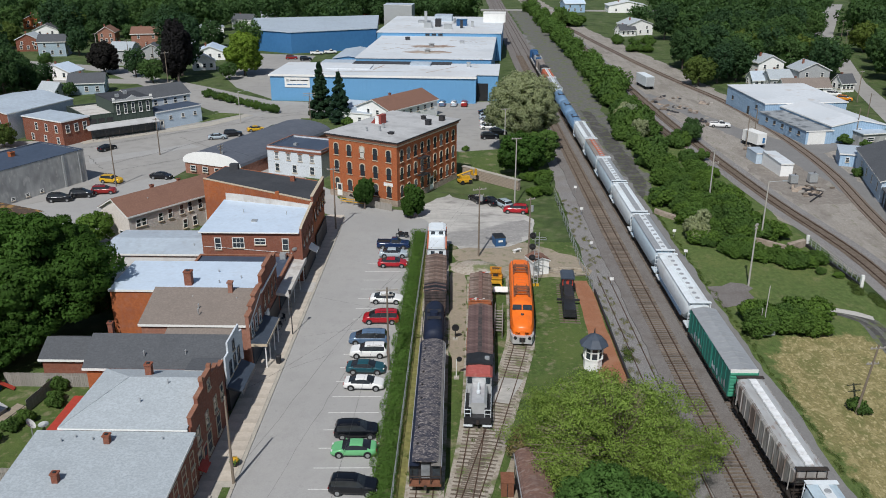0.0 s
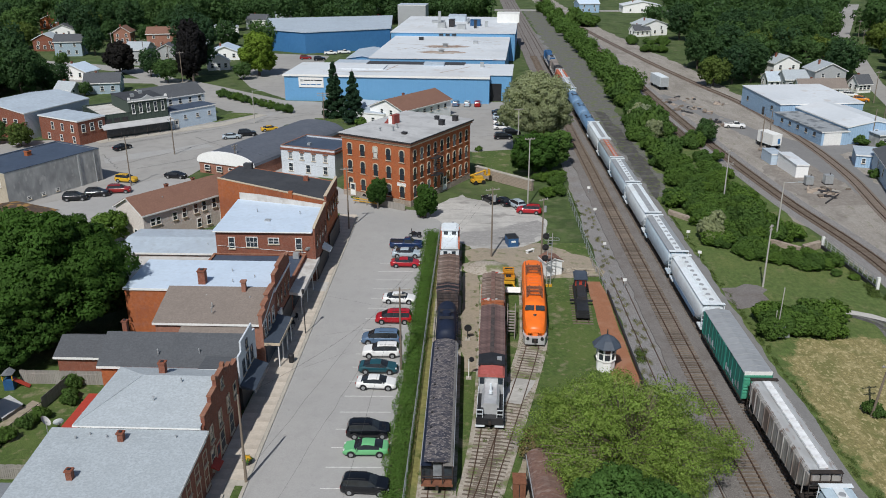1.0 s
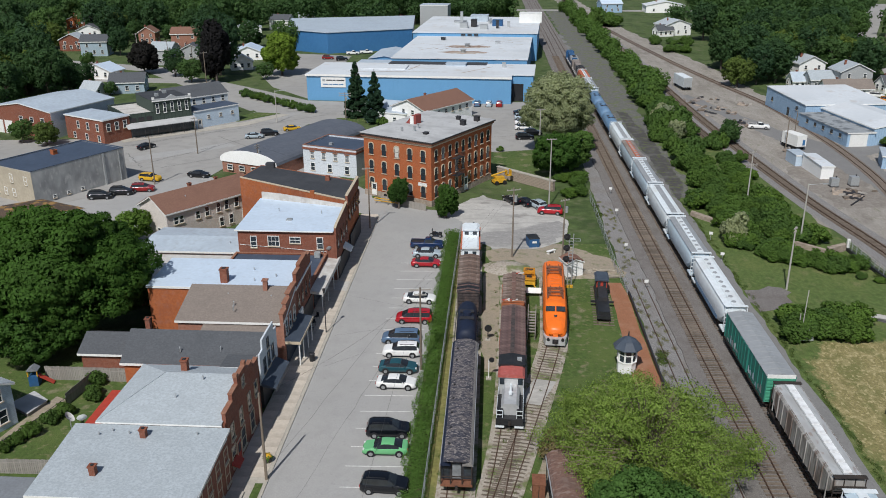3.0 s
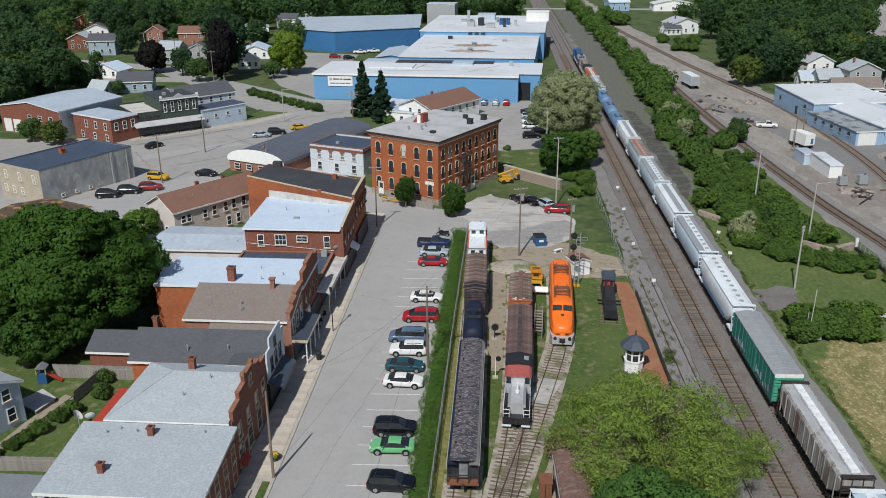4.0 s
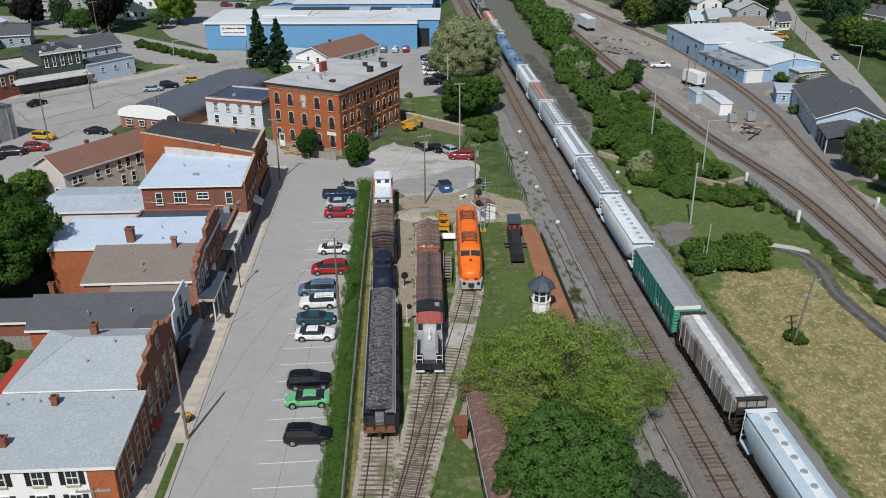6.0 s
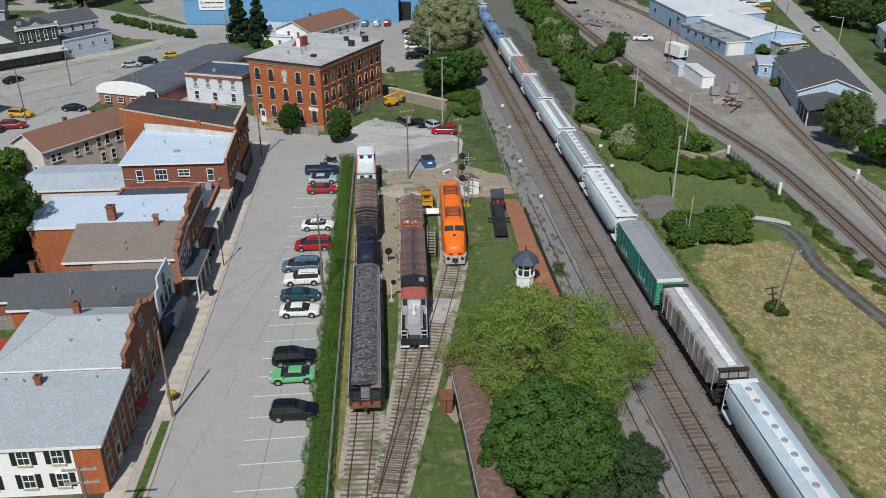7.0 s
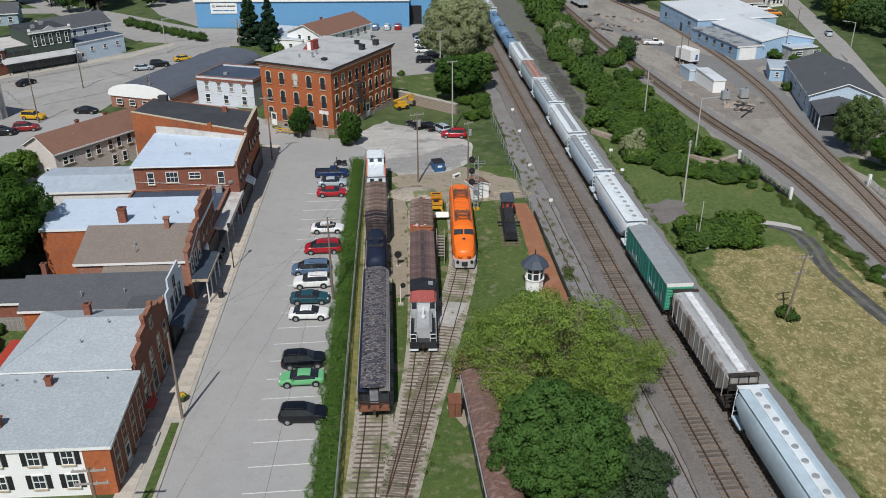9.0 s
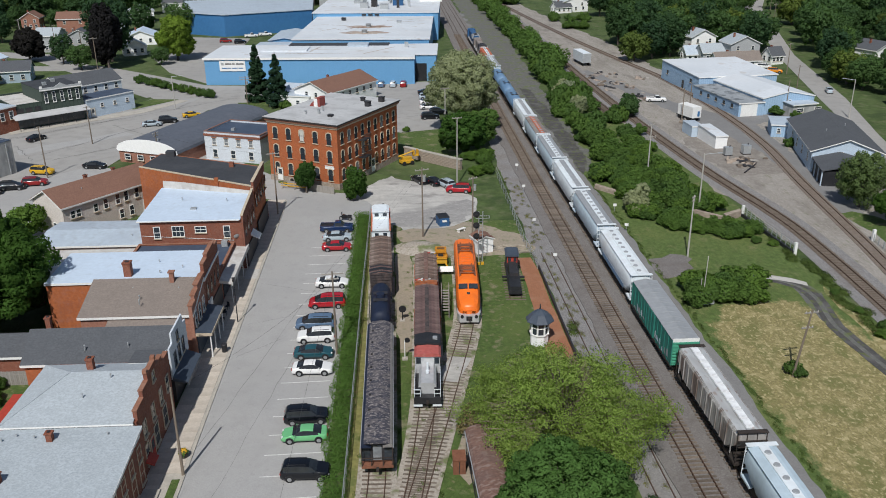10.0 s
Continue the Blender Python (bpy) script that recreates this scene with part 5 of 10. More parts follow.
b = thing("shop", STREET, "tall orange brick shop with a dark tar roof on the corner", "shop")
q = [(-41.9, 130.3), (-22.4, 119.3), (-22.4, 129.6), (-40.4, 138.0)]
tops = (8.75, 8.65, 8.7, 8.8)
inner = [(-41.6, 130.6), (-22.7, 119.9), (-22.7, 129.2), (-40.2, 137.5)]
part("wall", Geo().add([(*p, -0.2) for p in q] + [(*p, z) for p, z in zip(q, tops)], [(3, 2, 1, 0), (4, 5, 6, 7), (0, 1, 5, 4), (1, 2, 6, 5), (2, 3, 7, 6), (3, 0, 4, 7)]), "brick_painted", b)
part("roof", Geo().add([(*p, z) for p, z in zip(inner, tops)] + [(*p, z + 0.06) for p, z in zip(inner, tops)], [(4, 5, 6, 7), (0, 1, 5, 4), (1, 2, 6, 5), (2, 3, 7, 6), (3, 0, 4, 7)]), "tar_roof", b)
part("coping", Geo().add([(q[0][0], q[0][1] - 0.05, 8.75), (q[1][0], q[1][1] - 0.05, 8.65), (q[1][0], q[1][1] + 0.3, 8.65), (q[0][0], q[0][1] + 0.3, 8.75), (q[0][0], q[0][1] - 0.05, 8.9), (q[1][0], q[1][1] - 0.05, 8.8), (q[1][0], q[1][1] + 0.3, 8.8), (q[0][0], q[0][1] + 0.3, 8.9)], [(4, 5, 6, 7), (0, 1, 5, 4), (1, 2, 6, 5), (2, 3, 7, 6), (3, 0, 4, 7), (3, 2, 1, 0)]), "stone_trim", b)
part("front_parapet", Geo().box(-22.6, 119.3, 8.0, -22.25, 129.6, 9.4), "brick_red", b)
part("front_coping", Geo().box(-22.65, 119.25, 9.4, -22.2, 129.65, 9.5), "stone_trim", b)
part("chimney_stack", Geo().box(-28.6, 122.3, 6.0, -28.0, 122.9, 9.1), "brick_painted", b)
part("roof_hut", Geo().box(-39.0, 135.6, 8.8, -37.6, 136.8, 9.7), "tar_roof", b)
part("roof_vent", Geo().box(-27.6, 129.2, 8.7, -26.9, 129.9, 9.5), "brick_red", b)
for at in (120.5, 122.7, 124.9, 127.1, 128.9):
    window(b, pose(-22.247, at, 5.4, 0, 0, 90), 0.9, 2.0, arch=True, sill_mat="brick_coping", frame_mat="stone_trim")
part("shopfront", Geo().box(-22.25, 119.8, 0.2, -22.1, 129.2, 3.0), "dark_metal", b)

# -- behind the row --
building("old_shed", pose(-81.1, 123.4, 0, 0, 0, -26), 10, 14, 3.0, "grey_wood", "roof_mottled", "gable_x", 0.9, 0.3, "old shed with a rusty patched roof behind the maple", "shed")
b = building("tan_house", pose(-48.4, 123.0, 0, 0, 0, 52.0), 17.4, 7.6, 5.2, "tan_siding", "shingle_redbrown", "gable_x", 2.0, 0.35, "long tan-sided house with a brown shingle roof", "house",
             [("S", x, z, 0.7, hh, {}) for x, z, hh in ((1.6, 3.1, 1.1), (2.6, 3.1, 1.1), (5.6, 3.0, 1.2), (7.4, 3.0, 1.5), (9.6, 3.1, 1.5), (11.2, 3.2, 1.5), (13.2, 3.2, 1.5), (10.0, 0.6, 1.4), (11.9, 0.6, 1.5), (14.6, 0.5, 1.9))] + spread("W", 2.0, 5.2, 2, 1.0, 0.8, 1.3))
chimney(b, 7.4, 4.3, 6.9, s=0.5, h=0.7)
chimney(b, 12.5, 4.3, 6.9, s=0.45, h=0.6)
vents(b, [(5.0, 2.0), (2.4, 5.0)], 6.2)

b = thing("arched_hall", pose(-52.2, 165.8, 0, 0, 0, -24), "hall with a curved dark roof and white arched front", "hall")
W_, N_ = 13.5, 14
arc = lambda k, e=0.0: (W_ / 2 - (W_ / 2 + e) * math.cos(math.pi * k / N_), 2.6 + (2.0 + e) * math.sin(math.pi * k / N_) ** 0.9)
part("wall", Geo().prism([(0, -0.2)] + [arc(k) for k in range(N_ + 1)] + [(W_, -0.2)], 0, 34, "y"), "brick_pink", b)
part("white_arch", Geo().prism([arc(k, 0.35) for k in range(N_ + 1)] + [(W_, 2.3), (0, 2.3)], -0.25, 0.0, "y"), "white_siding", b)
part("roof", Geo().loft([[Vector((arc(k, e)[0], y, arc(k, e)[1])) for k in range(N_ + 1)] + [Vector((arc(k, e + 0.12)[0], y, arc(k, e + 0.12)[1])) for k in range(N_, -1, -1)] for e, y in ((0.02, 0.0), (0.02, 34.2))]), "hall_roof", b)
for x in (2.2, 5.2, 8.2, 11.2):
    window(b, pose(x, -0.26, 0.8), 1.2, 1.0)
b = building("white_shop", pose(-35.4, 165.8, 0, 0, 0, -22), 12.4, 10, 5.3, "pale_siding", "blue_grey_roof", "flat", 0, 0, "white two-storey building with a blue roof and brick cornice", "building",
             [("S", 2.2 + 2.7 * k, 3.2, 0.8, 1.3, dict(frame_mat="white_paint", pane_mat="pane_pale")) for k in range(4)] + spread("S", 2.2, 10.2, 3, 0.7, 0.9, 1.5), parapet=0.4, trim="brick_red")
for k in range(4):
    part("hood", Geo().box(1.65 + 2.7 * k, -0.12, 4.52, 2.75 + 2.7 * k, -0.003, 4.72), "brick_coping", b)
part("cornice", Geo().box(-0.1, -0.15, 4.9, 12.5, 0, 5.3).box(12.4, 0, 4.9, 12.5, 10, 5.3), "brick_red", b)
part("roof_box", Geo().box(4.2, 3.2, 5.3, 4.9, 3.9, 5.8), "galvanised", b)

# the three-storey brick hall
b = thing("brick_hall", pose(-20.9, 151.0, 0, 0, 0, -30.2), "three-storey orange brick hall with arched windows and a flat grey roof", "building")
w, d, h = 14.8, 21.4, 11.4
part("wall", Geo().box(0, 0, -0.2, w, d, h), "brick_orange", b)
part("frieze", Geo().box(-0.12, -0.12, h - 0.55, w + 0.12, d + 0.12, h - 0.2), "stone_trim", b, "pale stone band below the eaves")
part("cornice", Geo().box(-0.35, -0.35, h - 0.2, w + 0.35, d + 0.35, h + 0.2), "brick_coping", b)
part("eaves_board", Geo().box(-0.55, -0.55, h + 0.2, w + 0.55, d + 0.55, h + 0.42), "dark_metal", b)
part("roof", Geo().box(-0.55, -0.55, h + 0.42, w + 0.55, d + 0.55, h + 0.5), "grey_flat_roof", b)
part("stone_base", Geo().box(-0.08, -0.08, 0, w + 0.08, d + 0.08, 1.1), "old_stone", b)
for z, hh in ((8.0, 2.1), (4.7, 2.2), (1.5, 2.1)):
    for k in range(5):
        boarded = (k == 2 and z > 7)
        window(b, pose(1.7 + k * 2.85, -0.003, z), 0.95, hh, arch=True, pane_mat="blind" if boarded else "pane", frame_mat="dark_metal")
    for k in range(9):
        window(b, pose(w + 0.003, 1.5 + k * 2.3, z, 0, 0, 90), 0.9, hh, arch=True, pane_mat="pane_pale" if (k * 7 + int(z)) % 5 == 0 else "pane", frame_mat="dark_metal")
for x in (1.6,):
    door(b, pose(x + 0.6, -0.09, 0.3), 1.1, 2.3)
door(b, pose(w + 0.09, 11.6, 0.3, 0, 0, 90), 1.3, 2.5)
part("wall_sign", Geo().box(12.0, -0.1, 3.6, 13.9, -0.02, 4.2), "white_paint", b)
pent = part("stair_hut", Geo().prism([(0.6, h), (3.4, h), (3.4, h + 2.2), (2.6, h + 2.2)], 8.0, 9.8, "y", pose(1.4, 2.0, 0)), "hut_red", b, "small red stair hut on the roof")
part("hut_door", Geo().box(3.5, 9.93, h + 0.5, 4.3, 9.99, h + 2.0), "white_paint", pent)
for x, y, s, hh in ((6.9, 7.4, 0.25, 0.9), (7.5, 5.2, 0.3, 0.9), (12.2, 13.8, 0.9, 1.0), (12.6, 18.2, 0.9, 1.0), (9.0, 17.6, 0.7, 0.7), (10.4, 4.0, 0.8, 0.4), (5.4, 4.2, 0.25, 0.6)):
    part("roof_vent", Geo().box(x, y, h + 0.4, x + s, y + s, h + 0.4 + hh).box(x - 0.08, y - 0.08, h + 0.4 + hh, x + s + 0.08, y + s + 0.08, h + 0.5 + hh), "dark_metal" if s > 0.6 else "galvanised", b)
# iron fire escape on the long side
esc = part("fire_escape", Geo().box(w + 0.1, 6.6, 7.4, w + 1.3, 9.2, 7.5), "dark_metal", b, "black iron fire escape")
part("landing", Geo().box(w + 0.1, 6.6, 4.2, w + 1.3, 9.2, 4.3), "dark_metal", esc)
g = Geo()
for z in (7.5, 4.3):
    for k in range(8):
        g.box(w + 1.25, 6.6 + k * 0.36, z, w + 1.29, 6.64 + k * 0.36, z + 1.0)
    g.box(w + 1.24, 6.6, z + 1.0, w + 1.3, 9.2, z + 1.06)
for k in range(9):
    g.box(w + 0.3, 9.0 - k * 0.3, 7.2 - k * 0.35, w + 1.0, 9.25 - k * 0.3, 7.25 - k * 0.35)
part("railing", g, "dark_metal", esc)
part("area_fence", Geo().box(5.4, -2.6, 0, w + 0.5, -2.5, 1.3), "grey_wood", b)

# -- across the main street --
b = building("block_building", pose(-90.3, 147.8, 0, 0, 0, -28), 12.3, 20.4, 6.2, "grey_block", "blue_grey_roof", "flat", 0, 0, "two-storey building with a weathered grey block side and tan front", "building",
             spread("S", 2.2, 10.4, 3, 3.6, 0.75, 1.5, sill_mat="tan_stone") + spread("S", 1.6, 6.5, 3, 1.0, 0.75, 1.3, sill_mat="tan_stone") + spread("E", 4.0, 10.0, 3, 0.5, 0.6, 0.5), walls={"S": "tan_stone"}, parapet=0.15, trim="blue_grey_roof")
chimney(b, 4.6, 10.5, 6.2, mat="brick_orange", s=0.9, h=0.8)
part("downpipe", Geo().box(12.3, 15.2, 0, 12.5, 15.6, 6.2).tube((12.45, 18.9, 0), (12.45, 18.9, 6.0), 0.08), "galvanised", b)
building("corner_shop", pose(-97.9, 194.4, 0, 0, 0, -30), 13.9, 7.4, 5.5, "brick_red", "metal_roof", "flat", 0, 0.15, "two-storey dark brick corner shop with a pale flat roof", "shop",
         spread("S", 4.8, 11.8, 3, 2.9, 0.8, 1.6) + spread("E", 1.4, 6.0, 3, 2.9, 0.9, 1.7) + spread("S", 3, 12, 3, 0.4, 0.8, 1.4))
b = building("garage", pose(-119, 200.3, 0, 0, 0, -22), 20, 20, 6.2, "brick_red", "metal_roof", "gable_y", 1.5, 0.2, "brick garage with white doors and a wide pale metal roof", "garage",
             spread("S", 10, 17, 3, 3.5, 1.1, 1.1), walls={"E": "pale_siding"})
for x in (2.2, 5.4):
    part("garage_door", Geo().box(x - 1.3, -0.06, 0, x + 1.3, 0.0, 3.2).box(x - 1.3, -0.08, 1.0, x + 1.3, -0.06, 1.05).box(x - 1.3, -0.08, 2.1, x + 1.3, -0.06, 2.15), "white_paint", b)
b = building("green_shop", pose(-82.8, 193.6, 0, 0, 0, 38.5), 15.8, 15, 5.2, "green_front", "old_membrane", "flat", 0, 0, "long dark green shop with a metal awning and false front", "shop", parapet=0.35, trim="green_front")
part("upper_storey", Geo().box(6.6, 0, 5.2, 15.8, 13, 8.1), "green_front", b)
part("upper_roof", Geo().box(6.5, -0.1, 8.1, 15.9, 13.1, 8.2), "tar_roof", b)
part("pediment", Geo().prism([(6.5, 8.1), (15.9, 8.1), (15.9, 8.55), (12.6, 8.55), (11.2, 9.3), (9.8, 8.55), (6.5, 8.55)], -0.3, 0.1, "y"), "grey_siding", b)
part("cornice", Geo().box(6.4, -0.45, 7.95, 16.0, -0.003, 8.15), "white_paint", b)
for x in (6.6, 15.5):
    part("corner_block", Geo().box(x - 0.1, -0.35, 8.5, x + 0.4, 0.15, 9.0), "white_paint", b)
for k in range(5):
    window(b, pose(7.6 + k * 1.78, -0.003, 5.2), 0.6, 2.2, sill_mat="white_paint")
for k in range(3):
    part("blind_panel", Geo().box(0.9 + k * 1.9, -0.06, 3.7, 2.3 + k * 1.9, -0.003, 4.7), "dark_metal", b)
part("awning", Geo().prism([(0.0, 3.5), (-2.4, 2.7), (-2.4, 2.6), (0.0, 3.3)], -0.5, 16.3, "x"), "grey_flat_roof", b, "long grey metal awning over the sidewalk")
for k in range(6):
    part("awning_post", Geo().tube((0.3 + k * 3.1, -2.2, 0), (0.3 + k * 3.1, -2.2, 2.7), 0.06), "dark_metal", b)
part("shopfront", Geo().box(0.3, -0.05, 0.3, 15.5, 0, 2.6), "pane", b)
for x, y in ((9.0, 5.0), (12.0, 8.0)):
    part("roof_unit", Geo().box(x, y, 8.2, x + 0.8, y + 0.8, 8.9), "galvanised", b)
b = building("white_shop", pose(-70.0, 203.8, 0, 0, 0, 50), 13, 6, 4.3, "powder_siding", "blue_grey_roof", "flat", 0, 0.15, "pale blue-white shop front with a flat roof", "shop", spread("S", 4, 11, 3, 2.2, 0.7, 0.8))
door(b, face("S", 13, 6, 1.4, 0.1))
building("white_house", pose(-77.0, 208.0, 0, 0, 0, 46), 16, 9, 6.3, "pale_siding", "shingle_dark", "gable_x", 2.2, 0.3, "pale two-storey house with a dark grey roof", "house", spread("S", 3.5, 14.5, 5, 4.5, 0.75, 1.2))

# -- the blue factory --
fac = thing("factory", pose(-49.2, 241.6, 0, 0, 0, -4.7), "large blue metal factory with wide white roofs", "factory")
part("front_wall", Geo().box(0, 0, -0.2, 58.5, 22, 7.3).box(58.5, 4.5, -0.2, 64.5, 24, 7.3), "factory_blue", fac)
part("front_roof", Geo().prism([(-0.3, -0.3), (58.6, -0.3), (58.6, 4.2), (64.8, 4.2), (64.8, 24.2), (-0.3, 22.3)], 7.3, 7.55), "factory_roof", fac)
part("parapet_strip", Geo().box(-0.35, -0.4, 7.0, 58.7, -0.3, 7.6), "white_paint", fac)
# dark box painted as the shade of the sunken gap between the roofs
part("dark_gap", Geo().box(19.9, 20.5, 7.3, 50, 26.2, 7.62), "tar_roof", fac, "dark strip painted as the shade in the sunken gap between the white roofs")
part("raised_roof", Geo().box(14, 10, 7.5, 27, 17.6, 7.9), "factory_roof", fac)
part("side_bay", Geo().box(8, 22.3, 0, 20, 38, 6.0), "factory_blue", fac)
part("side_bay_roof", Geo().box(7.7, 22.3, 6.0, 20, 38.3, 6.2), "metal_roof", fac)
for x, y in ((41, 40), (41, 54)):
    rust = [(x + 7.5 * math.cos(a * math.pi / 12) * (1 + 0.25 * math.sin(a * 2.3)), y + 3.4 * math.sin(a * math.pi / 12) * (1 + 0.2 * math.cos(a * 3.1))) for a in range(24)]
    part("rust_stain", Geo().prism(rust, 8.652, 8.658), "rust_stain", fac, "brown rust stain round a roof vent")
    part("roof_vent", Geo().tube((x, y, 8.6), (x, y, 9.5), 0.8, n=12).tube((x, y, 9.5), (x, y, 9.8), 1.2, 0.5, n=12), "galvanised", fac)
for x0, y0, x1, y1 in ((26, 44, 30, 50), (30, 50, 33, 46), (33, 46, 37, 52), (24, 60, 34, 57), (46, 70, 56, 66), (10, 6, 40, 7), (28, 10, 30, 19), (44, 6, 52, 18)):
    side = Vector((-(y1 - y0), x1 - x0, 0)).normalized() * 0.22
    a, c = Vector((x0, y0, 8.662 if y0 > 26 else 7.562)), Vector((x1, y1, 8.662 if y0 > 26 else 7.562))
    part("roof_seam", Geo().add([a - side, a + side, c + side, c - side], [(0, 1, 2, 3)]), "rust_stain", fac)
part("middle_wall", Geo().box(20, 26.5, 0, 62, 82, 8.4), "factory_blue", fac)
part("middle_roof", Geo().box(19.7, 26.2, 8.4, 62.3, 82, 8.65), "factory_roof", fac)
part("rear_wall", Geo().box(18, 82, 0, 64, 140, 9.8), "factory_blue", fac)
part("rear_roof", Geo().box(17.7, 81.7, 9.8, 64.3, 140, 10.05), "factory_roof", fac)
part("side_shed", Geo().prism([(10, 0), (20, 0), (20, 6.2), (15, 7.0), (10, 6.2)], 40, 62, "y"), "factory_blue", fac)
part("side_shed_roof", Geo().prism([(9.7, 6.2), (15, 7.05), (20.0, 6.2), (20.0, 6.4), (15, 7.25), (9.7, 6.4)], 39.6, 62.4, "y"), "metal_roof", fac)
part("sign_board", Geo().box(4.2, -0.2, 3.9, 11.4, -0.05, 6.7), "white_paint", fac, "white sign board with grey lettering")
part("sign_mark", Geo().box(4.7, -0.24, 5.55, 5.4, -0.2, 6.25), "galvanised", fac)
for k, (x0, x1) in enumerate(((5.8, 7.6), (7.8, 8.5), (8.8, 11.0))):
    part("sign_bar", Geo().box(x0, -0.24, 5.75, x1, -0.2, 6.05), "dark_metal", fac)
for x0, x1 in ((4.8, 6.4), (6.6, 7.4), (7.7, 9.2), (9.5, 10.7)):
    part("sign_bar", Geo().box(x0, -0.24, 4.6, x1, -0.2, 4.85), "factory_blue_dark", fac)
# closed black plate; its colour is the shade inside the open doorway
part("loading_opening", Geo().box(58.55, 4.4, 0, 61.8, 4.5, 5.0), "black_paint", fac, "black panel painted as the shade inside an open loading door")
for x, y, sx, sy, z, hh, mt in ((38, 18, 6, 4, 7.5, 0.7, "metal_roof"), (55, 17, 1.0, 1.0, 7.5, 1.4, "galvanised"), (30, 70, 1.5, 1.5, 8.6, 0.9, "dark_metal"), (50, 62, 1.5, 1.5, 8.6, 0.8, "galvanised"),
                                (34, 96, 3, 3, 10, 2.0, "galvanised"), (38, 100, 2, 5, 10, 2.6, "dark_metal"), (42, 92, 3, 2, 10, 1.8, "galvanised"), (46, 104, 4, 4, 10, 2.2, "dumpster_blue"), (33, 108, 1, 1, 10, 5, "galvanised"), (56, 118, 9, 7, 10, 3.6, "white_paint"), (36, 120, 7, 7, 10, 2.3, "metal_roof"), (30, 112, 5, 3, 10, 1.0, "galvanised"), (48, 96, 1, 1, 10, 3.0, "dark_metal"), (52, 100, 1, 1, 10, 2.2, "galvanised"), (44, 112, 0.6, 9, 10, 1.2, "galvanised")):
    part("roof_unit", Geo().box(x, y, z, x + sx, y + sy, z + hh).box(x - 0.1, y - 0.1, z + hh, x + sx + 0.1, y + sy + 0.1, z + hh + 0.12), mt, fac)
for k in range(3):
    part("rear_window", Geo().box(36 + k * 2.4, 81.6, 8.9, 37.6 + k * 2.4, 81.66, 9.6), "pane", fac)
building("grey_tower", pose(-27.5, 405, 0, 0, 0, -6), 13, 10, 12.5, "grey_siding", "metal_roof", "flat", 0, 0.1, "tall pale grey metal building behind the factory", "building")
wing = thing("warehouse", pose(0, 0, 0), "dark blue metal warehouse with a pale sloping roof", "warehouse")
q = [(-59.2, 336), (-27, 350), (-30, 402), (-84, 388), (-76, 346)]
part("wall", Geo().prism(q, -0.2, 8.0), "factory_blue_dark", wing)
part("roof", Geo().prism([(-59.3, 335.6), (-26.6, 349.8), (-29.6, 402), (-84.5, 388.4), (-76.4, 345.6)], 8.0, 8.3), "metal_roof", wing)
b = building("white_house", pose(-13.1, 206, 0, 0, 0, 53.5), 19.4, 11, 4.3, "white_siding", "shingle_redbrown", "gable_x", 2.2, 0.4, "long white house with a brown shingle roof", "house",
             spread("S", 2.5, 17, 6, 2.6, 0.9, 1.0) + spread("W", 3, 8, 3, 0.8, 0.9, 1.2) + spread("W", 4, 7, 2, 3.0, 0.8, 1.0))
chimney(b, 9, 7.5, 5.6, mat="brick_red", s=0.5, h=0.9)
building("annex", pose(-28.5, 212.5, 0, 0, 0, -20), 11, 6, 2.9, "white_siding", "metal_roof", "flat", 1.3, 0.15, "low white annex with a pale flat roof", "house", spread("S", 2, 8, 3, 0.9, 0.8, 1.0))
building("annex", pose(-26.0, 219, 0, 0, 0, -20), 9, 6, 2.8, "white_siding", "metal_roof", "gable_x", 1.2, 0.3, "low white garage with a pale metal roof", "garage")

# -- east of the tracks --
b = building("metal_shed", pose(82.0, 214.0, 0, 0, 0, 6), 22, 23, 4.6, "blue_metal", "factory_roof", "shed", 0.7, 0.2, "long pale blue metal shed with a white roof", "shed",
             [("W", 4, 2.2, 0.8, 0.9, dict(frame_mat="dark_metal")), ("W", 14, 0.2, 1.0, 2.0, dict(frame_mat="dark_metal", bars=0)), ("W", 18.5, 2.6, 0.9, 0.8, dict(frame_mat="dark_metal"))])
building("metal_shed", m=pose(89.3, 191.2, 0, 0, 0, 8), w=13.5, d=23.4, h=3.9, wall="blue_metal", roof="factory_roof", kind="gable_y", rise=1.3, over=0.15, label="pale blue gabled metal shed with a white roof", category="shed", wins=[("S", 7.0, 2.6, 0.7, 0.6, {})])
b = building("lean_to", pose(83.0, 189.8, 0, 0, 0, 8), 6.5, 22.0, 3.1, "blue_metal", "patched_roof", "flat", 0.0, 0.2, "long low lean-to of blue metal with a patched grey roof", "shed", spread("W", 4, 19, 5, 1.7, 0.8, 0.7, frame_mat="dark_metal"))
part("sliding_door", Geo().box(0.6, -0.1, 0, 4.8, 0, 3.0), "white_paint", b, "large white sliding door")
building("open_shed", pose(95.6, 188.6, 0, 0, 0, 14), 6.6, 7, 2.7, "grey_block", "metal_roof", "shed", 0.3, 0.3, "grey shed with a pale roof", "shed", spread("S", 2, 7, 2, 1.0, 1.8, 0.8))
b = building("warehouse", pose(79.2, 146.6, 0, 0, 0, -15.5), 12.4, 25.0, 4.0, "powder_siding", "shingle_dark", "gable_y", 2.3, 0.4, "blue gabled warehouse with a dark shingle roof", "warehouse",
             spread("W", 6, 22, 4, 1.5, 0.8, 1.4) + spread("S", 5, 8, 2, 3.0, 0.9, 0.9))
# solid black block behind the posts, coloured as the porch's inner shade
part("porch", Geo().box(0.4, -9, 0, 9.0, 0, 2.7), "black_paint", b, "black block painted as the shade inside an open porch")
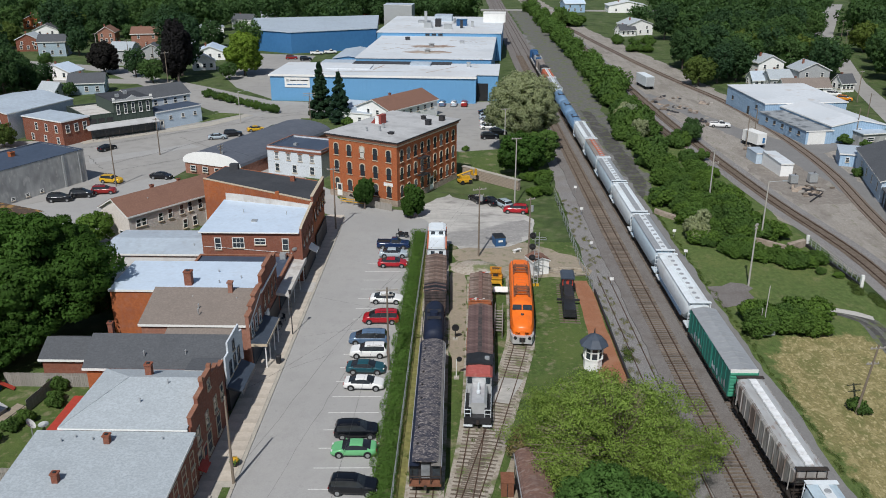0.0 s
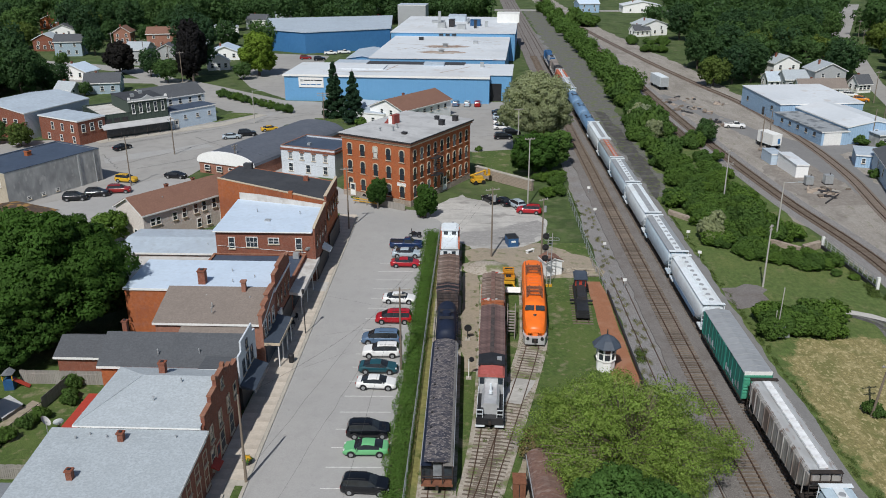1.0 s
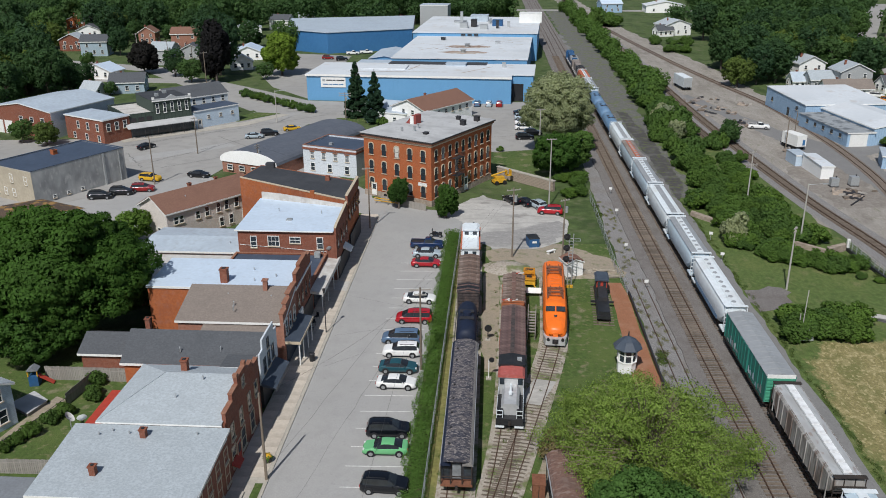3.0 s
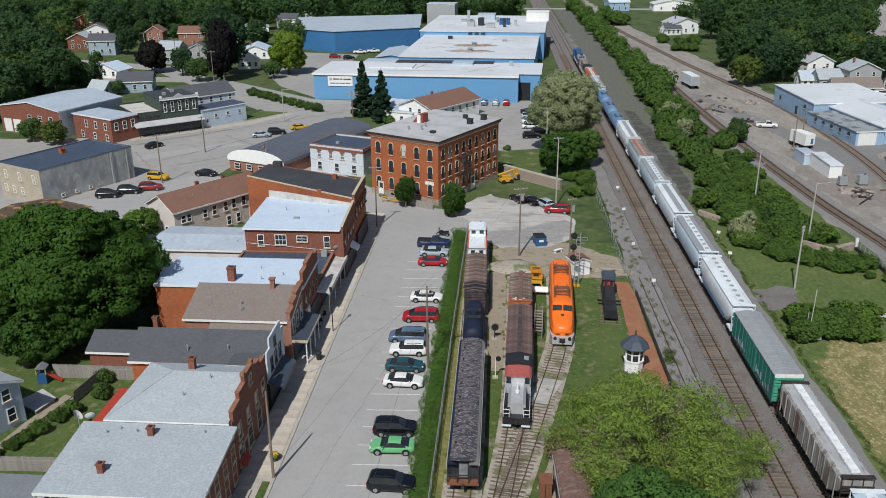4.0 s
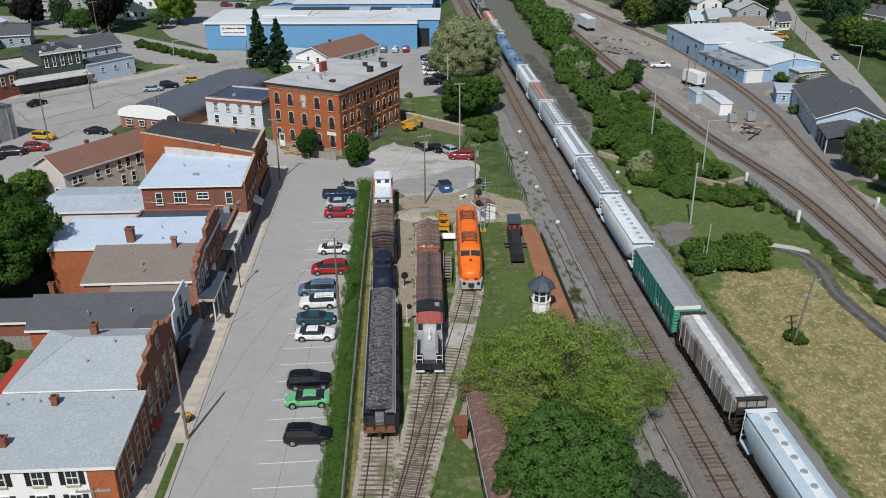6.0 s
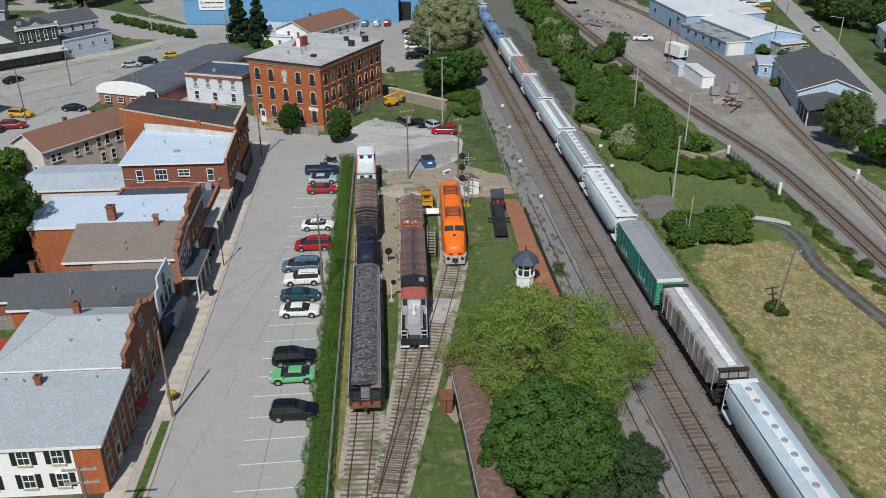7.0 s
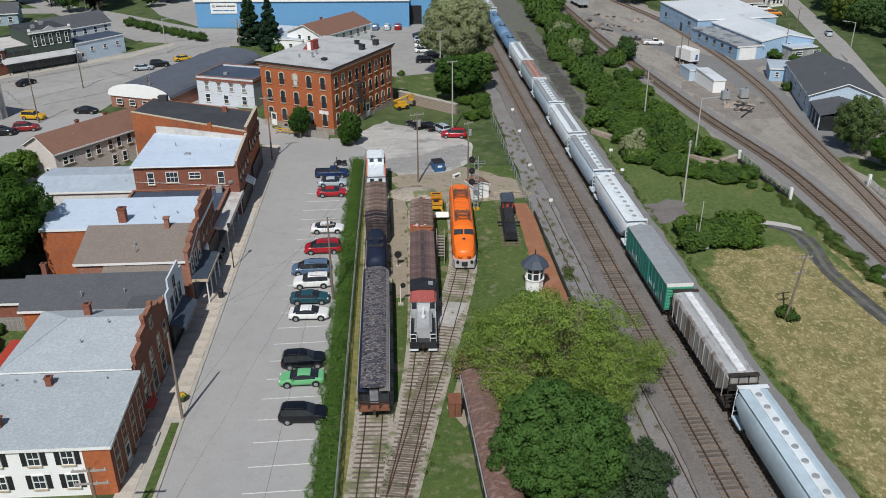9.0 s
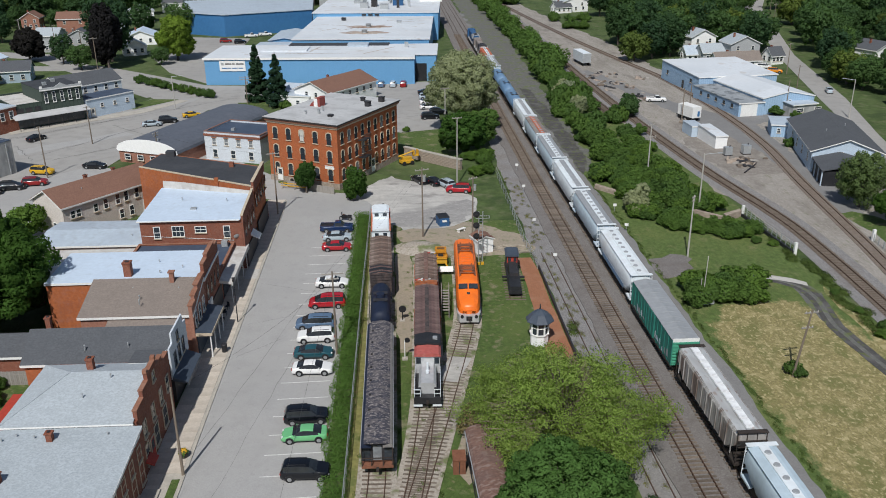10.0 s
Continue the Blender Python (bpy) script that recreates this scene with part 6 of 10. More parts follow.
part("porch_roof", Geo().prism([(0.0, 2.7), (4.8, 3.9), (9.4, 2.7), (9.4, 2.9), (4.8, 4.1), (0.0, 2.9)], -9.3, -0.3, "y"), "shingle_dark", b)
for k in range(4):
    part("porch_post", Geo().box(0.1, -9.0 + k * 2.9, 0, 0.3, -8.8 + k * 2.9, 2.7), "powder_siding", b)
part("porch_end", Geo().box(0.35, -0.6, 0, 1.6, -0.02, 2.9), "powder_siding", b)
vents(b, [(4.0, 9.0), (8.5, 14.0)], 5.6)
building("dark_house", pose(82.0, 118.0, 0, 0, 0, -18), 9, 11, 3.6, "grey_siding", "shingle_dark", "gable_y", 1.8, 0.4, "dark grey house with a shingle roof", "house", spread("W", 3, 8, 2, 1.0, 0.9, 1.3))
building("small_shed", pose(82.8, 171.5, 0, 0, 0, -18), 5, 6.5, 2.6, "blue_metal", "metal_roof", "shed", 0.3, 0.2, "small blue shed with a pale metal roof", "shed", spread("S", 1.5, 3.5, 2, 1.0, 0.6, 0.9))
building("storage_shed", pose(67.5, 163.4, 0, 0, 0, 3), 2.5, 9.0, 2.5, "white_siding", "factory_roof", "shed", 0.3, 0.1, "long white storage shed with a flat pale roof", "shed")

building("storage_box", pose(65.9, 172.9, 0.03, 0, 0, 3), 2.6, 5.2, 2.2, "powder_siding", "metal_roof", "flat", 0, 0.06, "low pale blue storage box behind the shed", "container")

# -- far houses among the trees --
HOUSES = [(-154, 327, 10, 8, 5.6, "blue_house_siding", "shingle_dark", 8), (-145, 363, 7, 7, 5.0, "brick_pink", "shingle_redbrown", 4), (-126, 349, 11.5, 9, 6.0, "brick_pink", "shingle_redbrown", 8), (-119, 306, 8, 8, 5.6, "grey_siding", "shingle_light", -6),
          (-113, 319, 9, 7, 3.4, "grey_siding", "shingle_dark", 8), (-106, 327, 11, 8, 4.0, "grey_siding", "shingle_pale", 10), (-131, 277, 11, 7, 2.6, "white_siding", "white_membrane", -14), (-110.5, 249.5, 10, 8, 3.4, "blue_house_siding", "shingle_dark", 12),
          (-117.5, 245, 6, 5, 2.2, "grey_siding", "shingle_pale", -20), (-169, 341, 9, 8, 4.6, "brick_red", "shingle_pale", 5), (-176, 372, 10, 9, 4.8, "white_siding", "shingle_dark", 15), (-188, 405, 10, 9, 4.6, "brick_pink", "shingle_dark", 0),
          (-228, 400, 12, 9, 5, "white_siding", "shingle_dark", 15), (-202, 418, 10, 9, 4.6, "brick_orange", "shingle_redbrown", 10), (-169, 490, 11, 9, 5, "white_siding", "shingle_dark", -10), (-108, 382, 11, 8, 4.6, "white_siding", "shingle_light", 15),
          (-102, 419, 10, 8, 4.6, "white_siding", "shingle_dark", -12), (-92, 318, 11, 12, 2.8, "white_siding", "white_membrane", 8), (-86, 294, 7.5, 6, 3.0, "white_siding", "shingle_pale", 20), (-90, 429, 10, 9, 4.6, "grey_siding", "shingle_light", 5),
          (-50, 458, 10, 9, 4.5, "brick_red", "shingle_dark", -8), (84, 394, 13, 10, 4.8, "white_siding", "shingle_pale", 20), (80, 391, 8, 5, 2.8, "white_siding", "shingle_dark", 20), (95, 503, 22, 12, 4, "white_siding", "factory_roof", 0), (70, 503, 12, 10, 5, "blue_metal", "white_membrane", 10),
          (103, 279, 9, 8, 5.2, "white_siding", "shingle_light", 10), (107.5, 257, 9.5, 8, 6.2, "grey_siding", "shingle_light", 4), (100, 259.5, 7.5, 6, 3.4, "grey_siding", "shingle_light", 4),
          (100.5, 249, 14, 5.5, 2.5, "white_siding", "shingle_brown", 4), (96, 263, 6, 5, 2.4, "white_siding", "metal_roof", 5), (120, 255, 4.5, 4.5, 2.8, "white_siding", "shingle_dark", 15), (182, 365, 11, 9, 5, "white_siding", "shingle_dark", 20), (131, 484, 11, 9, 5, "white_siding", "shingle_dark", -15),
          (205, 420, 11, 9, 5, "grey_siding", "shingle_pale", 10), (-210, 310, 11, 9, 5, "white_siding", "shingle_redbrown", 20), (-205, 262, 11, 9, 4.5, "blue_house_siding", "shingle_dark", -20), (150, 250, 10, 9, 4.5, "white_siding", "shingle_dark", 20),
          (122, 190, 9, 9, 4.5, "white_siding", "shingle_light", -18)]
for x, y, w, d, h, wl, rf, a in HOUSES:
    kind = "gable_x" if (int(x + y) % 2) else "gable_y"
    ww = spread("S", w * 0.2, w * 0.8, 3, 1.0, 0.9, 1.3) + (spread("S", w * 0.25, w * 0.75, 2, h - 1.9, 0.8, 1.2) if h > 4 else []) + spread("E", d * 0.25, d * 0.75, 2, 1.0, 0.9, 1.3) + spread("W", d * 0.25, d * 0.75, 2, 1.0, 0.9, 1.3)
    col = {"white_siding": "white", "blue_house_siding": "pale blue", "grey_siding": "grey", "brick_orange": "orange brick", "brick_pink": "pink brick", "brick_red": "red brick", "blue_metal": "blue metal"}[wl]
    b = building("house", pose(x, y, 0, 0, 0, a), w, d, h, wl, rf, kind, 2.2, 0.4, f"{col} house with a pitched roof among trees", "house", ww)
    chimney(b, w * 0.3, d * 0.55, h + 1.6, s=0.5, h=1.0)
# the pale blue house whose gable end shows past the big maple
b = building("house", on_street(-58.2, 67.8, 0, -24.8), 8.0, 7.0, 4.6, "powder_siding", "shingle_pale", "gable_x", 1.5, 0.3, "pale blue and white two-storey house in a back yard", "house",
             [("E", 5.6, 0.8, 0.8, 1.4, {}), ("E", 5.4, 3.2, 0.8, 1.2, {}), ("E", 1.8, 0.8, 0.8, 1.4, {}), ("S", 6.4, 0.8, 0.8, 1.4, {}), ("S", 6.4, 2.9, 0.8, 1.2, {})])

# ---- rolling stock: x across, y along, z up from the rail head ----
WHEEL = Geo().tube((-0.07, 0, 0), (0.07, 0, 0), 0.44, n=14).tube((0.05, 0, 0), (0.1, 0, 0), 0.48, n=14).mesh("wheel")


def bogie(parent, y, gap=0.88, z=0.0):
    g = Geo()
    for s in (-1, 1):
        g.prism([(y - gap - 0.45, 0.38), (y + gap + 0.45, 0.38), (y + gap + 0.35, 0.66), (y + 0.4, 0.92), (y - 0.4, 0.92), (y - gap - 0.35, 0.66)], s * 1.0 - 0.08, s * 1.0 + 0.08, "x")
    g.box(-1.0, y - 0.22, 0.45, 1.0, y + 0.22, 0.85)
    for dy in (-gap, gap):
        g.tube((-0.85, y + dy, 0.44), (0.85, y + dy, 0.44), 0.08)
    b = part("bogie", g, "bogie_steel", parent)
    for dy in (-gap, gap):
        for s in (-1, 1):
            part("wheel", WHEEL, "bogie_steel", b, m=pose(s * 0.76, y + dy, 0.44, 0, 0, 0 if s < 0 else 180))
    return b


def coupler(parent, y, s):
    part("coupler", Geo().box(-0.12, min(y, y + s * 0.55), 0.72, 0.12, max(y, y + s * 0.55), 0.98), "bogie_steel", parent)


def covered_hopper(m, L, body, roof, strip, label, stripe=None, hatches=9, flat=False):
    c = thing("hopper_car", m, label, "freight car", "cars of the freight train")
    if flat:
        prof = [(-0.75, 0.75), (0.75, 0.75), (1.38, 1.5), (1.38, 3.75), (1.2, 4.0), (-1.2, 4.0), (-1.38, 3.75), (-1.38, 1.5)]
    else:
        prof = [(-0.7, 0.7), (0.7, 0.7), (1.22, 1.15), (1.4, 1.7), (1.42, 2.6), (1.36, 3.3), (1.15, 3.8), (0.75, 4.05), (-0.75, 4.05), (-1.15, 3.8), (-1.36, 3.3), (-1.42, 2.6), (-1.4, 1.7), (-1.22, 1.15)]
    e = L / 2 - 0.55
    rings = []
    for y, lift, k in ((-e, 2.3, 0.94), (-e + 0.25, 1.9, 1.0), (-e + 2.0, 0.8, 1.0), (-e + 2.6, 0.0, 1.0), (e - 2.6, 0.0, 1.0), (e - 2.0, 0.8, 1.0), (e - 0.25, 1.9, 1.0), (e, 2.3, 0.94)):
        rings.append([Vector((x * k, y, max(z, 0.7 + lift) if z < 3.2 else z * (0.5 + 0.5 * k))) for x, z in prof])
    bo = part("body", Geo().loft(rings), body, c, smooth=not flat)
    g = Geo()
    for k in range(3):
        y = (k - 1) * (L - 6) / 3
        g.loft([[Vector((sx * r, y + sy * q, z)) for sx, sy in ((-1, -1), (1, -1), (1, 1), (-1, 1))] for r, q, z in ((0.45, 0.4, 0.35), (1.1, (L - 6) / 6 - 0.1, 1.1))])
    part("outlet_bay", g, body, c)
    rg = Geo().prism([(-1.25, 3.9), (-0.75, 4.07), (0.75, 4.07), (1.25, 3.9), (1.25, 3.96), (0.75, 4.12), (-0.75, 4.12), (-1.25, 3.96)], -e + 0.05, e - 0.05, "y")
    part("roof", rg, roof, c)
    part("running_board", Geo().box(-0.42, -e + 0.3, 4.13, 0.42, e - 0.3, 4.2), strip, c, "pale roof walkway")
    hm = Geo().box(-0.36, -0.62, 4.2, 0.36, 0.62, 4.32).mesh("hatch") if flat else Geo().tube((0, 0, 4.2), (0, 0, 4.3), 0.3, 0.26, n=10).mesh("hatch")
    for k in range(hatches):
        part("hatch", hm, "hatch_white" if flat else "car_roof_grey", c, m=pose(0, -e + 1.2 + k * (2 * e - 2.4) / (hatches - 1), 0))
    if stripe:
        part("painted_band", Geo().box(-1.43, -e + 2.6, 1.2, -1.40, e - 2.6, 1.75).box(1.40, -e + 2.6, 1.2, 1.43, e - 2.6, 1.75), stripe, c)
    if flat:
        for k in range(12):
            y = -e + 0.8 + k * (2 * e - 1.6) / 11
            part("side_rib", Geo().box(-1.46, y - 0.05, 1.5, -1.38, y + 0.05, 3.75), body, c)
            part("side_rib", Geo().box(1.38, y - 0.05, 1.5, 1.46, y + 0.05, 3.75), body, c)
    for s in (-1, 1):
        y = s * (L / 2 - 0.3)
        g = Geo().box(-1.35, min(y, y - s * 1.8), 0.85, 1.35, max(y, y - s * 1.8), 1.05)
        part("end_platform", g, "bogie_steel" if flat else body, c)
        paint = "car_white" if not flat else "bogie_steel"
        lad = part("end_ladder", Geo().box(-1.35, min(y, y - s * 0.5), 4.15, 1.35, max(y, y - s * 0.5), 4.22), paint, c, "roof-end walkway with its ladder")
        for x in (-1.3, -0.45, 0.45, 1.3):
            part("stile", Geo().tube((x, y, 1.0), (x, y - s * 0.2, 4.2), 0.045, n=6), paint, lad)
        for z in (1.6, 2.2, 2.8, 3.4):
            part("rung", Geo().box(-1.3, y - 0.1, z - 0.03, 1.3, y + 0.04, z + 0.03), paint, lad)
        coupler(c, s * (L / 2 - 0.35), s)
        bogie(c, s * (L / 2 - 2.2))
    return c


def boxcar(m, L, body, end, roof, label, name="boxcar", ribs=True, H_=4.25, W_=1.42):
    c = thing(name, m, label, "freight car")
    e = L / 2 - 0.35
    part("body", Geo().box(-W_, -e, 0.95, W_, e, H_ - 0.25), body, c)
    part("end_wall", Geo().box(-W_ + 0.02, -e - 0.06, 1.0, W_ - 0.02, -e, H_ - 0.2), end, c)
    g = Geo()
    for k in range(7):
        g.box(-W_ + 0.05, -e - 0.14, 1.25 + k * 0.38, W_ - 0.05, -e - 0.06, 1.45 + k * 0.38)
    part("end_corrugation", g, end, c)
    part("roof_cap", Geo().box(-W_, -e - 0.08, H_ - 0.5, W_, -e, H_ - 0.1), "white_paint", c) if end == "car_green_light" else None
    part("roof", Geo().prism([(-W_ - 0.06, H_ - 0.25), (W_ + 0.06, H_ - 0.25), (0.0, H_)], -e - 0.05, e + 0.05, "y"), roof, c)
    n = int(L / 1.25)
    rm = Geo().prism([(-W_ - 0.08, H_ - 0.25), (W_ + 0.08, H_ - 0.25), (0.0, H_ + 0.05)], -0.05, 0.05, "y").mesh("roof_rib")
    for k in range(n + 1):
        part("roof_rib", rm, roof, c, m=pose(0, -e + 2 * e * k / n, 0))
    if ribs:
        sm = Geo().box(-0.07, -0.06, 1.0, 0.0, 0.06, H_ - 0.3).mesh("side_rib")
        for k in range(n + 1):
            if abs(k - n / 2) > 1.4:
                part("side_rib", sm, body, c, m=pose(-W_, -e + 2 * e * k / n, 0))
                part("side_rib", sm, body, c, m=pose(W_ + 0.07, -e + 2 * e * k / n, 0))
    for s in (-1, 1):
        x0, x1 = (W_, W_ + 0.1) if s > 0 else (-W_ - 0.1, -W_)
        d = part("side_door", Geo().box(x0, -1.5, 1.05, x1, 1.5, H_ - 0.35), body, c)
        g = Geo()
        for k in range(4):
            g.box(x0 + s * 0.06, -1.45 + k * 0.95, 1.1, x1 + s * 0.06, -1.35 + k * 0.95, H_ - 0.4)
        part("door_brace", g, body, d)
        part("side_sill", Geo().box(x0 - s * 0.05, -e, 0.75, x1 - s * 0.05, e, 1.0), "bogie_steel", c)
        coupler(c, s * e, s)
        bogie(c, s * (L / 2 - 2.0))
    return c


def tank_car(m, L, r, mat, label):
    c = thing("tank_car", m, label, "freight car")
    e = L / 2 - 0.7
    zc = 0.95 + r
    rings = [[Vector((r * k * math.cos(2 * math.pi * i / 20), y, zc + r * k * math.sin(2 * math.pi * i / 20))) for i in range(20)] for y, k in ((-e, 0.35), (-e + 0.1, 0.7), (-e + 0.35, 0.93), (-e + 0.7, 1.0), (e - 0.7, 1.0), (e - 0.35, 0.93), (e - 0.1, 0.7), (e, 0.35))]
    part("tank", Geo().loft(rings), mat, c, smooth=True)
    part("underframe", Geo().box(-0.5, -L / 2 + 0.3, 0.75, 0.5, L / 2 - 0.3, 1.0).box(-1.3, -L / 2 + 0.3, 0.85, 1.3, -L / 2 + 0.7, 1.0).box(-1.3, L / 2 - 0.7, 0.85, 1.3, L / 2 - 0.3, 1.0), "bogie_steel", c)
    top = zc + r
    part("dome", Geo().tube((0, 0, top - 0.2), (0, 0, top + 0.35), 0.55, 0.5, n=14), mat, c)
    g = Geo().box(-0.85, -1.3, top - 0.05, 0.85, -0.6, top + 0.02).box(-0.85, 0.6, top - 0.05, 0.85, 1.3, top + 0.02)
    part("platform", g, "dark_metal", c)
    for s in (-1, 1):
        coupler(c, s * (L / 2 - 0.35), s)
        bogie(c, s * (L / 2 - 2.0))
        part("hand_rail", Geo().tube((s * (r + 0.12), -e + 0.8, zc), (s * (r + 0.12), e - 0.8, zc), 0.03, n=6), mat, c)
    return c


def diesel(m, L, body, roof, label):
    c = thing("diesel_locomotive", m, label, "locomotive", "locomotives of the freight train")
    e = L / 2 - 0.4
    part("frame", Geo().box(-1.4, -e, 1.0, 1.4, e, 1.4), "dark_metal", c)
    part("hood", Geo().prism([(-0.95, 1.4), (0.95, 1.4), (0.95, 3.9), (0.7, 4.2), (-0.7, 4.2), (-0.95, 3.9)], -e + 0.8, e - 4.6, "y"), body, c)
    part("radiator", Geo().prism([(-1.35, 3.2), (1.35, 3.2), (1.35, 3.9), (1.1, 4.35), (-1.1, 4.35), (-1.35, 3.9)], -e + 0.9, -e + 5.2, "y"), roof, c)
    cab = part("cab", Geo().prism([(-1.4, 1.4), (1.4, 1.4), (1.4, 3.9), (1.0, 4.3), (-1.0, 4.3), (-1.4, 3.9)], e - 4.6, e - 2.2, "y"), body, c)
    part("cab_window", Geo().box(-1.2, e - 2.2, 3.0, 1.2, e - 2.16, 3.7), "pane", cab)
    part("nose", Geo().prism([(e - 2.2, 1.4), (e - 0.6, 1.4), (e - 0.7, 2.6), (e - 1.2, 2.9), (e - 2.2, 2.95)], -0.9, 0.9, "x"), body, c)
    for k in range(3):
        part("roof_fan", Geo().tube((0, -e + 2 + k * 1.5, 4.3), (0, -e + 2 + k * 1.5, 4.45), 0.6, n=14), "dark_metal", c)
    part("fuel_tank", Geo().box(-1.2, -2.2, 0.4, 1.2, 2.2, 1.0), "dark_metal", c)
    for s in (-1, 1):
        g = Geo()
        for k in range(12):
            g.tube((s * 1.36, -e + 0.2 + k * 1.4, 1.4), (s * 1.36, -e + 0.2 + k * 1.4, 2.3), 0.025, n=5)
        g.tube((s * 1.36, -e + 0.2, 2.3), (s * 1.36, -e + 15.6, 2.3), 0.025, n=5)
        part("hand_rail", g, "white_paint", c)
        coupler(c, s * e, s)
        bogie(c, s * (L / 2 - 3.2), 1.3)
    return c


def at_track(points, y, z):
    """A pose on a track line at the given y."""
    best = min(along(points, 0.5), key=lambda q: abs(q[0].y - y))
    return pose(best[0].x, y, z, 0, 0, math.degrees(best[1]))


Z = 0.38
mid = lambda a, b_: at_track(M2, (a + b_) / 2, Z)
covered_hopper(mid(41.0, 58.3), 17.0, "car_lightblue", "car_lightblue", "car_white", "light blue covered hopper car with a pale walkway")
covered_hopper(mid(58.8, 75.4), 16.4, "car_weathered", "roof_weathered", "roof_weathered", "weathered grey ribbed covered hopper car streaked with rust", flat=True, hatches=10)
green = boxcar(mid(76.0, 91.8), 15.6, "car_green", "car_green_light", "car_roof_grey", "green boxcar with ribbed sides and a grey roof")
gr = random.Random(17)
for k in range(15):
    y, l, z, h = -6.6 + k * 0.86, gr.uniform(0.35, 0.8), 1.15 + gr.uniform(0, 0.35), gr.uniform(0.35, 1.0)
    part("painted_scrawl", Geo().prism([(y, z), (y + l, z + 0.1), (y + l * 0.9, z + h * 0.8), (y + l * 0.4, z + h), (y + 0.05, z + h * 0.6)], -1.505, -1.50, "x"), gr.choice(("car_white", "car_roof_grey", "car_lightblue")), green, "pale paint scrawl")
covered_hopper(mid(92.2, 109.6), 17.2, "car_white", "car_white", "car_white", "white covered hopper car with a blue lower band", stripe="tank_blue", hatches=10)
covered_hopper(mid(109.9, 126.9), 17.0, "car_grey", "car_roof_grey", "car_white", "grey rounded covered hopper car with a white walkway")
covered_hopper(mid(127.2, 144.0), 17.0, "car_white", "car_white", "car_roof_grey", "white covered hopper car with grey hatches")
covered_hopper(mid(144.3, 161.3), 17.0, "car_grey", "car_roof_grey", "car_white", "grey rounded covered hopper car with a white walkway")
covered_hopper(mid(161.6, 177.0), 16.0, "car_lightblue", "car_brown", "orange_car", "blue-grey covered hopper car with a brown roof")
covered_hopper(mid(177.3, 194.3), 17.0, "car_white", "car_white", "car_roof_grey", "white covered hopper car with grey hatches")
for a in (194.6, 209.0, 223.0):
    tank_car(mid(a, a + 14), 13.8, 1.42, "tank_blue", "dull blue tank car with a dark top platform")
covered_hopper(mid(237.4, 254.4), 17.0, "car_grey", "car_roof_grey", "car_white", "grey rounded covered hopper car with a white walkway")
covered_hopper(mid(254.8, 271.0), 16.4, "orange_car", "orange_car", "car_white", "orange-red covered hopper car")
diesel(mid(271.5, 293.5), 22, "car_brown", "dark_metal", "brown-grey diesel locomotive heading the train")
diesel(mid(294.0, 317.0), 23, "dumpster_blue", "car_roof_grey", "dark blue diesel locomotive with a pale roof")

# -- museum siding A: passenger car, black tank, rusty boxcar, white caboose --
ZM = 0.22
c = thing("passenger_car", at_track(TA, 73.3, ZM + 0.0), "old passenger car with a peeling black roof and rusty ends", "railway car")
L, W_, H_ = 23.4, 1.4, 3.55
part("body", Geo().box(-W_, -L / 2 + 0.9, 0.95, W_, L / 2 - 0.9, 2.95), "dark_metal", c)
arcr = [(W_ * 1.02 * math.cos(math.pi * k / 10), 2.9 + 0.68 * math.sin(math.pi * k / 10)) for k in range(11)]
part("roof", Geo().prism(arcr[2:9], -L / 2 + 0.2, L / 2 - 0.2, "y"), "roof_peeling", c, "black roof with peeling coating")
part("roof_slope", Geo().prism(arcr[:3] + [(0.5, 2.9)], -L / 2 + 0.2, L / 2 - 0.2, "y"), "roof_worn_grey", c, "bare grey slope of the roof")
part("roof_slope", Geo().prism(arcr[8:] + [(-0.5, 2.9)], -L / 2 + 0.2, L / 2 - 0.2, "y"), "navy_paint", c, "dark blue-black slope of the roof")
part("roof_edge", Geo().box(-W_ - 0.06, -L / 2 + 0.2, 2.82, -W_ + 0.05, L / 2 - 0.2, 2.98).box(W_ - 0.05, -L / 2 + 0.2, 2.82, W_ + 0.06, L / 2 - 0.2, 2.98), "car_roof_grey", c)
for s in (-1, 1):
    y0 = s * (L / 2 - 0.9)
    part("end_wall", Geo().box(-W_ + 0.05, min(y0, y0 + s * 0.06), 1.0, W_ - 0.05, max(y0, y0 + s * 0.06), 2.95), "old_stone" if s > 0 else "dark_metal", c)
    part("vestibule", Geo().box(-W_, min(y0, y0 + s * 0.85), 0.85, W_, max(y0, y0 + s * 0.85), 1.1), "shed_brown", c)
    for x in (-1.0, 0.0, 1.0):
        part("end_panel", Geo().box(x - 0.38, min(y0 + s * 0.06, y0 + s * 0.1), 1.2, x + 0.38, max(y0 + s * 0.06, y0 + s * 0.1), 2.7), "pane_pale" if x == 0 else "pane", c)
    g = Geo()
    for x in (-1.35, -0.5, 0.5, 1.35):
        g.tube((x, y0 + s * 0.8, 1.0), (x, y0 + s * 0.8, 2.95 if abs(x) > 1 else 1.9), 0.05, n=6)
    g.box(-1.35, min(y0 + s * 0.76, y0 + s * 0.84), 1.85, 1.35, max(y0 + s * 0.76, y0 + s * 0.84), 1.92)
    part("end_railing", g, "bogie_steel", c)
    coupler(c, s * (L / 2 - 0.3), s)
    bogie(c, s * (L / 2 - 3.4), 1.1)
for k in range(10):
    for s in (-1, 1):
        part("side_window", Geo().box(s * W_ - 0.02, -9.4 + k * 2.0, 1.75, s * W_ + 0.02, -8.4 + k * 2.0, 2.6), "pane", c)
